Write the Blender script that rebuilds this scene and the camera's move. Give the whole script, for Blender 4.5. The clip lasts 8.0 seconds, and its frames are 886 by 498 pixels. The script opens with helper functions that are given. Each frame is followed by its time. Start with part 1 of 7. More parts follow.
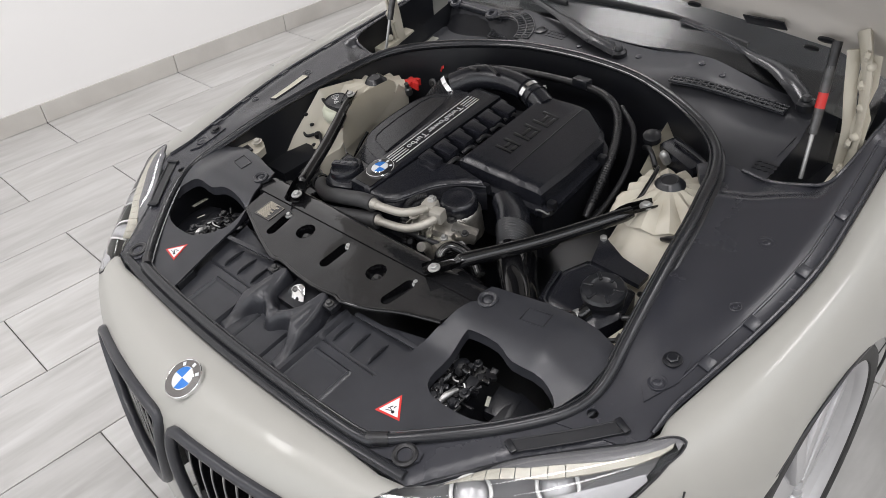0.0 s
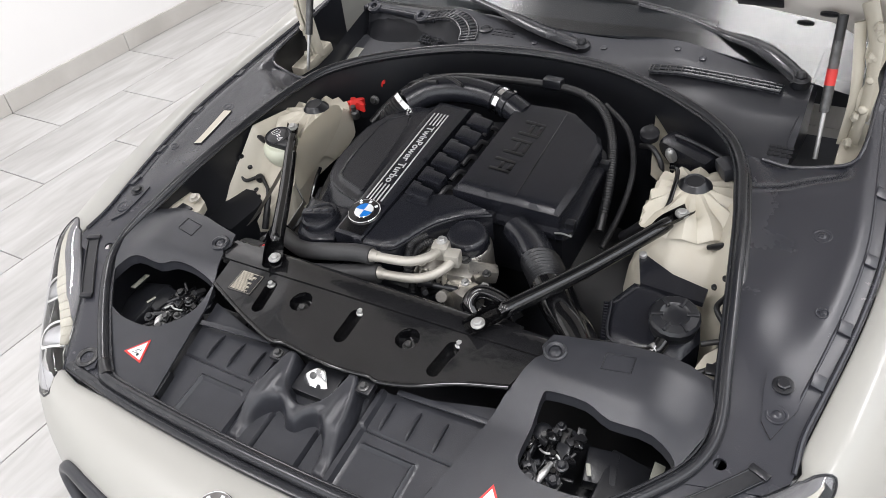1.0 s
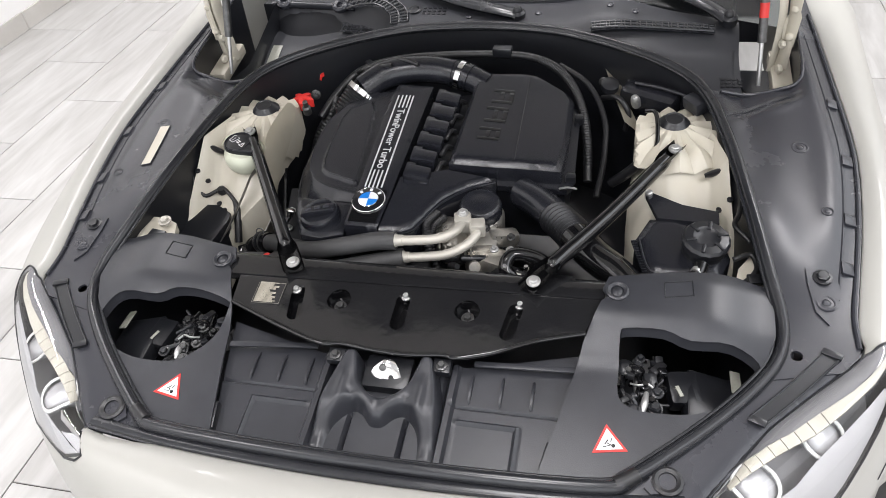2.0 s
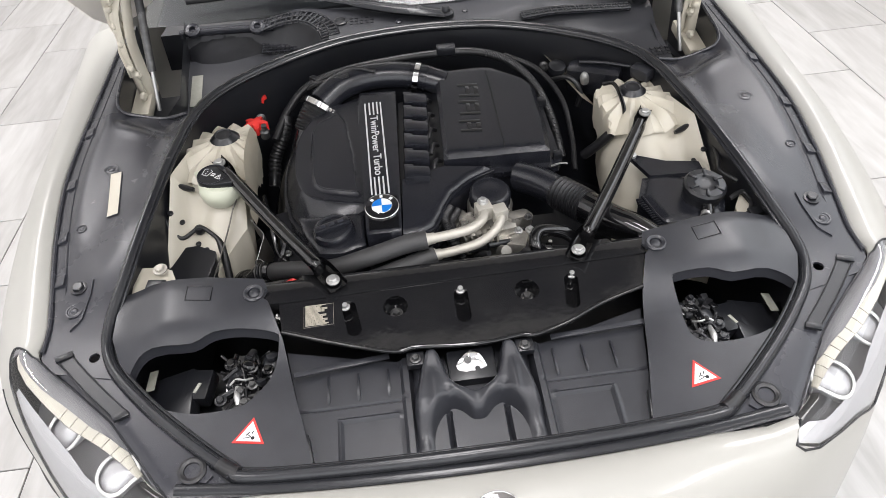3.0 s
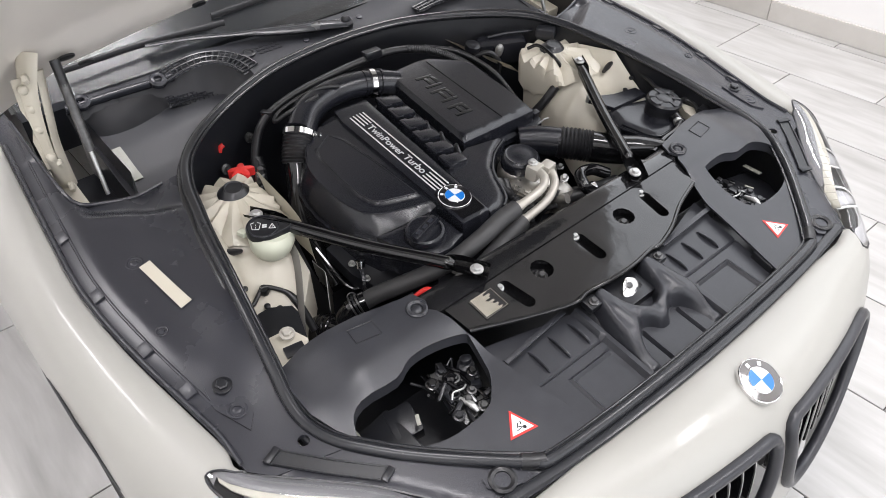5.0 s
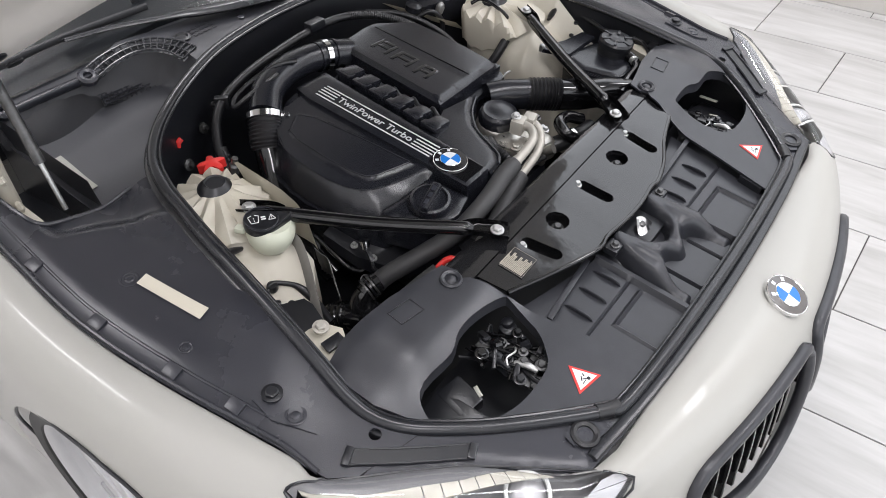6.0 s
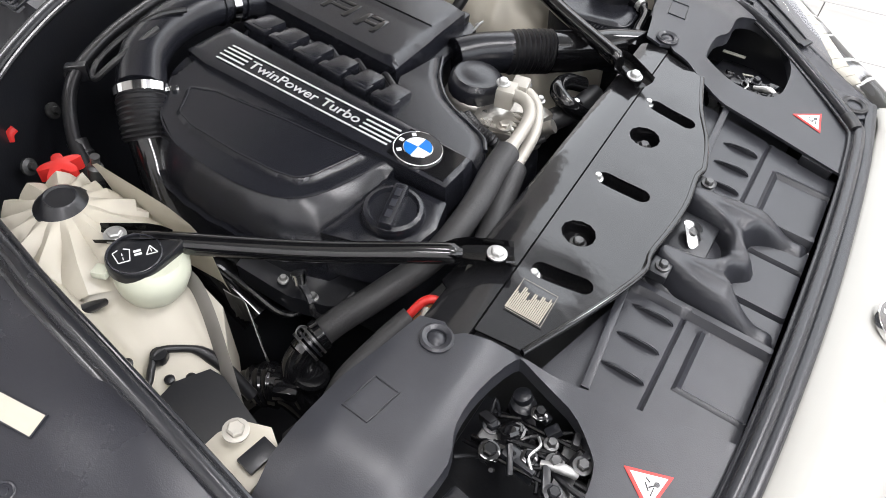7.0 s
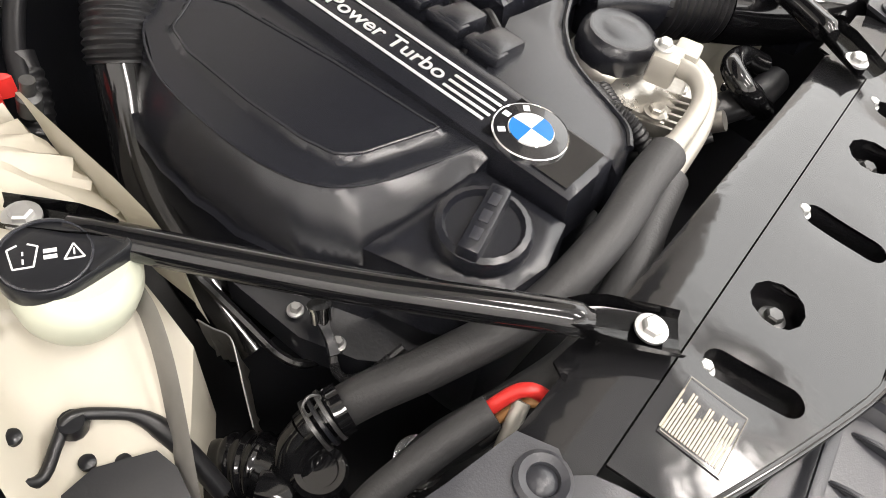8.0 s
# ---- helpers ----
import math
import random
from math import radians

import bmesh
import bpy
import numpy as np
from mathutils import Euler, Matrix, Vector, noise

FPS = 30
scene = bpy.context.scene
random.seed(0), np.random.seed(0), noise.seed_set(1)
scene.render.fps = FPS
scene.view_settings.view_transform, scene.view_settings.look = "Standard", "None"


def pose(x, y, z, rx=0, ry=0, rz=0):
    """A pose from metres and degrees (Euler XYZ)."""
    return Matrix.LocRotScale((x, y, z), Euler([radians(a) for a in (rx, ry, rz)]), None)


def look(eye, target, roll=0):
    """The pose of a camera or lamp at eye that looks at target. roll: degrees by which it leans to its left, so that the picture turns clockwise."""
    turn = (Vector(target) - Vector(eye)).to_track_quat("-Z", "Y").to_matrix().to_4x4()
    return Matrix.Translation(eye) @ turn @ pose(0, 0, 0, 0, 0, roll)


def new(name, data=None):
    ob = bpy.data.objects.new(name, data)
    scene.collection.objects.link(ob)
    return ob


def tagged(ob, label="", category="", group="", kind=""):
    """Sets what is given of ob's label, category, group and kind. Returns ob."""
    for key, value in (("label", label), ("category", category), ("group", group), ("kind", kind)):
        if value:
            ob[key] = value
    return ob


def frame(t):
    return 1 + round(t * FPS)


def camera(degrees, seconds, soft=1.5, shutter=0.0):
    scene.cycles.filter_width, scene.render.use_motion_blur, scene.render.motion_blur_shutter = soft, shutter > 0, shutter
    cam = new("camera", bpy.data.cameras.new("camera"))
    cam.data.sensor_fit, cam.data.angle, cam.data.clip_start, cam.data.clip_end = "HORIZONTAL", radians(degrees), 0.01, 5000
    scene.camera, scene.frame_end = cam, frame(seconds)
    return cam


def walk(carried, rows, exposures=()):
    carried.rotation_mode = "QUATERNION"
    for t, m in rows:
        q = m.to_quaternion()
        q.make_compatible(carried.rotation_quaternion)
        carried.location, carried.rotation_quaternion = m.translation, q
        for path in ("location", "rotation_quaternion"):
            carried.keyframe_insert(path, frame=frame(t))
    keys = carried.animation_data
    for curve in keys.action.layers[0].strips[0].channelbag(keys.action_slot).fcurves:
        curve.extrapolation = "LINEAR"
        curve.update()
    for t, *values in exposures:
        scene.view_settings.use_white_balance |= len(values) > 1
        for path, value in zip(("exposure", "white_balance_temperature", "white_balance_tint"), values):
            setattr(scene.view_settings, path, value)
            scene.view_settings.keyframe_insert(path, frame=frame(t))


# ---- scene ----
cam = camera(60.6, 8.0, soft=0.9)
PATH = [
    (0, (1.089, -0.464, 1.659), (-0.11, 0.627, 0.487), -5.8),
    (0.5, (0.894, -0.479, 1.661), (-0.161, 0.711, 0.449), -6.8),
    (1, (0.691, -0.482, 1.667), (-0.181, 0.821, 0.427), -6.9),
    (1.5, (0.519, -0.554, 1.663), (-0.129, 0.853, 0.398), -6.5),
    (1.7, (0.455, -0.594, 1.664), (-0.115, 0.831, 0.391), -6.7),
    (2.8, (0.017, -0.721, 1.656), (0.001, 0.827, 0.386), -5.4),
    (3, (-0.07, -0.715, 1.666), (0.004, 0.821, 0.386), -5.3),
    (3.5, (-0.299, -0.693, 1.668), (0.024, 0.804, 0.382), -4.4),
    (4, (-0.506, -0.639, 1.679), (0.033, 0.803, 0.403), -4.2),
    (4.5, (-0.703, -0.562, 1.674), (0.044, 0.793, 0.407), -4.0),
    (4.7, (-0.781, -0.522, 1.675), (0.057, 0.776, 0.405), -3.6),
    (5.8, (-1.061, -0.296, 1.667), (0.069, 0.685, 0.339), -3.3),
    (6, (-1.05, -0.247, 1.644), (0.102, 0.681, 0.297), -3.3),
    (6.5, (-0.908, -0.096, 1.552), (0.272, 0.728, 0.164), -3.0),
    (7, (-0.782, 0.026, 1.413), (0.42, 0.768, -0.003), -0.7),
    (7.5, (-0.679, 0.158, 1.331), (0.486, 0.885, -0.122), 1.7),
    (8, (-0.567, 0.234, 1.2), (0.53, 1.013, -0.281), 4.3),
]
# the room's daylight tubes, seen by the camera's automatic exposure
walk(cam, [(t, look(eye, target, roll)) for t, eye, target, roll in PATH],
     exposures=[(0.0, -0.31, 6500, 11), (0.6, -0.17, 6450, 11), (1.2, 0.19, 6420, 11), (3.0, 0.26, 6480, 11), (4.5, 0.24, 6450, 12), (6.0, 0.04, 6350, 12), (6.6, 0.22, 6300, 12), (7.0, 0.57, 6400, 11), (7.5, 0.86, 6750, 11), (8.0, 1.0, 7000, 11)])

from mathutils.geometry import delaunay_2d_cdt

world = bpy.data.worlds.new("world")
scene.world = world
world.use_nodes = True
world.node_tree.nodes["Background"].inputs[0].default_value = (0.9, 0.95, 1.0, 1)
world.node_tree.nodes["Background"].inputs[1].default_value = 0.05

ROOM = (-3.108, 2.79, -3.6, 5.2, 4.4)          # x from, to, y from, to, height
LIGHTS = [(-2.3, -1.8), (0.0, -1.8), (2.3, -1.8), (0.0, 0.4), (-2.3, 2.6), (0.0, 2.6), (2.3, 2.6)]
for lx, ly in LIGHTS:
    lamp = bpy.data.lights.new("ceiling_lamp", "AREA")
    lamp.shape, lamp.size, lamp.size_y, lamp.energy, lamp.color = "RECTANGLE", 0.40, 1.5, 50.0, (1.0, 0.975, 0.975)
    ob = new("ceiling_lamp", lamp)
    ob.matrix_world = pose(lx, ly, ROOM[4] - 0.075)

# assumed window behind the camera, unseen, added to light the bonnet's underside
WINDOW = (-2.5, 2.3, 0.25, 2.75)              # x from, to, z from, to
daylight = bpy.data.lights.new("assumed_window_light", "AREA")
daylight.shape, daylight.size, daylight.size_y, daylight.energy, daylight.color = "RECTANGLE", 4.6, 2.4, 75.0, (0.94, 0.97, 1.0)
new("assumed_window_light", daylight).matrix_world = pose(-0.1, ROOM[2] - 0.05, 1.5, 90, 0, 0)
# daylight through the tall glazing in the east wall
GLAZING = (-2.2, 3.2, 2.05, 4.25)              # y from, to, z from, to
daylight = bpy.data.lights.new("glazing_daylight", "AREA")
daylight.shape, daylight.size, daylight.size_y, daylight.energy, daylight.color = "RECTANGLE", 2.15, 5.3, 95.0, (0.94, 0.97, 1.0)
new("glazing_daylight", daylight).matrix_world = pose(ROOM[1] + 0.05, 0.5, 3.15, 0, 90, 0)


# ---- materials ----
def material(name, base, rough, metal=0.0, coat=0.0, grain=0.0, grain_scale=400.0, stain=0.0, stain_scale=9.0, rough_var=0.0, tint=None, spec=0.5):
    m = bpy.data.materials.new(name)
    m.use_nodes = True
    nt = m.node_tree
    b = nt.nodes["Principled BSDF"]
    b.inputs["Base Color"].default_value = (*base, 1)
    b.inputs["Roughness"].default_value = rough
    b.inputs["Metallic"].default_value = metal
    b.inputs["Specular IOR Level"].default_value = spec
    b.inputs["Coat Weight"].default_value = coat
    b.inputs["Coat Roughness"].default_value = 0.04
    co = nt.nodes.new("ShaderNodeTexCoord")
    if stain or rough_var:
        n = nt.nodes.new("ShaderNodeTexNoise")
        n.inputs["Scale"].default_value, n.inputs["Detail"].default_value = stain_scale, 8
        n.inputs["Roughness"].default_value = 0.62
        nt.links.new(co.outputs["Object"], n.inputs["Vector"])
        if stain:
            mix = nt.nodes.new("ShaderNodeMix")
            mix.data_type = "RGBA"
            other = tint or tuple(c * 0.6 for c in base)
            mix.inputs["A"].default_value, mix.inputs["B"].default_value = (*base, 1), (*other, 1)
            r = nt.nodes.new("ShaderNodeMapRange")
            r.inputs["From Min"].default_value, r.inputs["From Max"].default_value, r.inputs["To Max"].default_value = 0.42, 0.75, stain
            nt.links.new(n.outputs["Fac"], r.inputs["Value"])
            nt.links.new(r.outputs["Result"], mix.inputs["Factor"])
            nt.links.new(mix.outputs["Result"], b.inputs["Base Color"])
        if rough_var:
            r = nt.nodes.new("ShaderNodeMapRange")
            r.inputs["From Min"].default_value, r.inputs["From Max"].default_value = 0.35, 0.7
            r.inputs["To Min"].default_value, r.inputs["To Max"].default_value = max(0.02, rough - rough_var), rough + rough_var
            nt.links.new(n.outputs["Fac"], r.inputs["Value"])
            nt.links.new(r.outputs["Result"], b.inputs["Roughness"])
    if grain:
        n = nt.nodes.new("ShaderNodeTexNoise")
        n.inputs["Scale"].default_value, n.inputs["Detail"].default_value = grain_scale, 3
        nt.links.new(co.outputs["Object"], n.inputs["Vector"])
        bump = nt.nodes.new("ShaderNodeBump")
        bump.inputs["Strength"].default_value, bump.inputs["Distance"].default_value = grain, 0.001
        nt.links.new(n.outputs["Fac"], bump.inputs["Height"])
        nt.links.new(bump.outputs["Normal"], b.inputs["Normal"])
    return m


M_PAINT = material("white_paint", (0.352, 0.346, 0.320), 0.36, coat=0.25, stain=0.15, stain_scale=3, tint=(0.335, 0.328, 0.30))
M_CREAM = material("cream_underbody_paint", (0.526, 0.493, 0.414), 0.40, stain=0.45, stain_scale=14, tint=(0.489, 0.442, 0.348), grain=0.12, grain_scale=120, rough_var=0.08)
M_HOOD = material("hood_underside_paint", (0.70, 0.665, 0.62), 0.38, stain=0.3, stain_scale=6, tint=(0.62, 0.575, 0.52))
M_TRIM = material("grained_black_plastic", (0.0256, 0.0265, 0.0327), 0.27, stain=0.1, stain_scale=4, tint=(0.0336, 0.0347, 0.0423), grain=0.16, grain_scale=800, rough_var=0.025)
M_SHROUD = material("grey_black_plastic", (0.0235, 0.0245, 0.0292), 0.32, stain=0.6, stain_scale=10, tint=(0.0395, 0.0410, 0.0480), grain=0.16, grain_scale=700, rough_var=0.03)
M_COVER = material("satin_black_plastic", (0.0116, 0.0123, 0.0163), 0.25, stain=0.15, stain_scale=12, tint=(0.0172, 0.0182, 0.0226), grain=0.10, grain_scale=1100, rough_var=0.015)
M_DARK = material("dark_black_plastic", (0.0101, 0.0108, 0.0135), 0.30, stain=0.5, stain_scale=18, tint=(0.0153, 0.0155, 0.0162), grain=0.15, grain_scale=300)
M_GLOSS = material("gloss_black_lacquer", (0.005, 0.005, 0.0058), 0.10, coat=0.2, stain=0.3, stain_scale=15, tint=(0.010, 0.010, 0.010), rough_var=0.04, grain=0.05, grain_scale=22)
M_PANEL = material("wavy_black_lacquer", (0.010, 0.010, 0.0112), 0.13, coat=0.2, stain=0.4, stain_scale=12, tint=(0.016, 0.016, 0.016), rough_var=0.05, grain=1.0, grain_scale=16)
M_RUBBER = material("black_rubber", (0.0111, 0.0111, 0.0127), 0.36, stain=0.4, stain_scale=20, tint=(0.0234, 0.0234, 0.0234), grain=0.1)
M_SEAL = material("seal_rubber", (0.0160, 0.0168, 0.0198), 0.25, stain=0.4, stain_scale=11, tint=(0.0226, 0.0240, 0.0273), rough_var=0.03)
M_HOSE = material("woven_hose_rubber", (0.0330, 0.0330, 0.0341), 0.55, grain=0.5, grain_scale=260, stain=0.3)
M_ALU = material("cast_aluminium", (0.56, 0.54, 0.50), 0.38, metal=0.9, grain=0.5, grain_scale=160, stain=0.7, stain_scale=30, tint=(0.22, 0.19, 0.15), rough_var=0.12)
M_PIPE = material("dull_aluminium_pipe", (0.44, 0.42, 0.375), 0.5, metal=0.5, stain=0.4, stain_scale=40, tint=(0.5, 0.47, 0.42))
M_STEEL = material("zinc_steel", (0.52, 0.52, 0.51), 0.42, metal=0.8, stain=0.5, stain_scale=60, tint=(0.4, 0.4, 0.4))
M_FOIL = material("heat_shield_steel", (0.30, 0.29, 0.27), 0.42, metal=0.8, stain=0.5, stain_scale=25, tint=(0.15, 0.14, 0.12))
M_STRAP = material("dull_grey_steel", (0.24, 0.23, 0.215), 0.55, metal=0.3, stain=0.4, stain_scale=30, tint=(0.18, 0.17, 0.16), grain=0.1)
M_CHROME = material("chrome", (0.8, 0.8, 0.8), 0.10, metal=1.0)
M_DARKMETAL = material("dark_steel", (0.08, 0.08, 0.08), 0.35, metal=0.7, stain=0.5, stain_scale=50, tint=(0.2, 0.2, 0.2))
M_RED = material("red_plastic", (0.62, 0.03, 0.025), 0.38, stain=0.3, tint=(0.4, 0.02, 0.02))
M_TAN = material("tan_wire", (0.40, 0.20, 0.08), 0.45)
M_WHITE = material("white_print", (0.72, 0.72, 0.72), 0.45)
M_SILVER = material("silver_print", (0.62, 0.62, 0.63), 0.35, metal=0.3)
M_BLUE = material("blue_enamel", (0.008, 0.15, 0.52), 0.3)
M_ENAMEL = material("white_enamel", (0.66, 0.68, 0.70), 0.28, coat=0.15)
M_BLACKENAMEL = material("black_enamel", (0.012, 0.012, 0.014), 0.2, coat=0.6)
# black ring greyed in its colour for the pale wall it reflects
M_RING = material("ring_reflection_grey", (0.085, 0.078, 0.074), 0.25, coat=0.5)
M_PLATE = material("type_label", (0.36, 0.33, 0.27), 0.55, stain=0.5, stain_scale=60)
M_TANK = material("milky_plastic", (0.554, 0.571, 0.462), 0.35, stain=0.2)
M_PAPER = material("grey_sticker", (0.27, 0.27, 0.23), 0.35, stain=0.4, stain_scale=60, tint=(0.4, 0.4, 0.36))
M_REFLECT = material("lamp_reflector", (0.40, 0.40, 0.41), 0.28, metal=0.35)
M_EYEBROW = material("lamp_diffuser", (0.37, 0.355, 0.305), 0.3, stain=0.3, stain_scale=30)
M_GUIDE = material("milky_light_guide", (0.55, 0.55, 0.54), 0.25, stain=0.2)
M_BEZEL = material("grey_lamp_bezel", (0.12, 0.12, 0.125), 0.35, stain=0.3)
M_COWL = material("dull_black_plastic", (0.0244, 0.0254, 0.0300), 0.42, stain=0.5, stain_scale=7, tint=(0.0367, 0.0377, 0.0439), grain=0.2, grain_scale=600, rough_var=0.06, spec=0.4)
M_FELT = material("black_felt", (0.030, 0.030, 0.031), 0.9, grain=0.6, grain_scale=300, stain=0.4)
M_TYRE = material("tyre_rubber", (0.022, 0.022, 0.022), 0.6, grain=0.4, grain_scale=120, stain=0.5)
M_RIM = material("rim_silver", (0.55, 0.55, 0.56), 0.35, metal=0.35, stain=0.3, stain_scale=8)
M_WALL = material("white_wall_paint", (0.80, 0.79, 0.78), 0.7, grain=0.15, grain_scale=90, stain=0.15, stain_scale=1.2, tint=(0.74, 0.73, 0.72))
M_CEIL = material("grey_ceiling_paint", (0.45, 0.45, 0.45), 0.8, grain=0.1, grain_scale=80)
M_GROUT = material("grey_grout", (0.085, 0.08, 0.075), 0.8, grain=0.4, grain_scale=200, stain=0.4)
M_FIXTURE = material("lamp_housing", (0.8, 0.8, 0.8), 0.4)


def glass(name, rough=0.02, tint=(1, 1, 1)):
    m = bpy.data.materials.new(name)
    m.use_nodes = True
    b = m.node_tree.nodes["Principled BSDF"]
    b.inputs["Base Color"].default_value = (*tint, 1)
    b.inputs["Roughness"].default_value = rough
    b.inputs["Transmission Weight"].default_value = 1.0
    b.inputs["IOR"].default_value = 1.45
    return m


M_LENS = glass("clear_lens")
M_SCREEN = glass("tinted_glass", rough=0.22, tint=(0.35, 0.40, 0.40))


def tile_material(name, lo, hi, along):
    """Pale porcelain plank with long, soft veins; each piece differs."""
    m = bpy.data.materials.new(name)
    m.use_nodes = True
    nt = m.node_tree
    b = nt.nodes["Principled BSDF"]
    b.inputs["Roughness"].default_value = 0.30
    co, info = nt.nodes.new("ShaderNodeTexCoord"), nt.nodes.new("ShaderNodeObjectInfo")
    add = nt.nodes.new("ShaderNodeVectorMath")
    add.operation = "MULTIPLY_ADD"
    comb = nt.nodes.new("ShaderNodeCombineXYZ")
    mul = nt.nodes.new("ShaderNodeMath")
    mul.operation, mul.inputs[1].default_value = "MULTIPLY", 37.0
    nt.links.new(info.outputs["Random"], mul.inputs[0])
    for k in range(3):
        nt.links.new(mul.outputs[0], comb.inputs[k])
    add.inputs[1].default_value = (6.0, 0.9, 1.0) if along == "y" else (0.9, 6.0, 6.0)
    nt.links.new(co.outputs["Object"], add.inputs[0])
    nt.links.new(comb.outputs[0], add.inputs[2])
    n1, n2 = nt.nodes.new("ShaderNodeTexNoise"), nt.nodes.new("ShaderNodeTexNoise")
    n1.inputs["Scale"].default_value, n1.inputs["Detail"].default_value, n1.inputs["Distortion"].default_value = 1.6, 7, 0.9
    n2.inputs["Scale"].default_value, n2.inputs["Detail"].default_value = 7.0, 6
    nt.links.new(add.outputs[0], n1.inputs["Vector"])
    nt.links.new(add.outputs[0], n2.inputs["Vector"])
    mixf = nt.nodes.new("ShaderNodeMath")
    mixf.operation = "MULTIPLY_ADD"
    mixf.inputs[1].default_value = 0.35
    nt.links.new(n2.outputs["Fac"], mixf.inputs[0])
    nt.links.new(n1.outputs["Fac"], mixf.inputs[2])
    r = nt.nodes.new("ShaderNodeMapRange")
    r.inputs["From Min"].default_value, r.inputs["From Max"].default_value = 0.45, 0.95
    nt.links.new(mixf.outputs[0], r.inputs["Value"])
    mix = nt.nodes.new("ShaderNodeMix")
    mix.data_type = "RGBA"
    mix.inputs["A"].default_value, mix.inputs["B"].default_value = (*lo, 1), (*hi, 1)
    nt.links.new(r.outputs["Result"], mix.inputs["Factor"])
    hsv = nt.nodes.new("ShaderNodeHueSaturation")
    v = nt.nodes.new("ShaderNodeMapRange")
    v.inputs["To Min"].default_value, v.inputs["To Max"].default_value = 0.93, 1.05
    nt.links.new(info.outputs["Random"], v.inputs["Value"])
    nt.links.new(v.outputs["Result"], hsv.inputs["Value"])
    nt.links.new(mix.outputs["Result"], hsv.inputs["Color"])
    nt.links.new(hsv.outputs["Color"], b.inputs["Base Color"])
    bump = nt.nodes.new("ShaderNodeBump")
    bump.inputs["Strength"].default_value, bump.inputs["Distance"].default_value = 0.12, 0.002
    nt.links.new(mixf.outputs[0], bump.inputs["Height"])
    nt.links.new(bump.outputs["Normal"], b.inputs["Normal"])
    return m


M_TILE = tile_material("pale_porcelain_tile", (0.36, 0.352, 0.338), (0.53, 0.525, 0.515), "y")
M_SKIRT = tile_material("pale_skirting_tile", (0.42, 0.40, 0.37), (0.58, 0.56, 0.53), "y")


# ---- mesh tools ----
def top_of(y):
    """Height of the car's shoulder line at a distance y behind its nose."""
    return 0.694 + 0.163 * y


def clamp01(v):
    return 0.0 if v < 0 else 1.0 if v > 1 else v


def ease(a, b, v):
    u = clamp01((v - a) / (b - a))
    return u * u * (3 - 2 * u)


def mirror(pts):
    return [(-p[0], *p[1:]) for p in reversed(pts)]


def spline(pts, n=6, closed=False):
    """Catmull-Rom curve through the points."""
    ps = [Vector(p) for p in pts]
    k, out = len(ps), []
    for i in range(k if closed else k - 1):
        if closed:
            a, b, c, d = ps[(i - 1) % k], ps[i], ps[(i + 1) % k], ps[(i + 2) % k]
        else:
            b, c = ps[i], ps[i + 1]
            a, d = (ps[i - 1] if i else b + (b - c)), (ps[i + 2] if i + 2 < k else c + (c - b))
        for j in range(n):
            t = j / n
            out.append(0.5 * ((2 * b) + (c - a) * t + (2 * a - 5 * b + 4 * c - d) * t * t + (3 * b - a - 3 * c + d) * t * t * t))
    if not closed:
        out.append(ps[-1])
    return out


def inside(p, poly):
    x, y, hit = p[0], p[1], False
    for i in range(len(poly)):
        (x1, y1), (x2, y2) = poly[i][:2], poly[i - 1][:2]
        if (y1 > y) != (y2 > y) and x < (x2 - x1) * (y - y1) / (y2 - y1) + x1:
            hit = not hit
    return hit


def away(p, poly, closed=True):
    """Distance from a point to a line of points."""
    best = 9.0
    for i in range(0 if closed else 1, len(poly)):
        ax, ay, bx, by = *poly[i - 1][:2], *poly[i][:2]
        dx, dy = bx - ax, by - ay
        t = clamp01(((p[0] - ax) * dx + (p[1] - ay) * dy) / (dx * dx + dy * dy + 1e-12))
        best = min(best, math.hypot(p[0] - ax - t * dx, p[1] - ay - t * dy))
    return best


def split_long(loop, step):
    out = []
    for i in range(len(loop)):
        a, b = Vector(loop[i][:2]), Vector(loop[(i + 1) % len(loop)][:2])
        n = max(1, int((b - a).length / step))
        out += [a.lerp(b, j / n) for j in range(n)]
    return out


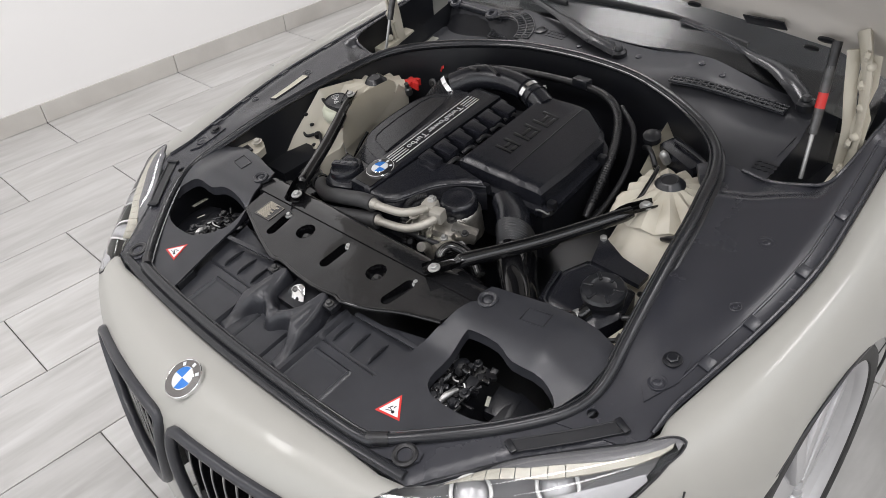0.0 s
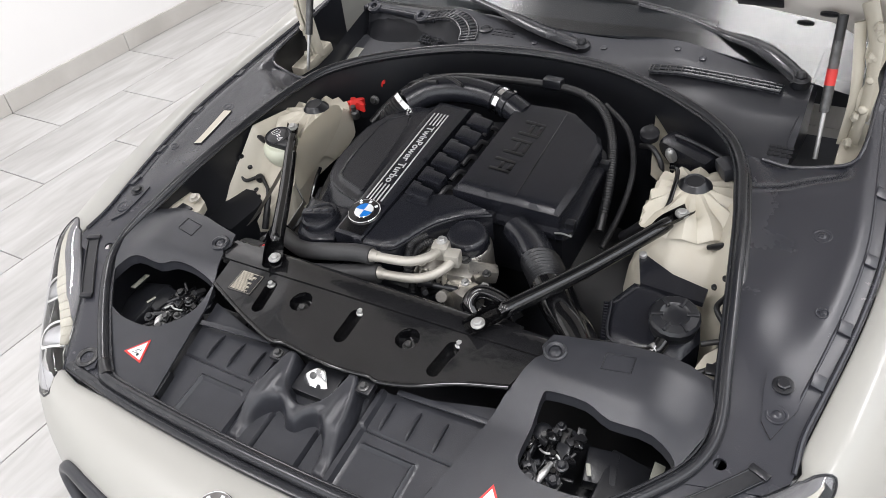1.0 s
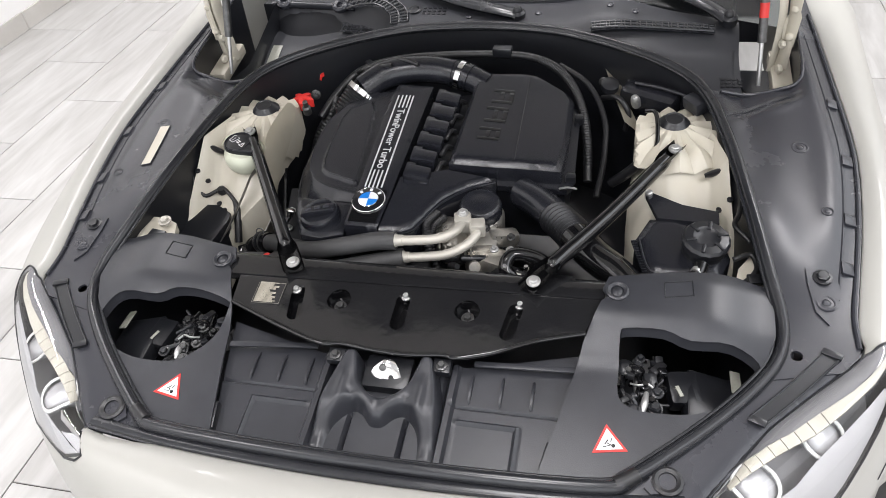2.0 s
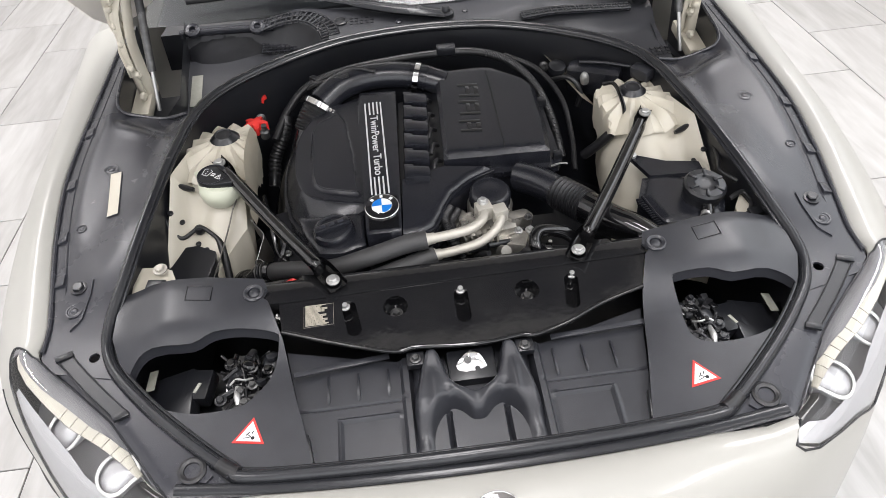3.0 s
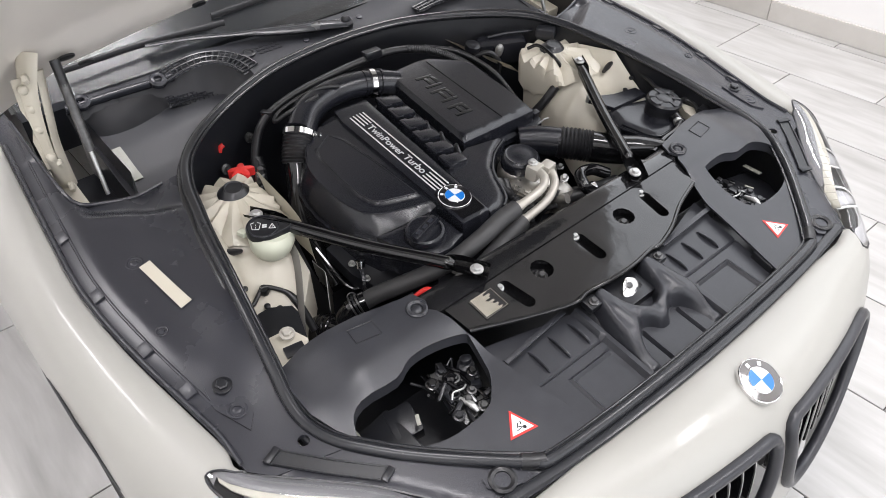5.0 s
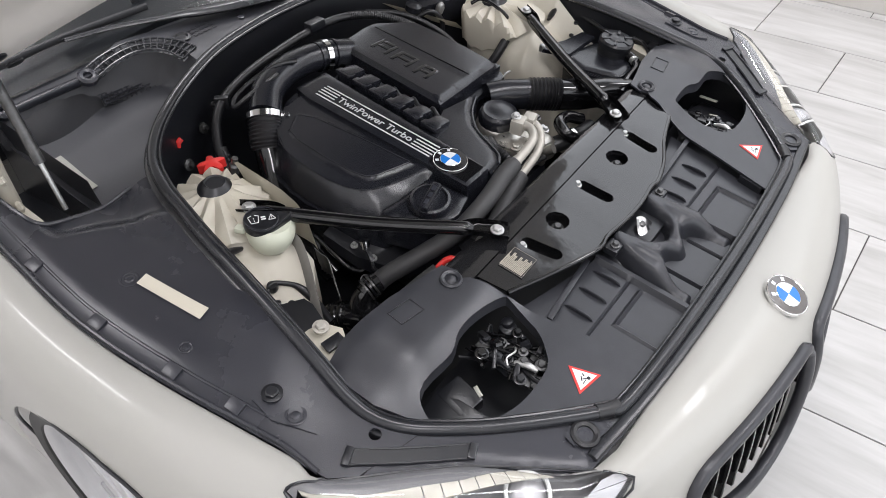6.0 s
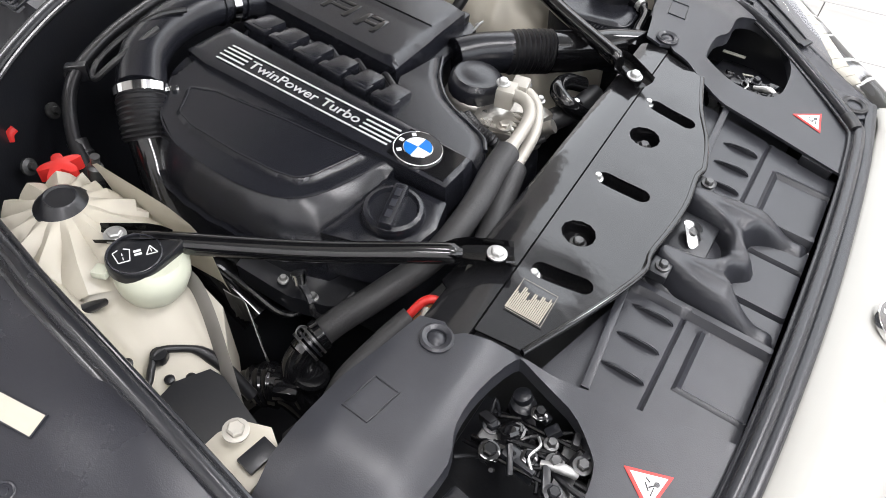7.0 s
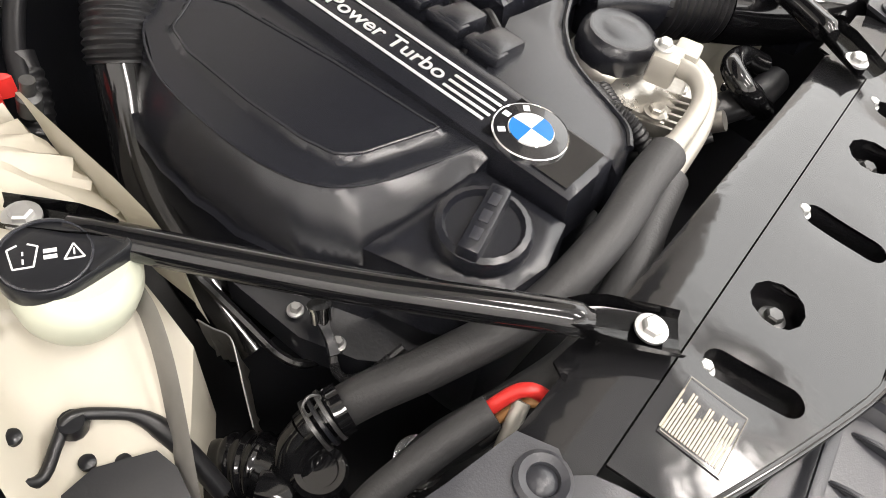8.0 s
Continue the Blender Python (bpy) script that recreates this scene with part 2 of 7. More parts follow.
def sheet(outline, place, step, thick=0.0, holes=(), bm=None, lines=()):
    """A sheet over a plan outline with holes; place(u, v) gives each point's place. thick: its depth downwards, with closed sides. lines: creases that the mesh keeps."""
    bm = bm or bmesh.new()
    loops = [split_long(l, step) for l in (outline, *holes)]
    pts, edges = [], []
    for l in loops:
        n0 = len(pts)
        pts += l
        edges += [(n0 + i, n0 + (i + 1) % len(l)) for i in range(len(l))]
    marks = []
    for l in lines:
        run = []
        for p, q in zip(l, l[1:]):
            p, q = Vector(p[:2]), Vector(q[:2])
            n = max(1, int((q - p).length / step))
            run += [p.lerp(q, j / n) for j in range(n)]
        run.append(Vector(l[-1][:2]))
        n0 = len(pts)
        pts += run
        edges += [(n0 + i, n0 + i + 1) for i in range(len(run) - 1)]
        marks.append([(p[0], p[1]) for p in run])
    xs, ys = [p[0] for p in loops[0]], [p[1] for p in loops[0]]
    flat = [[(p[0], p[1]) for p in l] for l in loops]
    u = min(xs) + step * 0.5
    row = 0
    while u < max(xs):
        v = min(ys) + step * (0.5 if row % 2 else 1.0)
        while v < max(ys):
            if inside((u, v), flat[0]) and not any(inside((u, v), h) for h in flat[1:]) and min(away((u, v), l) for l in flat) > 0.45 * step and all(away((u, v), l, False) > 0.35 * step for l in marks):
                pts.append(Vector((u, v)))
            v += step
        u += step
        row += 1
    vs, _, fs, *_ = delaunay_2d_cdt(pts, edges, [], 0, 1e-6)
    keep = []
    for f in fs:
        c = (sum(vs[i][0] for i in f) / len(f), sum(vs[i][1] for i in f) / len(f))
        if inside(c, flat[0]) and not any(inside(c, h) for h in flat[1:]):
            keep.append(f)
    used = {i for f in keep for i in f}
    top = {i: bm.verts.new(place(vs[i][0], vs[i][1])) for i in used}
    made = [bm.faces.new([top[i] for i in f]) for f in keep]
    bmesh.ops.recalc_face_normals(bm, faces=made)
    if sum(f.normal.z for f in made) < 0:
        bmesh.ops.reverse_faces(bm, faces=made)
    if thick:
        low = {i: bm.verts.new(top[i].co - Vector((0, 0, thick))) for i in used}
        back = {top[i]: low[i] for i in used}
        rim = [e for f in made for e in f.edges if len(e.link_faces) == 1]
        for f in made:
            bm.faces.new([back[v] for v in reversed(f.verts)])
        for e in rim:
            lo = e.link_loops[0]
            a, b = lo.vert, lo.link_loop_next.vert
            bm.faces.new([b, a, back[a], back[b]])
    return bm


def tube(pts, r, seg=12, n=6, closed=False, bm=None, flat=(1.0, 1.0), ripple=None, up=None, caps=True):
    """A tube along a smooth curve. r: radius or list of (share, radius). ripple: (from, to, count, depth) of a bellows."""
    bm = bm or bmesh.new()
    ps = spline(pts, n, closed)
    if ripple:
        total = len(ps) - 1
        fine, dense = [], []
        a, b, count, depth = ripple
        m = count * 6
        for i in range(total + 1):
            if i / total < a or i / total > b:
                dense.append((i / total, None))
        dense += [(a + (b - a) * j / m, j) for j in range(m + 1)]
        dense.sort(key=lambda d: d[0])
        for s, j in dense:
            k = min(int(s * total), total - 1)
            fine.append((ps[k].lerp(ps[k + 1], s * total - k), 0 if j is None else depth * (0.5 - 0.5 * math.cos(2 * math.pi * j / 6))))
        ps, extra = [f[0] for f in fine], [f[1] for f in fine]
    else:
        extra = [0.0] * len(ps)
    k = len(ps)
    rings, normal = [], None
    for i, p in enumerate(ps):
        a, b = (ps[i - 1] if i or closed else p), (ps[(i + 1) % k] if i < k - 1 or closed else p)
        d = (b - a).normalized()
        if up is not None:
            normal = Vector(up) - d * d.dot(Vector(up))
        elif normal is None:
            normal = d.orthogonal()
        normal = (normal - d * d.dot(normal)).normalized()
        side = d.cross(normal)
        s = i / max(1, k - 1)
        if isinstance(r, (int, float)):
            rad = r
        else:
            rad = r[-1][1]
            for (s0, r0), (s1, r1) in zip(r, r[1:]):
                if s0 <= s <= s1:
                    rad = r0 + (r1 - r0) * (s - s0) / max(1e-6, s1 - s0)
                    break
        rad += extra[i]
        rings.append([bm.verts.new(p + rad * (flat[0] * math.cos(w) * side + flat[1] * math.sin(w) * normal)) for w in (2 * math.pi * j / seg for j in range(seg))])
    for i in range(k if closed else k - 1):
        A, B = rings[i], rings[(i + 1) % k]
        for j in range(seg):
            bm.faces.new([A[j], A[(j + 1) % seg], B[(j + 1) % seg], B[j]])
    if caps and not closed:
        bm.faces.new(list(reversed(rings[0])))
        bm.faces.new(rings[-1])
    return bm


def lathe(profile, seg=24, m=None, bm=None, teeth=0, tooth=0.0, capped=True):
    """A turned body about z from (radius, height) pairs."""
    bm = bm or bmesh.new()
    m = m or Matrix()
    rings = []
    for r, z in profile:
        rings.append([bm.verts.new(m @ Vector(((r + (tooth if teeth and j % 2 and r > 0.6 * max(p[0] for p in profile) else 0)) * math.cos(2 * math.pi * j / seg), (r + (tooth if teeth and j % 2 and r > 0.6 * max(p[0] for p in profile) else 0)) * math.sin(2 * math.pi * j / seg), z))) for j in range(seg)])
    for A, B in zip(rings, rings[1:]):
        for j in range(seg):
            bm.faces.new([A[j], A[(j + 1) % seg], B[(j + 1) % seg], B[j]])
    if capped:
        bm.faces.new(list(reversed(rings[0])))
        bm.faces.new(rings[-1])
    return bm


def block(size, m=None, bevel=0.003, bm=None, taper=1.0, segments=2):
    """A box with rounded edges; taper narrows its top."""
    own = bmesh.new()
    bmesh.ops.create_cube(own, size=1)
    for v in own.verts:
        k = taper if v.co.z > 0 else 1.0
        v.co = Vector((v.co.x * size[0] * k, v.co.y * size[1] * k, v.co.z * size[2]))
    if bevel:
        bmesh.ops.bevel(own, geom=own.edges[:], offset=bevel, segments=segments, affect="EDGES", profile=0.6)
    own.transform(m or Matrix())
    if bm is None:
        return own
    me = bpy.data.meshes.new("tmp")
    own.to_mesh(me)
    own.free()
    bm.from_mesh(me)
    bpy.data.meshes.remove(me)
    return bm


def finish(bm, mats, sharp=38.0):
    bmesh.ops.recalc_face_normals(bm, faces=bm.faces[:])
    for f in bm.faces:
        f.smooth = True
    limit = radians(sharp)
    for e in bm.edges:
        if len(e.link_faces) == 2 and e.calc_face_angle(0.0) > limit:
            e.smooth = False
    me = bpy.data.meshes.new("mesh")
    bm.to_mesh(me)
    bm.free()
    for mt in mats if isinstance(mats, (list, tuple)) else [mats]:
        me.materials.append(mt)
    return me


def part(name, bm, mat, parent=None, label="", sharp=38.0, recalc=True):
    me = finish(bm, mat, sharp)
    me.name = name
    ob = new(name, me)
    ob.parent = parent
    if label:
        tagged(ob, label)
    return ob


def share(name, me, parent, m, label=""):
    """One more object on a mesh that is already there."""
    ob = new(name, me)
    ob.parent = parent
    ob.matrix_basis = m
    if label:
        tagged(ob, label)
    return ob


def facing(place, normal, spin=0.0):
    """A pose whose z looks along normal."""
    q = Vector(normal).to_track_quat("Z", "Y").to_matrix().to_4x4()
    return Matrix.Translation(place) @ q @ pose(0, 0, 0, 0, 0, spin)


SLOPE = math.degrees(math.atan(0.163))
UPWARD = Vector((0, -0.163, 1)).normalized()


# ---- room ----
X0, X1, Y0, Y1, HIGH = ROOM
floor = part("floor", block((X1 - X0 + 0.4, Y1 - Y0 + 0.4, 0.1), Matrix.Translation(((X0 + X1) / 2, (Y0 + Y1) / 2, -0.054)), 0), M_GROUT)
tagged(floor, "pale grey porcelain plank floor laid in half bond with dark joints", "floor", kind="structure")
for nm, size, at, lab in (
    ("wall_west", (0.2, Y1 - Y0 + 0.4, HIGH), (X0 - 0.1, (Y0 + Y1) / 2, HIGH / 2), "plain white painted showroom wall above a tiled skirting"),
    ("wall_north", (X1 - X0, 0.2, HIGH), ((X0 + X1) / 2, Y1 + 0.1, HIGH / 2), "plain white painted wall closing the showroom"),
):
    tagged(part(nm, block(size, Matrix.Translation(at), 0), M_WALL), lab, "wall", kind="structure")
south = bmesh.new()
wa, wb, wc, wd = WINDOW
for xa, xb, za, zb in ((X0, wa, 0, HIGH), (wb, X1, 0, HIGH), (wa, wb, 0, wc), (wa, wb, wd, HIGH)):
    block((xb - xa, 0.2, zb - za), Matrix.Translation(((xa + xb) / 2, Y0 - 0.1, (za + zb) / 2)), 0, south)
tagged(part("wall_south", south, M_WALL), "plain white painted wall round the added window", "wall", kind="structure")
# frame of the assumed window that carries the added light
shop = new("added_window_1")
tagged(shop, "wide unseen window, assumed and added to let light in from behind the camera", "window", kind="structure")
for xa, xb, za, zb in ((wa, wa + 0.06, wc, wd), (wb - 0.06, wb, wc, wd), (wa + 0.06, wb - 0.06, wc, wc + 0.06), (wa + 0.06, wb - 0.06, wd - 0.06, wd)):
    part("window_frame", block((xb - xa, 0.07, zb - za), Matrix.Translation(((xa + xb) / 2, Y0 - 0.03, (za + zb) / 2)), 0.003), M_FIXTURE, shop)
east = bmesh.new()
wa, wb, wc, wd = GLAZING
for ya, yb, za, zb in ((Y0 - 0.2, wa, 0, HIGH), (wb, Y1 + 0.2, 0, HIGH), (wa, wb, 0, wc), (wa, wb, wd, HIGH)):
    block((0.2, yb - ya, zb - za), Matrix.Translation((X1 + 0.1, (ya + yb) / 2, (za + zb) / 2)), 0, east)
tagged(part("wall_east", east, M_WALL), "plain white painted wall round the tall glazing", "wall", kind="structure")
tall = new("window_2")
tagged(tall, "tall glazing letting daylight into the showroom", "window", kind="structure")
for ya, yb, za, zb in ((wa, wa + 0.06, wc, wd), (wb - 0.06, wb, wc, wd), (wa + 0.06, wb - 0.06, wc, wc + 0.06), (wa + 0.06, wb - 0.06, wd - 0.06, wd)):
    part("window_frame", block((0.07, yb - ya, zb - za), Matrix.Translation((X1 + 0.03, (ya + yb) / 2, (za + zb) / 2)), 0.003), M_FIXTURE, tall)
tagged(part("ceiling", block((X1 - X0 + 0.4, Y1 - Y0 + 0.4, 0.2), Matrix.Translation(((X0 + X1) / 2, (Y0 + Y1) / 2, HIGH + 0.1)), 0), M_CEIL), "plain grey ceiling with long white lamps", "ceiling", kind="structure")

for lx, ly in LIGHTS:
    lampbody = new("ceiling_light")
    tagged(lampbody, "long white ceiling light with a bright flat diffuser", "ceiling light", group="ceiling lights")
    lampbody.location = (lx, ly, HIGH)
    part("housing", block((0.49, 1.56, 0.06), Matrix.Translation((0, 0, -0.03)), 0.006), M_FIXTURE, lampbody)


# ---- the car: body ----
car = new("car")
tagged(car, "white coupe with its bonnet open, parked on the tiled floor", "car")

# plan of the painted edge round the bay and of the widest body line, from the nose to the screen
EDGE = [(0, -0.066, 0.685), (0.16, -0.063, 0.685), (0.32, -0.053, 0.685), (0.49, -0.034, 0.684), (0.592, 0.104, 0.707), (0.728, 0.230, 0.735), (0.735, 0.29, 0.742), (0.750, 0.38, 0.757), (0.774, 0.53, 0.783), (0.787, 0.69, 0.809), (0.778, 0.85, 0.836), (0.762, 1.05, 0.867), (0.745, 1.25, 0.898)]
WIDE = [(0, -0.225), (0.16, -0.215), (0.32, -0.182), (0.49, -0.118), (0.656, 0.005), (0.788, 0.165), (0.848, 0.26), (0.880, 0.38), (0.890, 0.53), (0.892, 0.69), (0.888, 0.85), (0.890, 1.05), (0.895, 1.25)]
RISE = [(0.0, -0.006), (0.0, 0.0), (0.16, 0.008), (0.36, 0.007), (0.55, -0.004), (0.72, -0.026), (0.86, -0.062), (0.955, -0.115), (1.0, -0.19), (1.01, -0.30), (0.99, -0.42), (0.93, -0.54)]
BENDS = len(EDGE) - 1


def between(rows, q):
    """Smooth reading of a table at a broken index."""
    q = max(0.0, min(len(rows) - 1.0001, q))
    i = int(q)
    t = q - i
    get = lambda k: Vector(rows[max(0, min(len(rows) - 1, k))])
    a, b, c, d = get(i - 1), get(i), get(i + 1), get(i + 2)
    if i == 0 and rows is not RISE:
        a = Vector((-c[0], *c[1:]))
    return 0.5 * ((2 * b) + (c - a) * t + (2 * a - 5 * b + 4 * c - d) * t * t + (3 * b - a - 3 * c + d) * t * t * t)


def skin(q, v, out=0.0):
    """A place on the painted body: q runs along the edge (minus: the other side), v from the edge outwards and down."""
    s = -1 if q < 0 else 1
    e, w = between(EDGE, abs(q)), between(WIDE, abs(q))
    k = between(RISE, v)
    x, y = e[0] + (w[0] - e[0]) * k[0], e[1] + (w[1] - e[1]) * k[0]
    return Vector((s * x, y, e[2] + k[1] + out))


def wing_width(y):
    """Half the body's width at a distance y behind its nose."""
    for (xa, ya), (xb, yb) in zip(WIDE, WIDE[1:]):
        if ya <= y <= yb:
            return xa + (xb - xa) * (y - ya) / (yb - ya)
    return WIDE[-1][0]


VN = len(RISE) - 1
WHEEL = (0.60, 0.334)
ARCH = 0.360
LAMP = [(2.95, 1.0), (4.0, 1.0), (4.95, 1.0), (5.10, 1.1), (5.2, 1.6), (5.44, 2.05), (5.73, 2.78), (5.81, 3.3), (5.57, 3.62), (5.25, 3.9), (5.06, 4.5), (4.75, 5.6), (4.4, 6.5), (4.08, 6.9), (3.72, 6.05), (3.06, 4.82), (2.80, 3.7), (2.93, 1.95)]
KIDNEY = [(0.16, 6.15), (0.5, 5.95), (1.2, 5.9), (2.0, 6.0), (2.28, 6.3), (2.35, 6.9), (2.2, 7.7), (1.9, 8.3), (1.2, 8.75), (0.6, 8.75), (0.3, 8.4), (0.17, 7.4)]
kidney_loop = [(p[0], p[1]) for p in spline(KIDNEY, 4, True)]
lamp_loop = [(p[0], p[1]) for p in LAMP]
flip = lambda loop: [(-a, b) for a, b in reversed(loop)]
body = sheet([(-BENDS, 0), (BENDS, 0), (BENDS, VN), (-BENDS, VN)], lambda q, v: skin(q, v), 0.25, holes=[kidney_loop, flip(kidney_loop), lamp_loop, flip(lamp_loop)])
gone = []
for f in body.faces:
    if all(abs(v.co.x) > 0.6 and math.hypot(v.co.y - WHEEL[0], v.co.z - WHEEL[1]) < ARCH for v in f.verts):
        gone.append(f)
bmesh.ops.delete(body, geom=gone, context="FACES")
for v in body.verts:
    d = math.hypot(v.co.y - WHEEL[0], v.co.z - WHEEL[1])
    if abs(v.co.x) > 0.6 and d < ARCH:
        v.co.y, v.co.z = WHEEL[0] + (v.co.y - WHEEL[0]) * ARCH / d, WHEEL[1] + (v.co.z - WHEEL[1]) * ARCH / d
part("body_shell", body, M_PAINT, car, "glossy white painted nose and wings", sharp=50)

for s in (-1, 1):
    arch = [(s * (wing_width(y) - 0.004 - 0.022 * ease(0.55, 0.30, z)), y, z) for y, z in ((WHEEL[0] + ARCH * math.cos(a), WHEEL[1] + ARCH * math.sin(a)) for a in (radians(d) for d in range(-10, 196, 10)))]
    part("arch_lip", tube(arch, 0.003, 8, 2), M_DARK, car)
    liner = bmesh.new()
    rows = []
    for d in range(-10, 196, 8):
        a = radians(d)
        rows.append([liner.verts.new((s * x, WHEEL[0] + ARCH * math.cos(a), WHEEL[1] + ARCH * math.sin(a))) for x in (wing_width(WHEEL[0] + ARCH * math.cos(a)) - 0.035, 0.62)])
    for A, B in zip(rows, rows[1:]):
        liner.faces.new([A[0], A[1], B[1], B[0]])
    part("wheel_liner", liner, M_DARK, car)
    part("bumper_joint", tube([skin(s * (5.45 - 0.12 * i), 5.6 + 0.9 * i, 0.0015) for i in range(4)], 0.0018, 6, 3), M_DARK, car)

# doors, roof and tail: the body goes on behind the bay
rear = bmesh.new()
sections = [(1.25, 0.895, 0.90), (1.8, 0.91, 0.93), (2.8, 0.92, 0.95), (3.8, 0.91, 0.98), (4.4, 0.83, 0.95), (4.6, 0.7, 0.8)]
rings = []
for y, w, h in sections:
    ring = []
    for s, z in ((-0.93, 0.25), (-1.0, 0.5), (-0.985, h - 0.12), (-0.93, h - 0.02), (-0.85, h), (0.85, h), (0.93, h - 0.02), (0.985, h - 0.12), (1.0, 0.5), (0.93, 0.25)):
        ring.append(rear.verts.new((s * w, y, z)))
    rings.append(ring)
for A, B in zip(rings, rings[1:]):
    for j in range(9):
        if not (A is rings[0] and j == 4):
            rear.faces.new([A[j], A[j + 1], B[j + 1], B[j]])
rear.faces.new(rings[-1])
part("rear_body", rear, M_PAINT, car, "white doors and tail behind the bay", sharp=60)
roof = bmesh.new()
rows = [[roof.verts.new((x * w, y, z - 0.05 * x * x)) for x in (-1, -0.6, 0, 0.6, 1)] for y, w, z in ((2.02, 0.60, 1.29), (2.3, 0.60, 1.35), (2.9, 0.60, 1.37), (3.4, 0.58, 1.31), (4.3, 0.62, 1.0))]
for A, B in zip(rows, rows[1:]):
    for j in range(4):
        roof.faces.new([A[j], A[j + 1], B[j + 1], B[j]])
part("roof", roof, M_PAINT, car)


def wheel_at(s):
    wheel = new("wheel")
    wheel.parent = car
    wheel.matrix_basis = Matrix.Translation((s * 0.79, WHEEL[0], WHEEL[1])) @ pose(0, 0, 0, 0, 90 * s, 0)
    tyre = lathe([(0.265, -0.11), (0.31, -0.115), (0.335, -0.10), (0.345, -0.07), (0.347, 0.055), (0.343, 0.078), (0.335, 0.088), (0.322, 0.091), (0.306, 0.086), (0.300, 0.066)], 64, capped=False)
    part("tyre", tyre, M_TYRE, wheel)
    rim = lathe([(0.282, -0.10), (0.292, 0.066), (0.302, 0.080), (0.307, 0.083), (0.304, 0.077), (0.286, 0.055), (0.276, 0.03), (0.270, -0.09)], 64, capped=False)
    for k in range(10):
        a = 2 * math.pi * k / 10
        m = pose(0, 0, 0, 0, 0, math.degrees(a)) @ Matrix.Translation((0.165, 0, 0.050)) @ pose(0, 0, 0, 0, 6, 0)
        block((0.255, 0.046, 0.026), m @ pose(0, 0, 0, 0, 0, 7 if k % 2 else -7), 0.008, rim)
    lathe([(0.06, 0.0), (0.062, 0.05), (0.05, 0.062), (0.03, 0.064)], 24, bm=rim)
    part("rim", rim, M_RIM, wheel, "silver alloy rim with ten spokes")
    # brake disc widened to fill the rim, its dark colour shading the spoke gaps
    part("brake_disc_backing", lathe([(0.255, -0.03), (0.262, -0.025), (0.262, -0.005), (0.255, 0.0)], 40), M_DARKMETAL, wheel)


wheel_at(1)
wheel_at(-1)
for y in (3.25,):
    for s in (-1, 1):
        rw = new("wheel")
        rw.parent = car
        rw.matrix_basis = Matrix.Translation((s * 0.80, y, WHEEL[1])) @ pose(0, 0, 0, 0, 90 * s, 0)
        part("tyre", lathe([(0.235, -0.11), (0.335, -0.10), (0.345, -0.07), (0.345, 0.05), (0.315, 0.083), (0.245, 0.075)], 48), M_TYRE, rw)

# ---- nose badge, kidneys ----


def badge(name, radius, m, parent, label, band=None):
    """Round enamel badge: quartered blue and white middle, black ring with three small marks, bright rim."""
    bm = bmesh.new()
    mats = [band or M_BLACKENAMEL, M_CHROME, M_BLUE, M_ENAMEL]
    seg = 48

    def ring(r0, z0, r1, z1, mat):
        a = [bm.verts.new((r0 * radius * math.cos(2 * math.pi * j / seg), r0 * radius * math.sin(2 * math.pi * j / seg), z0 * radius)) for j in range(seg)]
        b = [bm.verts.new((r1 * radius * math.cos(2 * math.pi * j / seg), r1 * radius * math.sin(2 * math.pi * j / seg), z1 * radius)) for j in range(seg)]
        for j in range(seg):
            bm.faces.new([a[j], a[(j + 1) % seg], b[(j + 1) % seg], b[j]]).material_index = mat

    ring(1.0, -0.12, 1.0, 0.05, 1)
    ring(1.0, 0.05, 0.975, 0.075, 1)
    ring(0.975, 0.075, 0.955, 0.065, 1)
    ring(0.955, 0.065, 0.60, 0.10, 0)
    ring(0.60, 0.10, 0.57, 0.12, 1)
    for k in range(4):
        c = bm.verts.new((0, 0, 0.135 * radius))
        arc = [bm.verts.new((0.57 * radius * math.cos(radians(90 * k + 7.5 * j)), 0.57 * radius * math.sin(radians(90 * k + 7.5 * j)), 0.115 * radius)) for j in range(13)]
        for a, b in zip(arc, arc[1:]):
            bm.faces.new([c, a, b]).material_index = 2 if k in (1, 3) else 3
    ob = part(name, bm, mats, parent, label, sharp=25)
    ob.matrix_basis = m
    for k in (-1, 0, 1):
        a = 90 - 46 * k
        mark = pose(0, 0, 0, 0, 0, a - 90) @ Matrix.Translation((0, 0.76 * radius, 0.088 * radius))
        share("badge_mark", BADGE_MARKS.setdefault(round(radius, 4), finish(block((0.17 * radius, 0.20 * radius, 0.02 * radius), None, 0.004 * radius), M_ENAMEL)), ob, mark)
    return ob


BADGE_MARKS = {}
badge("nose_badge", 0.0395, facing((0.001, -0.147, 0.6895), (0, -0.42, 1), 0), car, "round blue and white enamel badge, a pale reflection painted into its ring", M_RING)

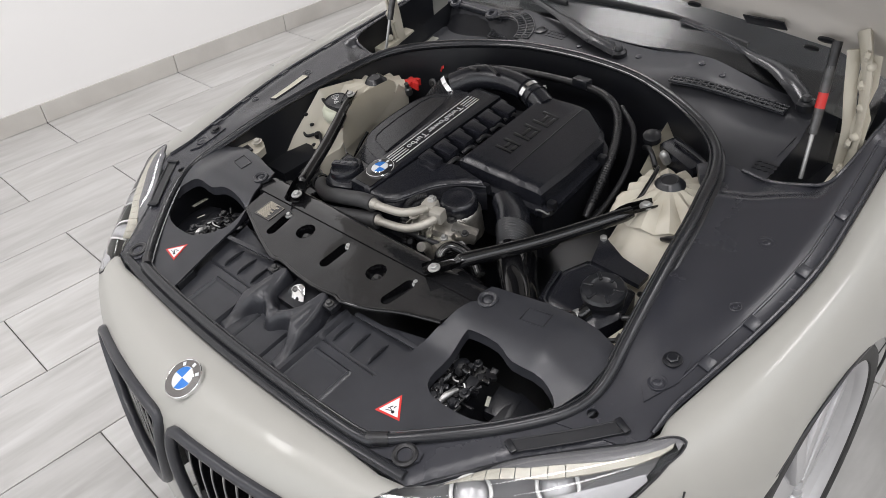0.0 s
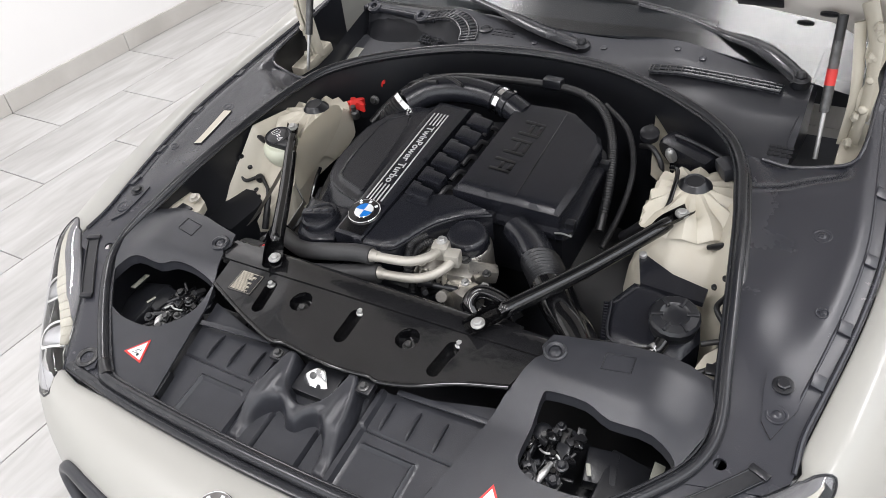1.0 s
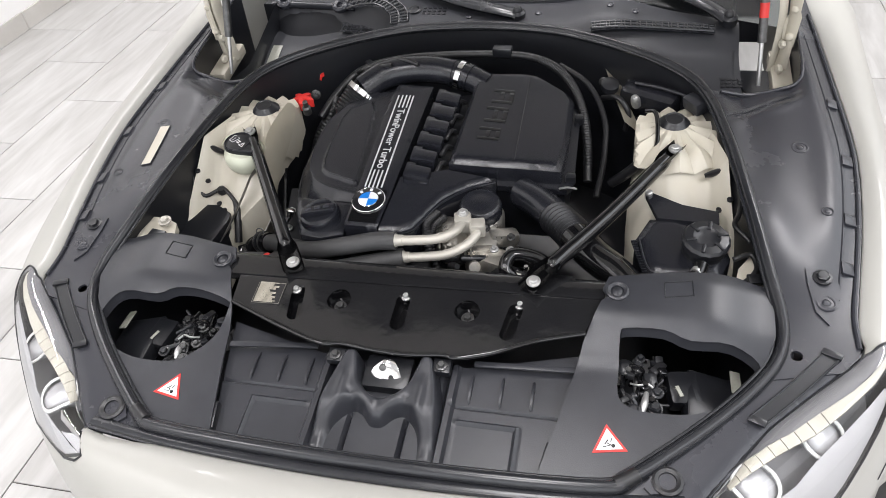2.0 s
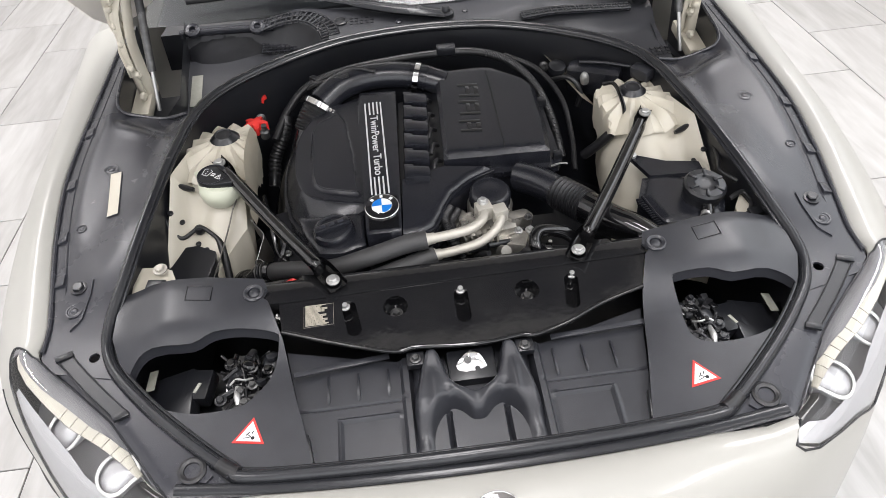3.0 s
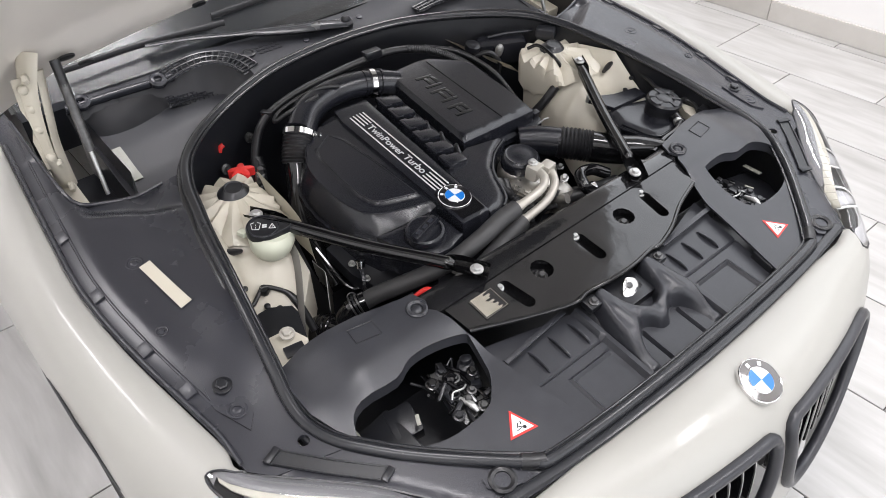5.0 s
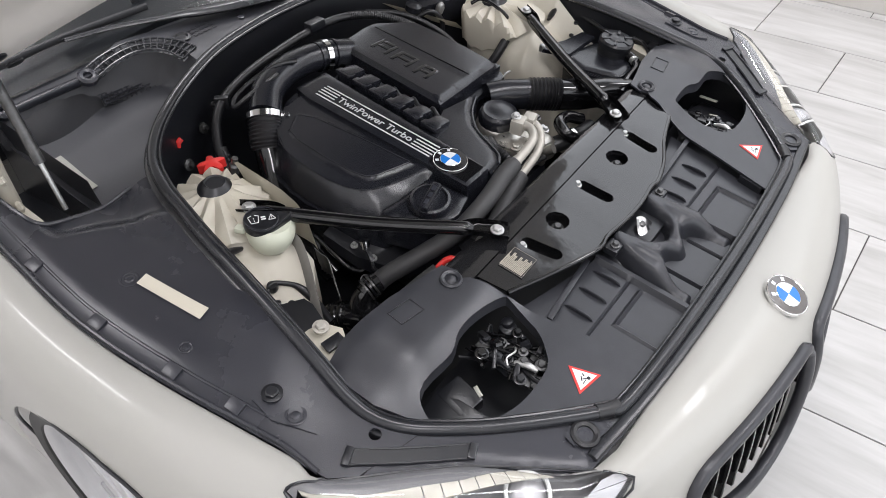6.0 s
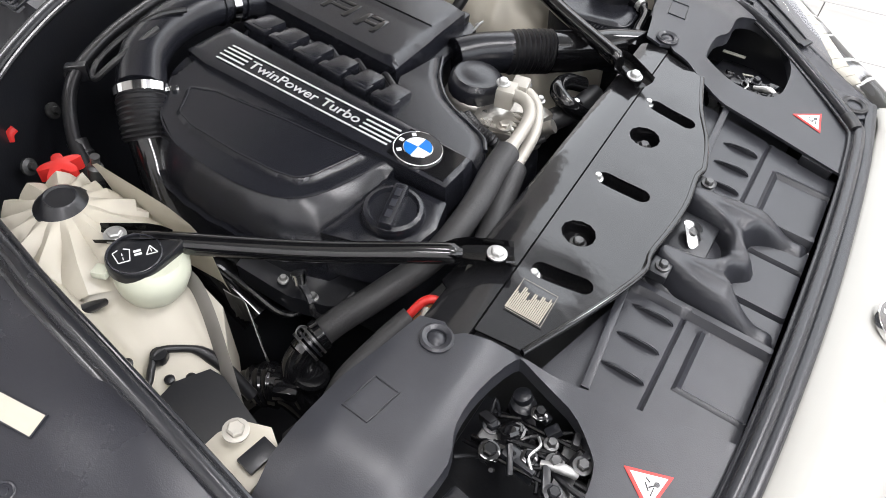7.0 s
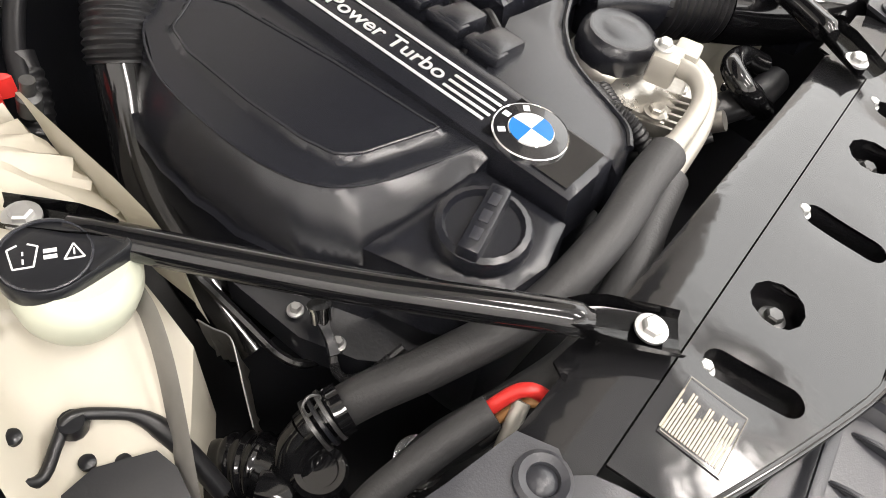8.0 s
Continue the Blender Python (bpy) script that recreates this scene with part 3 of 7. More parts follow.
for s in (-1, 1):
    grille = new("kidney_grille")
    grille.parent = car
    loop = [skin(s * a, b, 0.0) for a, b in spline(KIDNEY, 4, True)]
    part("grille_frame", tube([p + Vector((0, -0.004, 0.0)) for p in loop], 0.012, 10, 1, True), M_SHROUD, grille, "dark grey kidney-shaped frame")
    back = sheet(kidney_loop if s > 0 else flip(kidney_loop), lambda q, v: skin(q, v) + Vector((0, 0.05, -0.01)), 0.3)
    part("grille_back", back, M_DARK, grille)
    slat_mesh = None
    for k in range(9):
        q = 0.35 + 0.215 * k
        a, b, c = skin(s * q, 6.1), skin(s * q, 7.2), skin(s * q, 8.5)
        bm = bmesh.new()
        w = 0.0035
        for p0, p1 in ((a, b), (b, c)):
            quad = [p0 + Vector((-w, 0.012, 0)), p0 + Vector((w, 0.012, 0)), p1 + Vector((w, 0.012, 0)), p1 + Vector((-w, 0.012, 0))]
            deep = [p + Vector((0, 0.03, 0)) for p in quad]
            vs = [bm.verts.new(p) for p in quad + deep]
            for f in ((0, 1, 2, 3), (4, 7, 6, 5), (0, 4, 5, 1), (1, 5, 6, 2), (2, 6, 7, 3), (3, 7, 4, 0)):
                bm.faces.new([vs[i] for i in f])
        part("slat", bm, M_GLOSS, grille)
        part("slat_edge", tube([p + Vector((0, 0.011, 0)) for p in (a, b, c)], 0.0011, 6, 4), M_STEEL, grille, "thin bright slat edge" if k == 0 else "")

# ---- headlights ----
def behind(q, v, deep):
    """A place inside the lamp, deep below its lens."""
    s = -1 if q < 0 else 1
    return skin(q, v) + Vector((-s * 0.5, 0.55, -0.67)) * deep


for s in (-1, 1):
    lamp = new("headlight")
    lamp.parent = car
    loop = lamp_loop if s > 0 else flip(lamp_loop)

    part("lamp_bowl", sheet(loop, lambda q, v: behind(q, v, 0.055 * ease(1.0, 4.5, v) + 0.012), 0.3), M_REFLECT, lamp, "bright metallised bowl")
    def patch(name, pts, deep, mat, label="", lift=0.0):
        loop = [(s * q, v) for q, v in (pts if s > 0 else list(reversed(pts)))]
        return part(name, sheet(loop, lambda q, v: behind(q, v, deep), 0.2, lift), mat, lamp, label)

    brow_top = [(3.05, 0.95), (3.40, 1.02), (3.61, 1.25), (3.75, 1.85), (4.06, 2.5), (4.38, 2.66), (4.68, 2.88), (5.0, 2.88), (5.52, 2.92)]
    brow_low = [(3.05, 1.7), (3.40, 2.0), (3.61, 2.4), (3.75, 2.7), (3.97, 3.05), (4.24, 3.42), (4.53, 3.5), (4.87, 3.45), (5.42, 3.12)]

    def read(line, q):
        for (qa, va), (qb, vb) in zip(line, line[1:]):
            if qa <= q <= qb:
                return va + (vb - va) * (q - qa) / (qb - qa)
        return line[-1][1]

    patch("lamp_bezel", [(3.42, 1.04), (4.92, 1.04), (5.05, 1.12), (5.16, 1.65), (5.40, 2.12), (5.68, 2.82), (5.76, 3.28), (5.52, 3.5), (5.54, 2.92), (5.0, 2.84), (4.68, 2.84), (4.38, 2.62), (4.06, 2.46), (3.77, 1.82), (3.64, 1.25)], 0.004, M_BEZEL, "grey bezel under the lens")
    for k in range(8):
        qa, qb = 3.36 + 0.125 * k, 3.36 + 0.125 * k + 0.118
        patch("eyebrow_cell", [(qa, read(brow_top, qa)), (qb, read(brow_top, qb)), (qb, read(brow_low, qb)), (qa, read(brow_low, qa))], 0.005, M_EYEBROW, "cream translucent diffuser cell" if k == 0 else "", 0.003)
    patch("eyebrow", [(q, read(brow_top, q)) for q in (4.36, 4.5, 4.68, 4.9, 5.2, 5.52)] + [(q, read(brow_low, q)) for q in (5.42, 5.15, 4.87, 4.53, 4.36)], 0.005, M_EYEBROW, "cream translucent diffuser", 0.003)
    patch("lower_reflector", [(2.86, 3.0), (3.04, 2.96), (3.24, 3.92), (3.64, 4.63), (3.92, 4.78), (4.13, 4.53), (4.4, 4.42), (4.7, 4.3), (4.96, 4.2), (4.98, 4.6), (4.7, 5.5), (4.36, 6.35), (4.08, 6.7), (3.74, 5.9), (3.10, 4.7), (2.86, 3.7)], 0.010, M_REFLECT, "bright metallised reflector along the lower edge")
    for q, v in ((3.62, 3.0), (4.30, 3.85)):
        n = (skin(s * (q + 0.1), v) - skin(s * (q - 0.1), v)).cross(skin(s * q, v + 0.2) - skin(s * q, v - 0.2)).normalized()
        n = n if n.z > 0 else -n
        m = facing(skin(s * q, v) - n * 0.022, n)
        ring = [m @ Vector((0.031 * math.cos(a), 0.031 * math.sin(a), 0)) for a in (2 * math.pi * j / 28 for j in range(28))]
        part("light_ring", tube(ring, 0.0032, 8, 1, True), M_GUIDE, lamp, "milky light guide ring")
        part("projector", lathe([(0.027, -0.03), (0.027, -0.010), (0.024, -0.005), (0.015, 0.0), (0.0005, 0.002)], 24, m), M_REFLECT, lamp)
    part("lamp_rim", tube([skin(s * p, w, 0.0) for p, w in LAMP], 0.0022, 6, 2, True), M_DARK, lamp)
    glassy = part("lens", sheet(loop, lambda q, v: skin(q, v, 0.001), 0.3), M_LENS, lamp, "clear headlight lens", sharp=60)
    glassy.visible_shadow = False

# ---- bonnet, standing open ----
HINGE_Y, HINGE_Z, LIFT = 1.16, 0.985, 0.90
hood_loop = [(x, y) for x, y in [(-0.60, 1.09), (-0.5, 1.075), (-0.35, 1.05), (-0.2, 1.03), (0, 1.02), (0.2, 1.03), (0.35, 1.05), (0.5, 1.075), (0.60, 1.09), (0.68, 1.155), (0.735, 1.165), (0.755, 1.10), (0.765, 0.9), (0.765, 0.6), (0.74, 0.45), (0.6, 0.36), (0.3, 0.30), (0, 0.285), (-0.3, 0.30), (-0.6, 0.36), (-0.74, 0.45), (-0.765, 0.6), (-0.765, 0.9), (-0.755, 1.10), (-0.735, 1.165), (-0.68, 1.155)]]


def hood_place(x, y):
    z = HINGE_Z + LIFT * (HINGE_Y - y)
    edge = min(away((x, y), hood_loop), 0.10)
    inner = ease(0.05, 0.075, edge) * 0.02
    rib = 0.012 * (1 - ease(0.03, 0.06, abs(abs(x) - 0.33))) * ease(0.06, 0.1, edge)
    up = 0.03 * (1 - (x / 0.77) ** 2)
    lip = 0.02 * ease(0.70, 0.765, abs(x))
    return Vector((x, y + 0.69 * (up + inner - rib - lip), z + 0.72 * (up + inner - rib - lip)))


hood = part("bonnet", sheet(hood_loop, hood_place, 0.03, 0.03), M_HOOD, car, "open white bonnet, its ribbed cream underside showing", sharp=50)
for x, y, w, l in ((-0.594, 1.052, 0.034, 0.02), (-0.552, 1.100, 0.032, 0.018), (-0.316, 1.035, 0.030, 0.018), (0.594, 1.052, 0.034, 0.02), (0.552, 1.100, 0.032, 0.018), (0.316, 1.035, 0.030, 0.018)):
    c = hood_place(x, y)
    part("drain_plug", lathe([(w / 2, -0.001), (w / 2, 0.003), (w / 2 - 0.004, 0.004)], 20, facing(c + Vector((0, -0.023, -0.0235)), (0, -0.69, -0.72)) @ Matrix.Diagonal((1, 0.6, 1, 1))), M_DARK, hood, "black oval plug")
c = hood_place(0.47, 1.045)
part("hood_sticker", block((0.085, 0.035, 0.003), facing(c + Vector((0, -0.0225, -0.0235)), (0, -0.69, -0.72), 0), 0.0008), M_DARK, hood, "dark rectangular sticker")

# unseen pad, added to darken what the engine cover and panel reflect
liner = [(-0.46, 0.84), (0.46, 0.84), (0.54, 0.80), (0.56, 0.64), (0.50, 0.58), (0.3, 0.55), (-0.3, 0.55), (-0.50, 0.58), (-0.56, 0.64), (-0.54, 0.80)]
part("added_bonnet_pad", sheet(liner, lambda x, y: hood_place(x, y) + Vector((0, -0.030, -0.036)), 0.04, 0.008), M_FELT, hood, "unseen black felt pad added under the bonnet to darken reflections")
for s in (-1, 1):
    hinge = new("bonnet_hinge")
    hinge.parent = car
    arm = [(s * 0.686, 1.045, 0.80), (s * 0.690, 1.038, 0.87), (s * 0.690, 1.028, 0.95), (s * 0.682, 1.025, 1.03), (s * 0.655, 1.045, 1.095)]
    part("hinge_arm", tube(arm, [(0, 0.016), (0.4, 0.012), (0.7, 0.018), (1, 0.022)], 8, 3, flat=(1.0, 0.45)), M_CREAM, hinge, "cream painted steel arm")
    part("hinge_link", tube([(s * 0.668, 1.052, 0.80), (s * 0.670, 1.040, 0.90), (s * 0.664, 1.025, 0.97), (s * 0.648, 1.035, 1.06)], 0.010, 8, 3, flat=(0.5, 1.3)), M_CREAM, hinge)
    part("hinge_plate", sheet([(s * (0.70 + u), w) for u, w in ((-0.014, 0.86), (0.012, 0.86), (0.016, 0.93), (0.006, 0.96), (0.018, 1.0), (0.020, 1.06), (-0.012, 1.06), (-0.020, 1.0), (-0.008, 0.95), (-0.018, 0.92))], lambda x, y: Vector((x - s * 0.008 - s * 0.10 * max(0.0, y - 0.96), 1.040 - 0.06 * (y - 0.86), y)), 0.012, 0.0), M_CREAM, hinge, "pressed cream hinge plate")
    for y, z in ((1.034, 0.89), (1.030, 0.955), (1.027, 1.0), (1.024, 1.04)):
        part("hinge_pivot", lathe([(0.009, -0.002), (0.009, 0.005), (0.006, 0.009), (0.003, 0.010)], 14, facing((s * 0.690, y - 0.004, z), (-s * 0.3, -1, 0.1))), M_CREAM, hinge)
    part("hinge_base", block((0.045, 0.14, 0.03), pose(s * 0.688, 1.04, 0.795, SLOPE, 0, 0), 0.006), M_CREAM, hinge)
    for y, z in ((1.04, 0.87), (1.03, 1.0), (1.02, 1.06), (1.02, 0.82)):
        part("hinge_bolt", lathe([(0.011, 0), (0.011, 0.006), (0.007, 0.009)], 6, facing((s * 0.682, y - 0.005, z), (-s, -0.4, 0.2))), M_CREAM, hinge)
    strut = new("gas_strut")
    strut.parent = car
    a, b = Vector((s * 0.631, 0.950, 0.812)), Vector((s * 0.618, 1.026, 1.057))
    part("strut_rod", tube([a, a.lerp(b, 0.45)], 0.0045, 10, 2), M_STEEL, strut, "thin bright piston rod")
    part("strut_cylinder", tube([a.lerp(b, 0.36), a.lerp(b, 0.88)], 0.0095, 14, 2), M_DARKMETAL, strut, "grey gas cylinder")
    part("strut_socket", tube([a.lerp(b, 0.86), b, b + (b - a) * 0.06], 0.0095, 12, 2), M_DARK, strut)
    if s > 0:
        part("strut_print", tube([a.lerp(b, 0.56) + Vector((0, -0.0006, 0)), a.lerp(b, 0.68) + Vector((0, -0.0006, 0))], 0.0097, 14, 2), M_RED, strut, "red printed band")

# ---- bay tub ----
SEAL = [(0, 1.064), (0.10, 1.058), (0.19, 1.042), (0.28, 1.008), (0.36, 0.967), (0.435, 0.916), (0.490, 0.858), (0.522, 0.79), (0.540, 0.72), (0.556, 0.65), (0.574, 0.55), (0.592, 0.45), (0.608, 0.36), (0.619, 0.30), (0.619, 0.25), (0.602, 0.203), (0.566, 0.155), (0.518, 0.103), (0.449, 0.038), (0.390, -0.012), (0.362, -0.026), (0.25, -0.034), (0.12, -0.038), (0, -0.039)]


def reading(rows, v):
    """Straight reading of a table of (place, value)."""
    if v <= rows[0][0]:
        return rows[0][1]
    for (a, p), (b, q) in zip(rows, rows[1:]):
        if v <= b:
            return p + (q - p) * (v - a) / (b - a)
    return rows[-1][1]


def crest(y):
    """Height of the seal's crest."""
    return top_of(y) + reading([(-0.05, 0.020), (0.10, 0.014), (0.24, 0.013), (0.36, 0.030), (0.50, 0.047), (0.70, 0.051), (0.85, 0.049), (1.08, 0.038)], y)


def seal_x(y):
    for (xa, ya), (xb, yb) in zip(SEAL, SEAL[1:]):
        if yb <= y <= ya:
            return xa + (xb - xa) * (ya - y) / (ya - yb)
    return 0.63


ring = SEAL + mirror(SEAL)[1:-1]
seal_path = spline([(x, y, 0) for x, y in ring], 3, True)
tub = bmesh.new()
rows = []
for dz, k in ((-0.014, 1.0), (-0.08, 0.99), (-0.18, 0.97), (-0.40, 0.94)):
    rows.append([tub.verts.new((p.x * k, 0.5 + (p.y - 0.5) * k, crest(p.y) + dz)) for p in seal_path])
for A, B in zip(rows, rows[1:]):
    for j in range(len(A)):
        tub.faces.new([A[j], A[(j + 1) % len(A)], B[(j + 1) % len(A)], B[j]])
tub.faces.new(rows[-1])
part("bay_tub", tub, M_DARK, car, "dark walls and floor of the engine bay")
seal = tube([(x, y, crest(y) - 0.012) for x, y in ring], 0.0105, 14, 4, True, flat=(1.0, 1.15), up=(0, 0, 1))
part("bay_seal", seal, M_SEAL, car, "thick black rubber seal round the engine bay")
part("seal_lip", tube([(x * 0.979, 0.5 + (y - 0.5) * 0.979, crest(y) - 0.011) for x, y in ring], 0.0034, 8, 4, True, up=(0, 0, 1)), M_SEAL, car)
part("seal_foot", tube([(x * 1.014, 0.5 + (y - 0.5) * 1.014, crest(y) - 0.023) for x, y in ring], 0.009, 10, 4, True, flat=(1.1, 0.5), up=(0, 0, 1)), M_SEAL, car)
skirt = bmesh.new()
rows = [[skirt.verts.new((p.x * k, 0.5 + (p.y - 0.5) * k, crest(p.y) + dz)) for p in seal_path] for dz, k in ((-0.018, 1.012), (-0.026, 1.018), (-0.034, 1.022), (-0.050, 1.026))]
for A, B in zip(rows, rows[1:]):
    for j in range(len(A)):
        skirt.faces.new([A[j], A[(j + 1) % len(A)], B[(j + 1) % len(A)], B[j]])
part("seal_flange", skirt, M_TRIM, car, "black sheet flange that carries the seal")
for s in (-1, 1):
    joint = [(s * 0.404, 0.000, crest(0) - 0.0118), (s * 0.388, -0.0125, crest(-0.012) - 0.0118), (s * 0.374, -0.0205, crest(-0.02) - 0.0118)]
    part("seal_joint", tube(joint, 0.0118, 14, 3, flat=(1.0, 1.12), up=(0, 0, 1)), M_RUBBER, car, "moulded corner joint of the seal")

# ---- inner wing covers ----
EDGE_LINE = [(p.x, p.y) for p in (between(EDGE, 5 + 0.2 * i) for i in range(0, 36))]


def edge_x(y):
    best = EDGE_LINE[0][0]
    for (xa, ya), (xb, yb) in zip(EDGE_LINE, EDGE_LINE[1:]):
        if ya <= y <= yb:
            best = xa + (xb - xa) * (y - ya) / (yb - ya)
            break
    else:
        best = EDGE_LINE[-1][0] if y > 1 else EDGE_LINE[0][0]
    return best


def screw(name, at, parent, r=0.008, mat=None, normal=None, washer=True, label=""):
    prof = [(r * 1.5, 0), (r * 1.5, 0.0025), (r * 1.05, 0.003)] if washer else [(r * 1.05, 0)]
    bm = lathe(prof[:-1] + [(r * 1.25, 0.003)], 20, facing(at, normal or UPWARD))
    lathe([(r, 0.002), (r, 0.0075), (r * 0.8, 0.009)], 6, facing(at, normal or UPWARD, random.uniform(0, 60)), bm)
    return part(name, bm, mat or M_STEEL, parent, label)


def wing_z(x, y):
    x = abs(x)
    d = edge_x(y) - x                                     # distance in from the painted edge
    near = x - seal_x(y)
    z = top_of(y) + 0.003 + 0.012 * ease(0.24, 0.42, y) * ease(0.0, 0.085, d)
    z += 0.016 * ease(0.30, 0.52, y) * math.exp(-(max(0.0, near - 0.02) / 0.055) ** 2)
    z += 0.005 * math.exp(-((d - 0.05) / 0.02) ** 2) * ease(0.40, 0.55, y)
    z -= 0.010 * math.exp(-((x - 0.592 - 0.05 * (0.7 - y)) / 0.035) ** 2) * ease(0.45, 0.65, y)
    fold = (y - 0.80) - 0.55 * (x - 0.66)
    z -= 0.016 * ease(0.0, 0.05, fold) * ease(0.715, 0.68, x)
    z += 0.008 * math.exp(-((fold - 0.03) / 0.02) ** 2) * ease(0.71, 0.68, x) * ease(0.54, 0.60, x)
    return z


inner_side = [(x + 0.006, y) for x, y in SEAL if 0.17 < y < 0.85]
wing_loop = [(edge_x(y) - 0.003, y) for y in (0.235, 0.27, 0.31, 0.36, 0.42, 0.48, 0.55, 0.62, 0.69, 0.76, 0.83, 0.9, 0.97, 1.04, 1.11, 1.18, 1.24)]
wing_loop += [(0.712, 1.24), (0.712, 1.05), (0.708, 0.93), (0.695, 0.895), (0.66, 0.882), (0.60, 0.872), (0.535, 0.862), (0.500, 0.855)] + inner_side + [(0.586, 0.178), (0.70, 0.205)]
for s in (-1, 1):
    holes = [[(0.637 + 0.0095 * math.cos(a), 0.228 + 0.0095 * math.sin(a)) for a in (2 * math.pi * j / 16 for j in range(16))]]
    loop = wing_loop if s > 0 else mirror(wing_loop)
    cover = part("wing_cover", sheet(loop, lambda x, y: Vector((x, y, wing_z(x, y))), 0.0095, 0.004, holes=holes if s > 0 else [mirror(holes[0])]), M_TRIM, car, "grained black plastic inner wing cover", sharp=45)
    pocket = bmesh.new()
    rim = [(0.712, 1.24), (0.712, 1.05), (0.708, 0.93), (0.695, 0.895), (0.66, 0.882), (0.60, 0.872), (0.575, 0.95), (0.59, 1.24)]
    up = [pocket.verts.new((s * x, y, wing_z(x, y) + 0.001)) for x, y in rim]
    lo = [pocket.verts.new((s * x, y, 0.70)) for x, y in rim]
    for j in range(len(rim) - 1):
        pocket.faces.new([up[j], up[j + 1], lo[j + 1], lo[j]])
    pocket.faces.new(lo)
    part("hinge_pocket", pocket, M_DARK, car)
    part("pocket_lip", tube([(s * x, y, wing_z(x, y) + 0.002) for x, y in ((0.713, 1.2), (0.712, 1.05), (0.709, 0.93), (0.695, 0.896), (0.66, 0.884), (0.60, 0.874), (0.545, 0.864))], 0.004, 8, 4), M_TRIM, car)

    def on_wing(x, y, dz=0.0):
        return Vector((s * x, y, wing_z(x, y) + dz))

    def fixing(x, y, r=0.012, dz=0.0):
        part("wing_fixing", lathe([(r * 1.35, 0), (r * 1.35, 0.0008), (r * 1.2, 0.0014), (r, 0.0008), (r * 0.95, 0.0), (r * 0.6, 0.0003), (r * 0.5, 0.0014), (r * 0.2, 0.0018)], 20, facing(on_wing(x, y, dz), UPWARD)), M_TRIM, cover)

    fixing(0.682, 0.69)
    screw("wing_bolt", on_wing(0.687, 0.374, 0.004), cover, 0.0105, M_DARK)
    fixing(0.689, 0.328, 0.012, 0.0038)
    fixing(0.712, 0.525, 0.008)
    part("corner_patch", sheet([(s * a, b) for a, b in ((0.662, 0.39), (0.71, 0.392), (0.715, 0.35), (0.690, 0.288), (0.672, 0.31), (0.663, 0.36))], lambda x, y: Vector((x, y, wing_z(x, y) + 0.0035)), 0.012, 0.005), M_TRIM, cover)
    part("wing_lip", tube([(s * (edge_x(y) - 0.009), y, wing_z(edge_x(y) - 0.009, y) + 0.0015) for y in (0.25, 0.31, 0.38, 0.46, 0.54, 0.62, 0.70, 0.78, 0.86, 0.95, 1.05, 1.15)], 0.0042, 8, 4), M_TRIM, cover, "rolled outer lip")
    part("wing_bead", tube([(s * (edge_x(y) - 0.034), y, wing_z(edge_x(y) - 0.034, y) - 0.0012) for y in (0.34, 0.40, 0.46, 0.54, 0.62, 0.70, 0.78, 0.86, 0.95, 1.05, 1.15)], 0.0030, 8, 4), M_TRIM, cover)
    for y in (0.405, 0.515, 0.665, 0.83):
        part("edge_tab", block((0.020, 0.026, 0.008), pose(s * (edge_x(y) - 0.024), y, wing_z(edge_x(y) - 0.024, y) + 0.001, SLOPE, s * 18, 0), 0.001), M_TRIM, cover)
    if s < 0:
        part("paint_window", sheet([(-0.681, 0.674), (-0.658, 0.678), (-0.643, 0.548), (-0.666, 0.545)], lambda x, y: Vector((x, y, wing_z(x, y) + 0.0025)), 0.012, 0.0), M_CREAM, cover, "slot showing white body paint")
        part("window_rim", tube([(x, y, wing_z(x, y) + 0.002) for x, y in split_long([(-0.681, 0.674), (-0.658, 0.678), (-0.643, 0.548), (-0.666, 0.545)], 0.02)], 0.0011, 6, 1, True), M_TRIM, cover)

    # cover over the headlight
FRONT_OUT = [(0.728, 0.228), (0.590, 0.101), (0.487, -0.036), (0.32, -0.055), (0.16, -0.065), (0, -0.068)]
FRONT_IN = [(0.586, 0.178), (0.560, 0.155), (0.512, 0.102), (0.443, 0.036), (0.386, -0.014), (0.358, -0.030), (0.25, -0.039), (0, -0.044)]
front_loop = FRONT_OUT + mirror(FRONT_OUT)[1:] + [(-0.70, 0.205)] + [(-x, y) for x, y in FRONT_IN] + list(reversed(FRONT_IN))[1:] + [(0.70, 0.205)]


def front_z(x, y):
    x = abs(x)
    d = away((x, y), FRONT_OUT, False)
    z = top_of(y) + 0.001 - 0.006 * ease(0.010, 0.0, d)
    return z


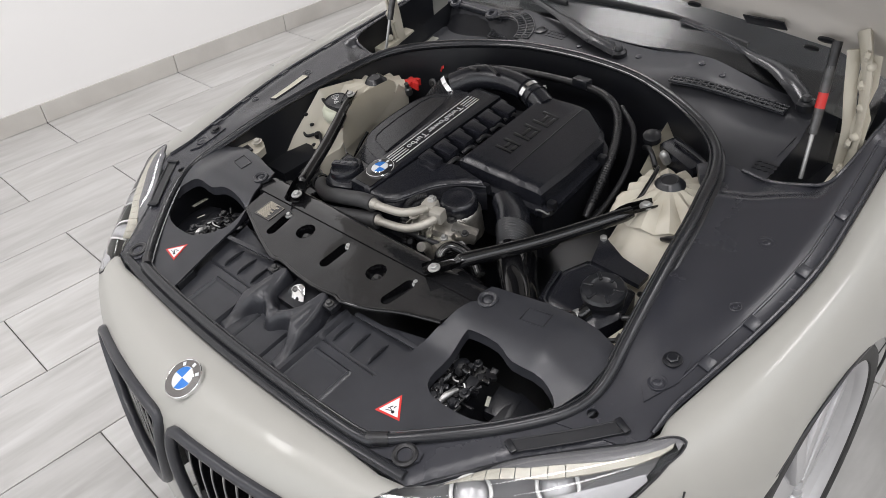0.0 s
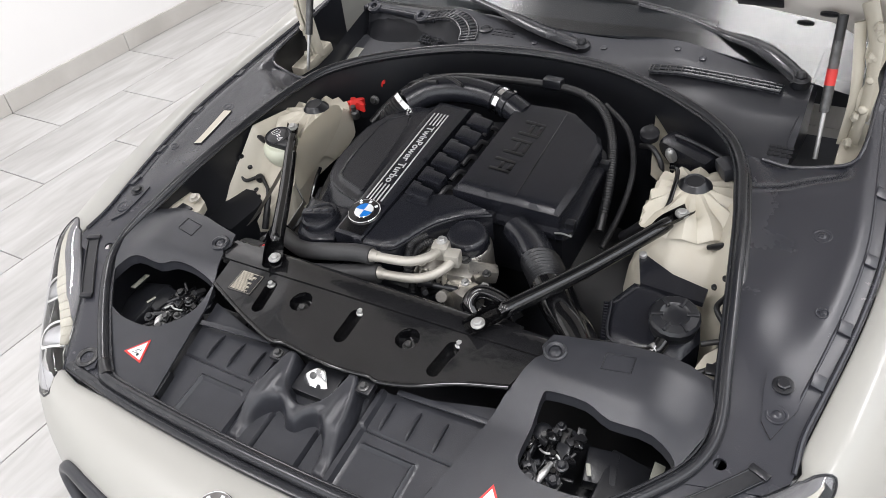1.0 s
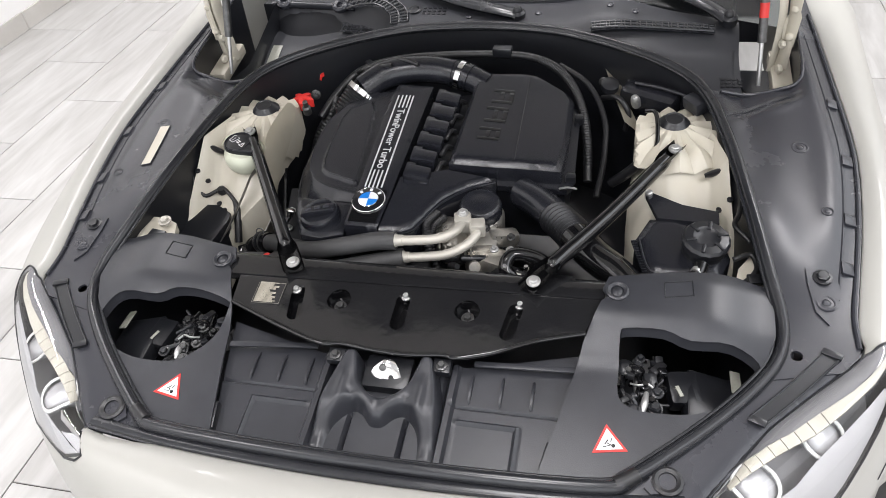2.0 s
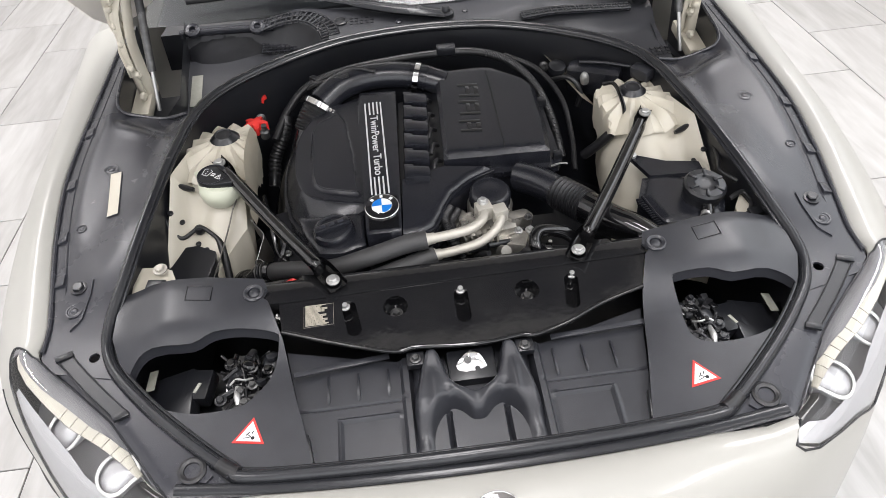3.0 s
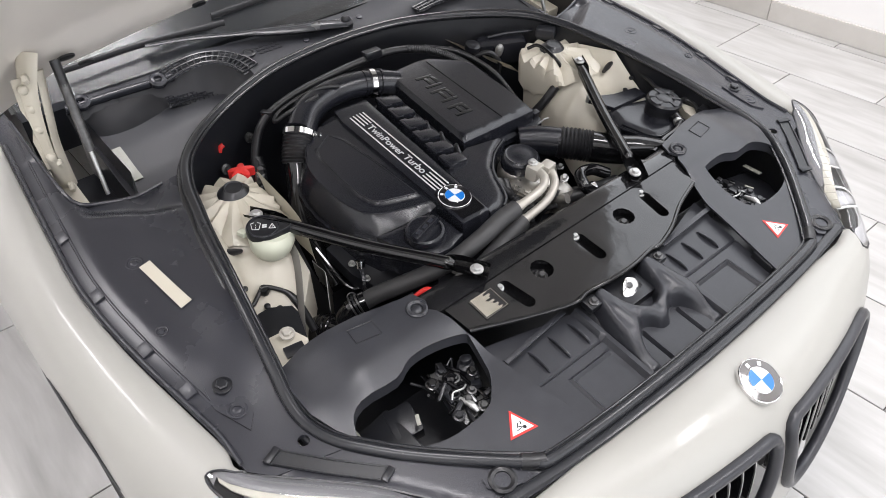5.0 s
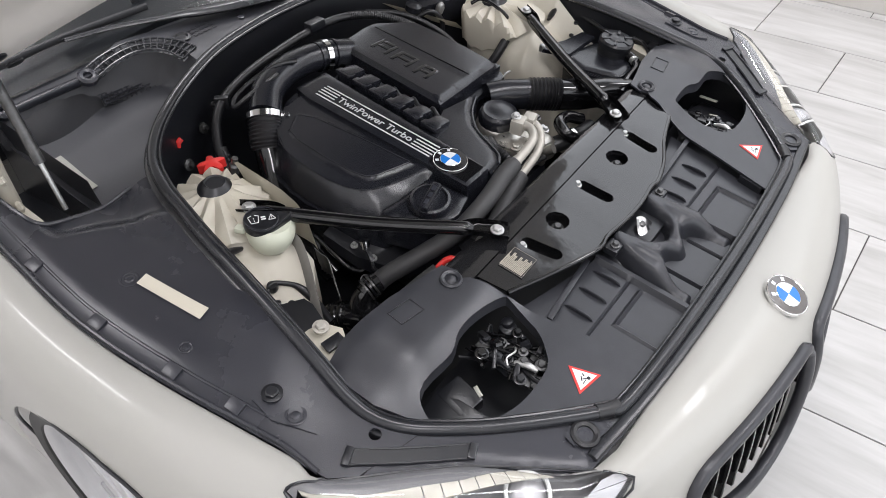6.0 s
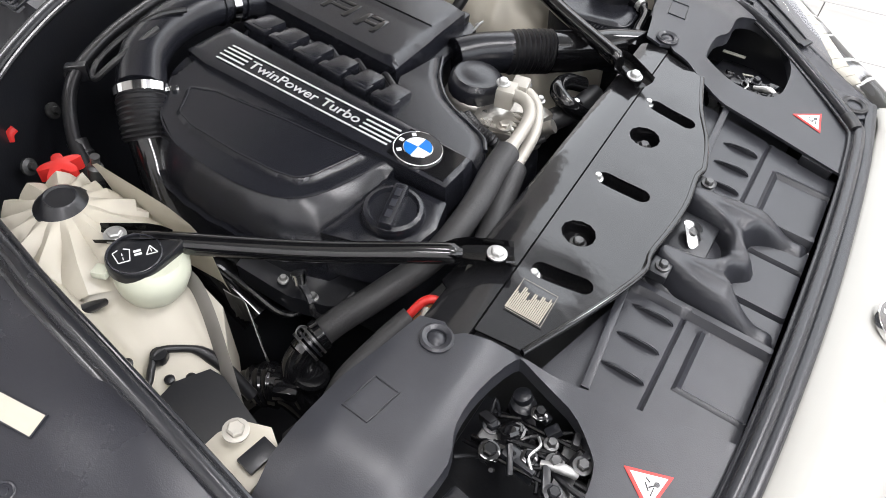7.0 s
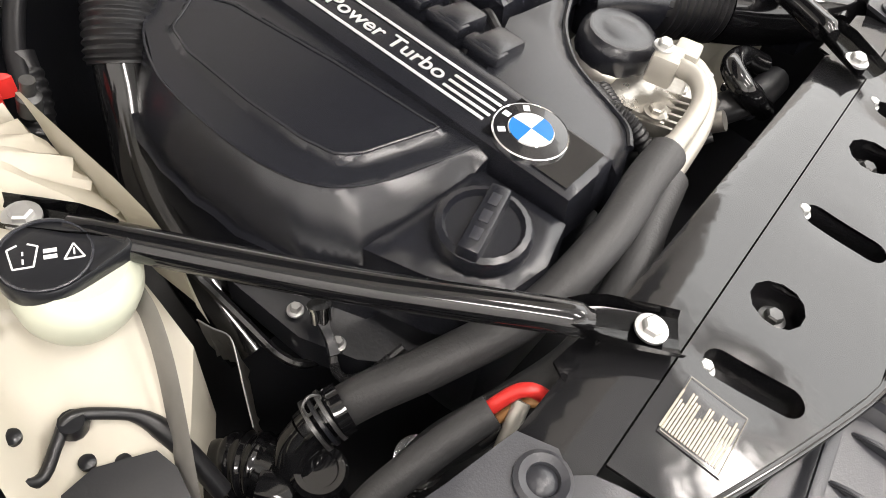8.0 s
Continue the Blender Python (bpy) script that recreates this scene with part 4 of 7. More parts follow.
front = part("front_trim", sheet(front_loop, lambda x, y: Vector((x, y, front_z(x, y))), 0.011, 0.006), M_TRIM, car, "black plastic trim behind the painted nose", sharp=45)
part("nose_lip", tube([(x, y + 0.006, top_of(y) + 0.004) for x, y in ((-0.47, -0.035), (-0.32, -0.052), (-0.16, -0.060), (0, -0.063), (0.16, -0.060), (0.32, -0.052), (0.47, -0.035))], 0.008, 10, 4, flat=(1.2, 0.75), up=(0, 0, 1)), M_SEAL, car)
for s in (-1, 1):
    part("rubber_stop", lathe([(0.022, -0.002), (0.022, 0.004), (0.018, 0.006), (0.013, 0.004), (0.012, -0.001), (0.006, 0.001)], 24, facing((s * 0.446, -0.004, top_of(0.0) + 0.004), UPWARD)), M_RUBBER, car, "round rubber bonnet stop")
    tab = [(0.414, -0.016), (0.424, -0.026), (0.458, -0.018), (0.472, 0.000), (0.468, 0.016), (0.450, 0.020), (0.425, 0.006)]
    part("stop_seat", sheet([(s * x, y) for x, y in tab], lambda x, y: Vector((x, y, top_of(y) + 0.006)), 0.01, 0.006), M_TRIM, car)
    rail = [(0.676, 0.236), (0.700, 0.226), (0.583, 0.103), (0.562, 0.113)]
    part("guide_channel", sheet([(s * x, y) for x, y in rail], lambda x, y: Vector((x, y, top_of(y) + 0.0055)), 0.02, 0.002), M_DARK, car)
    for o in (0.0, 0.022):
        part("guide_rail", tube([(s * (0.676 + o), 0.236 - 0.4 * o, top_of(0.232) + 0.0055), (s * (0.62 + o), 0.172 - 0.4 * o, top_of(0.17) + 0.0062), (s * (0.562 + o), 0.113 - 0.4 * o, top_of(0.108) + 0.0055)], 0.0016, 8, 3), M_DARK, car)
    part("guide_end", block((0.030, 0.012, 0.006), pose(s * 0.688, 0.234, top_of(0.234) + 0.0065, SLOPE, 0, s * -24), 0.002), M_DARK, car)
    part("guide_foot", block((0.026, 0.012, 0.006), pose(s * 0.572, 0.106, top_of(0.106) + 0.0065, SLOPE, 0, s * -24), 0.002), M_DARK, car)


# ---- headlight covers in the bay corners ----
def cover_z(x, y):
    d = ease(0.165, 0.262, y)
    z = top_of(y) + 0.002 + 0.032 * d * (1 - 0.62 * ease(0.50, 0.605, abs(x)))
    z -= 0.010 * ease(0.325, 0.372, y)
    return z - 0.012 * ease(0.325, 0.312, abs(x)) * ease(0.2, 0.26, y)


COVER_R = [(0.262, -0.022), (0.30, -0.022), (0.352, -0.017), (0.380, -0.006), (0.440, 0.046), (0.509, 0.111), (0.555, 0.160), (0.590, 0.208), (0.607, 0.252), (0.608, 0.30), (0.600, 0.352), (0.555, 0.362), (0.45, 0.352), (0.40, 0.338), (0.345, 0.326), (0.336, 0.30), (0.345, 0.285), (0.335, 0.275), (0.312, 0.208), (0.292, 0.107)]
HOLE_R = [(0.379, 0.232), (0.436, 0.234), (0.478, 0.222), (0.541, 0.224), (0.580, 0.204), (0.578, 0.171), (0.550, 0.139), (0.485, 0.109), (0.424, 0.103), (0.390, 0.108), (0.371, 0.128), (0.370, 0.18), (0.369, 0.222)]
HOLE_L = [(-0.318, 0.205), (-0.325, 0.219), (-0.381, 0.231), (-0.429, 0.231), (-0.467, 0.218), (-0.534, 0.220), (-0.562, 0.203), (-0.571, 0.163), (-0.541, 0.130), (-0.493, 0.106), (-0.446, 0.095), (-0.384, 0.098), (-0.357, 0.115), (-0.330, 0.150)]


def warning_sign(m, parent, size=0.045):
    tri = lambda r, z: [Vector((r * math.cos(radians(90 + 120 * k)), r * math.sin(radians(90 + 120 * k)), z)) for k in range(3)]
    sign = bmesh.new()
    for r, z, mat in ((size * 0.64, 0.0006, 0), (size * 0.49, 0.0010, 1)):
        loop = tri(r, z)
        f = sign.faces.new([sign.verts.new(p) for p in loop])
        f.material_index = mat
    base = [sign.verts.new(p) for p in tri(size * 0.64, -0.0004)]
    sign.faces.new(base)
    ob = part("warning_sign", sign, [M_RED, M_WHITE], parent, "red and white triangular warning sticker")
    ob.matrix_basis = m
    mark = bmesh.new()
    block((0.009, 0.0015, 0.0005), pose(-0.003, 0.001, 0.0013, 0, 0, 50), 0, mark)
    block((0.011, 0.0015, 0.0005), pose(0.002, -0.004, 0.0013, 0, 0, -35), 0, mark)
    block((0.006, 0.0015, 0.0005), pose(0.004, 0.0035, 0.0013, 0, 0, 75), 0, mark)
    block((0.010, 0.0012, 0.0005), pose(-0.004, -0.006, 0.0013, 0, 0, 10), 0, mark)
    lathe([(0.003, 0.001), (0.003, 0.0016)], 12, pose(0.006, -0.006, 0), mark)
    part("sign_mark", mark, M_BLACKENAMEL, ob)
    return ob


for s in (-1, 1):
    loop = COVER_R if s > 0 else mirror(COVER_R)
    hole = [(p[0], p[1]) for p in spline(HOLE_R if s > 0 else HOLE_L, 3, True)]
    cover = part("headlight_cover", sheet(loop, lambda x, y: Vector((x, y, cover_z(x, y))), 0.012, 0.0045, holes=[hole]), M_SHROUD, car, "matt black plastic cover with an access opening", sharp=45)
    # the turned-down collar of the opening
    collar = bmesh.new()
    up = [collar.verts.new((x, y, cover_z(x, y) - 0.002)) for x, y in hole]
    lo = [collar.verts.new((x, y, cover_z(x, y) - 0.022)) for x, y in hole]
    for j in range(len(hole)):
        collar.faces.new([up[j], up[(j + 1) % len(hole)], lo[(j + 1) % len(hole)], lo[j]])
    part("opening_collar", collar, M_SHROUD, cover)
    part("cover_pin", lathe([(0.019, 0), (0.019, 0.003), (0.016, 0.005), (0.011, 0.003), (0.010, 0.0), (0.007, 0.0025), (0.003, 0.004)], 24, facing((s * 0.360, 0.296, cover_z(0.36, 0.296)), UPWARD)), M_SHROUD, cover, "round push-in plastic fixing")
    part("moulded_frame", tube([(s * x, y, cover_z(x, y) + 0.0005) for x, y in split_long([(0.435, 0.322), (0.48, 0.330), (0.482, 0.300), (0.437, 0.292)], 0.02)], 0.0012, 6, 1, True), M_DARK, cover)
    warning_sign(facing((s * 0.362, 0.046, cover_z(0.36, 0.046) + 0.0006), UPWARD, 10 * s), car, 0.047)
    # what shows below: the back of the lamp with its adjusters
    well = new("lamp_mechanism")
    well.parent = car
    random.seed(11 if s > 0 else 12)
    pan = bmesh.new()
    block((0.31, 0.20, 0.012), pose(s * 0.455, 0.165, 0.60, SLOPE, 0, 0), 0.004, pan)
    part("lamp_box", pan, M_DARK, well)
    inner = 0.41 if s > 0 else 0.388
    motor = bmesh.new()
    block((0.10, 0.13, 0.03), pose(s * 0.525, 0.172, 0.640, SLOPE - 4, s * 16, 0), 0.006, motor)
    block((0.05, 0.06, 0.03), pose(s * 0.475, 0.20, 0.655, SLOPE, s * 5, s * 12), 0.006, motor)
    part("lamp_housing", motor, M_DARK, well)
    part("housing_label", block((0.017, 0.042, 0.002), pose(s * 0.556, 0.215, 0.672, SLOPE - 4, s * 16, s * 4), 0.0005), M_PAPER, well, "pale printed sticker")
    part("label_strip", block((0.007, 0.020, 0.002), pose(s * 0.466, 0.170, 0.690, SLOPE, s * 12, s * 28), 0.001), M_PAPER, well, "pale printed sticker")
    part("bracket", block((0.028, 0.12, 0.008), pose(s * inner, 0.165, 0.685, SLOPE, 0, s * 4), 0.003), M_DARKMETAL, well)
    part("bracket", block((0.07, 0.022, 0.007), pose(s * (inner - 0.005), 0.125, 0.69, SLOPE, 0, s * -8), 0.002), M_DARKMETAL, well)
    for k in range(9):
        x, y = inner + random.uniform(-0.05, 0.03), 0.112 + 0.013 * k
        screw("adjuster_bolt", (s * x, y, 0.695 + 0.01 * random.random()), well, random.uniform(0.005, 0.008), random.choice([M_GLOSS, M_DARKMETAL, M_DARK, M_DARK]))
    for k in range(12):
        x, y = inner + random.uniform(-0.05, 0.03), random.uniform(0.11, 0.22)
        pts = [(s * (x + random.uniform(-0.02, 0.02)), y + random.uniform(-0.03, 0.03), 0.675 + random.uniform(0, 0.03)) for _ in range(4)]
        part("cable", tube(pts, random.uniform(0.002, 0.004), 8, 4), random.choice([M_RUBBER, M_DARK, M_GLOSS]), well)
    for k in range(14):
        x, y = inner + random.uniform(-0.05, 0.03), 0.112 + 0.0085 * k
        part("lever", block((random.uniform(0.012, 0.035), random.uniform(0.006, 0.014), 0.01), pose(s * x, y, 0.69 + 0.012 * random.random(), SLOPE, random.uniform(-20, 20), random.uniform(0, 180)), 0.002), random.choice([M_GLOSS, M_GLOSS, M_DARK, M_DARK, M_DARK, M_RUBBER]), well)
    part("adjuster_pin", tube([(s * (inner + 0.005), 0.15, 0.70), (s * (inner + 0.002), 0.125, 0.705), (s * inner, 0.112, 0.70)], [(0, 0.004), (0.5, 0.006), (1, 0.004)], 10, 4), M_STEEL, well, "bright steel adjuster")
    for k in range(3):
        x = inner - 0.035 + 0.026 * k
        part("frame_rail", tube([(s * x, 0.215 + 0.01 * k, 0.690), (s * (x + 0.004), 0.17, 0.696), (s * (x + 0.001), 0.125, 0.692)], [(0, 0.0045), (1, 0.006)], 8, 3, flat=(1.0, 0.5)), M_GLOSS, well)
    part("bulb_carrier", block((0.022, 0.045, 0.016), pose(s * (inner + 0.012), 0.170, 0.692, SLOPE, 8, s * 10), 0.005), M_DARK, well)
    post = part("adjuster_post", lathe([(0.010, -0.03), (0.010, 0.0), (0.0075, 0.001), (0.0075, 0.016), (0.0095, 0.018), (0.0095, 0.024), (0.005, 0.026)], 16, facing((s * (inner - 0.052), 0.196, 0.682), (0, 0.2, 1))), M_BEZEL, well, "pale grey adjuster post")
    part("post_cap", lathe([(0.0105, 0.0), (0.0105, 0.008), (0.007, 0.010)], 12, facing((s * (inner - 0.052), 0.200, 0.706), (0, 0.2, 1))), M_DARK, post)
    part("spring_wire", tube([(s * (inner - 0.02), 0.165, 0.702), (s * (inner - 0.008), 0.158, 0.708), (s * (inner + 0.008), 0.163, 0.706), (s * (inner + 0.018), 0.155, 0.702)], 0.0018, 6, 4), M_STEEL, well)
    part("adjuster_wheel", lathe([(0.012, -0.006), (0.014, 0.0), (0.012, 0.006), (0.005, 0.01)], 16, facing((s * (inner - 0.012), 0.195, 0.70), (0.3, 0.4, 1)), teeth=1, tooth=0.001), M_GLOSS, well)
    part("cap", lathe([(0.015, 0), (0.015, 0.012), (0.011, 0.016), (0.004, 0.017)], 20, facing((s * (inner - 0.05 if s < 0 else inner - 0.03), 0.20, 0.69), UPWARD)), M_DARK, well)

# ---- lacquered panel over the radiator ----
SLAM_FRONT = [(-0.312, 0.219), (-0.215, 0.181), (-0.125, 0.152), (-0.088, 0.155), (-0.03, 0.149), (0.03, 0.147), (0.088, 0.153), (0.112, 0.150), (0.17, 0.166), (0.236, 0.196), (0.314, 0.220)]
SLAM = SLAM_FRONT + [(0.338, 0.2840), (-0.318, 0.2730)]


def slam_z(x, y):
    z = top_of(y) + 0.024
    for cx in (-0.2, 0.0, 0.2):
        z -= 0.002 * math.exp(-((x - cx) / 0.022) ** 2 - ((y - 0.235) / 0.03) ** 2)
    return z


def long_slot(cx, y0, y1, w, lean=0.0):
    loop = []
    for k in range(9):
        a = radians(180 + 22.5 * k)
        loop.append((cx + lean * 0.5 + w * math.cos(a), y0 + w * math.sin(a)))
    for k in range(9):
        a = radians(22.5 * k)
        loop.append((cx - lean * 0.5 + w * math.cos(a), y1 + w * math.sin(a)))
    return loop


def hex_hole(cx, cy, r):
    return [(cx + r * 1.05 * math.cos(a), cy + r * math.sin(a) * (1.15 if math.sin(a) > 0 else 0.95)) for a in (radians(30 * k + 15) for k in range(12))]


slots = [long_slot(x, 0.200, 0.250, 0.0125, 0.008 if x < 0 else -0.008 if x > 0 else 0) for x in (-0.192, 0.0, 0.192)]
holes = slots + [hex_hole(x, 0.237, 0.021) for x in (-0.115, 0.115)]
slam = part("radiator_panel", sheet(SLAM, lambda x, y: Vector((x, y, slam_z(x, y))), 0.010, 0.003, holes=holes), M_PANEL, car, "gloss black lacquered panel with slots over the radiator", sharp=40)
part("panel_lip", tube([(x, y - 0.002, slam_z(x, y) - 0.003) for x, y in SLAM_FRONT], 0.0045, 10, 4), M_GLOSS, slam, "rolled front edge")
STRIP = [(-0.340, 0.2739), (0.340, 0.2852), (0.345, 0.332), (0.20, 0.330), (0.0, 0.330), (-0.20, 0.331), (-0.346, 0.329)]
strip = part("cross_member", sheet(STRIP, lambda x, y: Vector((x, y, top_of(y) + 0.027 - 0.004 * ease(0.295, 0.32, y) - 0.007 * ease(0.319, 0.334, y))), 0.010, 0.016), M_PANEL, car, "black steel cross member behind the panel", sharp=40)
for h in slots + holes[3:]:
    well = bmesh.new()
    up = [well.verts.new((x, y, slam_z(x, y) - 0.001)) for x, y in h]
    lo = [well.verts.new((x, y, slam_z(x, y) - 0.022)) for x, y in h]
    for j in range(len(h)):
        well.faces.new([up[j], up[(j + 1) % len(h)], lo[(j + 1) % len(h)], lo[j]])
    well.faces.new(lo)
    part("slot_well", well, M_GLOSS, slam)
for x, y in ((-0.203, 0.266), (0.001, 0.271), (0.201, 0.274)):
    screw("panel_bolt", (x, y - 0.008, slam_z(x, y) - 0.010), slam, 0.0056, M_STEEL, label="zinc hexagon bolt")
for x in (-0.115, 0.115):
    screw("panel_bolt", (x, 0.238, slam_z(x, 0.238) - 0.018), slam, 0.0075, M_DARKMETAL)
for x in (-0.262, 0.262):
    part("strip_tab", sheet([(x - 0.03, 0.318), (x + 0.03, 0.318), (x + 0.022, 0.336), (x - 0.015, 0.340)], lambda a, b: Vector((a, b, top_of(b) + 0.022 - 0.25 * (b - 0.318))), 0.01, 0.003), M_GLOSS, strip)
label = part("type_plate", sheet([(-0.275, 0.213), (-0.221, 0.215), (-0.221, 0.262), (-0.275, 0.260)], lambda x, y: Vector((x, y, slam_z(x, y) + 0.0012)), 0.01, 0.0008), M_BLACKENAMEL, car, "black type plate with pale unreadable print")
part("plate_border", tube([(x, y, slam_z(x, y) + 0.0022) for x, y in ((-0.2735, 0.2145), (-0.2225, 0.2165), (-0.2225, 0.2605), (-0.2735, 0.2585))], 0.0003, 6, 1, True), M_PLATE, label)
random.seed(3)
for k in range(19):
    y = 0.2185 + 0.0023 * k
    w = (0.040, 0.034, 0.038, 0.030, 0.036, 0.024, 0.033, 0.038, 0.028, 0.036)[k // 2]
    x = -0.271
    while x < -0.271 + w - 0.003:
        run = min(random.uniform(0.010, 0.030), -0.271 + w - x)
        part("print_bar", block((run, 0.0016, 0.0004), pose(x + run / 2, y, slam_z(-0.25, y) + 0.0018, SLOPE, 0, 0), 0), M_PLATE, label)
        x += run + 0.0007
part("under_strip", block((0.16, 0.010, 0.004), pose(-0.215, 0.155, top_of(0.155) - 0.004, SLOPE, 0, 6), 0.001), M_SHROUD, car)
part("under_strip", block((0.17, 0.010, 0.004), pose(0.225, 0.163, top_of(0.16) - 0.004, SLOPE, 0, 3), 0.001), M_SHROUD, car)

# ---- grille air duct panel in front ----
def duct_z(x, y):
    a = abs(x)
    z = top_of(y) - 0.018
    z += 0.010 * (1 - ease(0.0045, 0.0095, abs(a - 0.110)))               # the two side ribs
    if a > 0.112:
        z -= 0.004 * (1 - ease(0.0006, 0.0030, abs(y - 0.087)))           # seam
        if y < 0.086:
            f = max(a - 0.222, y - 0.062)
            z += 0.004 * (1 - ease(0.001, 0.005, abs(f))) * ease(0.122, 0.128, a)
            z -= 0.0015 * ease(0.0, -0.005, f) * ease(0.116, 0.124, a)
    else:                                                                 # saddle for the latch
        z -= 0.010 * (1 - ease(0.001, 0.004, abs(a - 0.046))) * ease(0.060, 0.052, y)
        z -= 0.008 * ease(0.090, 0.098, a) * ease(0.104, 0.100, a)
    return z


DUCT = [(-0.268, -0.020), (0.268, -0.020), (0.300, 0.150), (0.31, 0.205), (0.15, 0.165), (0.085, 0.152), (0.045, 0.155), (0.035, 0.118), (-0.035, 0.118), (-0.045, 0.155), (-0.085, 0.152), (-0.15, 0.165), (-0.31, 0.205), (-0.300, 0.150)]
DUCT_LINES = []
for k in (-1, 1):
    DUCT_LINES += [[(k * 0.1145, -0.015), (k * 0.1145, 0.145)], [(k * 0.121, 0.087), (k * 0.284, 0.087)], [(k * 0.121, 0.0835), (k * 0.283, 0.0835)], [(k * 0.121, 0.0905), (k * 0.285, 0.0905)], [(k * 0.1055, -0.015), (k * 0.1055, 0.145)]]
    for o in (-0.005, 0.0, 0.005):
        DUCT_LINES.append([(k * 0.124, 0.062 + o), (k * (0.222 + o), 0.062 + o), (k * (0.222 + o), -0.012)])
    DUCT_LINES += [[(k * 0.046, -0.012), (k * 0.046, 0.052)], [(k * 0.004, 0.051), (k * 0.100, 0.051)], [(k * 0.004, 0.0615), (k * 0.100, 0.0615)]]
duct = part("air_duct_panel", sheet(DUCT, lambda x, y: Vector((x, y, duct_z(x, y))), 0.0052, 0.004, lines=DUCT_LINES), M_SHROUD, car, "ribbed matt black plastic duct panel behind the nose", sharp=40)
for s in (-1, 1):
    for cx in (0.140, 0.190, 0.240):
        bm = bmesh.new()
        sides = [[bm.verts.new((s * cx + o, y, top_of(y) - 0.0185 + 0.8 * h)) for y, h in ((0.094, 0.0), (0.096, 0.006), (0.102, 0.0105), (0.112, 0.012), (0.128, 0.0105), (0.140, 0.007), (0.148, 0.002), (0.148, 0.0))] for o in (-0.0022, 0.0022)]
        bm.faces.new(sides[0])
        bm.faces.new(list(reversed(sides[1])))
        for j in range(8):
            bm.faces.new([sides[0][j], sides[1][j], sides[1][(j + 1) % 8], sides[0][(j + 1) % 8]])
        bmesh.ops.bevel(bm, geom=[e for e in bm.edges if abs(e.verts[0].co.x - e.verts[1].co.x) < 1e-6], offset=0.0012, segments=2, affect="EDGES")
        part("duct_fin", bm, M_SHROUD, duct)
horn = [(0.0, 0.034), (0.012, 0.037), (0.026, 0.052), (0.042, 0.058), (0.058, 0.046), (0.068, 0.030), (0.073, 0.010), (0.076, -0.014), (0.103, -0.014), (0.104, 0.02), (0.103, 0.06), (0.098, 0.09), (0.090, 0.12), (0.078, 0.152), (0.052, 0.153), (0.043, 0.128), (0.036, 0.104), (0.022, 0.086), (0.0, 0.080)]
saddle_loop = [(p[0], p[1]) for p in spline([(x, y, 0) for x, y in horn + [(-x, y) for x, y in reversed(horn[1:-1])]], 3, True)]


def saddle_z(x, y):
    e = away((x, y), saddle_loop)
    high = 0.007 + 0.030 * ease(0.0, 0.060, y) + 0.005 * ease(0.09, 0.15, y) - 0.008 * math.exp(-(x / 0.018) ** 2)
    pit = 0.005 * math.exp(-((abs(x) - 0.046) / 0.006) ** 2 - ((y - 0.072) / 0.004) ** 2)
    fold = 0.004 * math.exp(-((abs(x) - 0.066) / 0.008) ** 2) * ease(0.03, 0.06, y) * ease(0.12, 0.09, y)
    return top_of(y) - 0.020 + high * math.sin(1.5708 * clamp01(e / 0.0125)) - pit + fold


part("latch_saddle", sheet(saddle_loop, lambda x, y: Vector((x, y, saddle_z(x, y))), 0.0038), M_SHROUD, duct, "moulded black saddle with two horns round the latch", sharp=70)
for s in (-1, 1):
    part("duct_clip", block((0.030, 0.026, 0.014), pose(s * 0.091, 0.137, top_of(0.137) + 0.008, SLOPE, 0, 0), 0.003), M_DARK, duct)
    screw("clip_screw", (s * 0.091, 0.134, top_of(0.134) + 0.0155), duct, 0.0062, M_DARKMETAL)
    part("duct_end", block((0.010, 0.05, 0.02), pose(s * 0.272, 0.015, top_of(0.015) - 0.012, SLOPE, 0, -s * 10), 0.003), M_DARK, duct)
plate_loop = [(p[0], p[1]) for p in spline([(-0.026, 0.119), (-0.015, 0.110), (0.004, 0.110), (0.027, 0.108), (0.025, 0.116), (0.014, 0.132), (0.004, 0.138), (-0.011, 0.131)], 3, True)]
eye = [(0.009 + 0.0045 * math.cos(a), 0.112 + 0.0035 * math.sin(a)) for a in (2 * math.pi * j / 12 for j in range(12))]
latch = part("bonnet_latch", sheet(plate_loop, lambda x, y: Vector((x, y, 0.724 + 0.60 * (y - 0.12) - 0.22 * abs(x + 0.004) + 0.003 * math.sin(160 * y) - 0.3 * max(0.0, 0.004 - away((x, y), plate_loop)))), 0.004, 0.003, holes=[eye]), M_CHROME, car, "bright bent steel bonnet latch")
part("latch_rivet", lathe([(0.006, -0.002), (0.006, 0.002), (0.003, 0.0035)], 18, facing((-0.006, 0.122, 0.7265), (0, -0.55, 1))), M_DARKMETAL, latch)
# dark block added under the latch to stand for the shade there
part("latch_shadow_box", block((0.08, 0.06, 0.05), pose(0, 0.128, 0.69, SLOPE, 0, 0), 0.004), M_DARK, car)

# ---- strut towers and inner wings ----
def inner_wing_z(y):
    return 0.778 - 0.02 * (y - 0.635) if y > 0.629 else max(0.590, 0.778 - 1.12 * (0.629 - y))


TOWER_INNER = [(0.43, 0.825), (0.390, 0.79), (0.378, 0.735), (0.370, 0.66), (0.372, 0.60), (0.388, 0.54), (0.42, 0.50)]


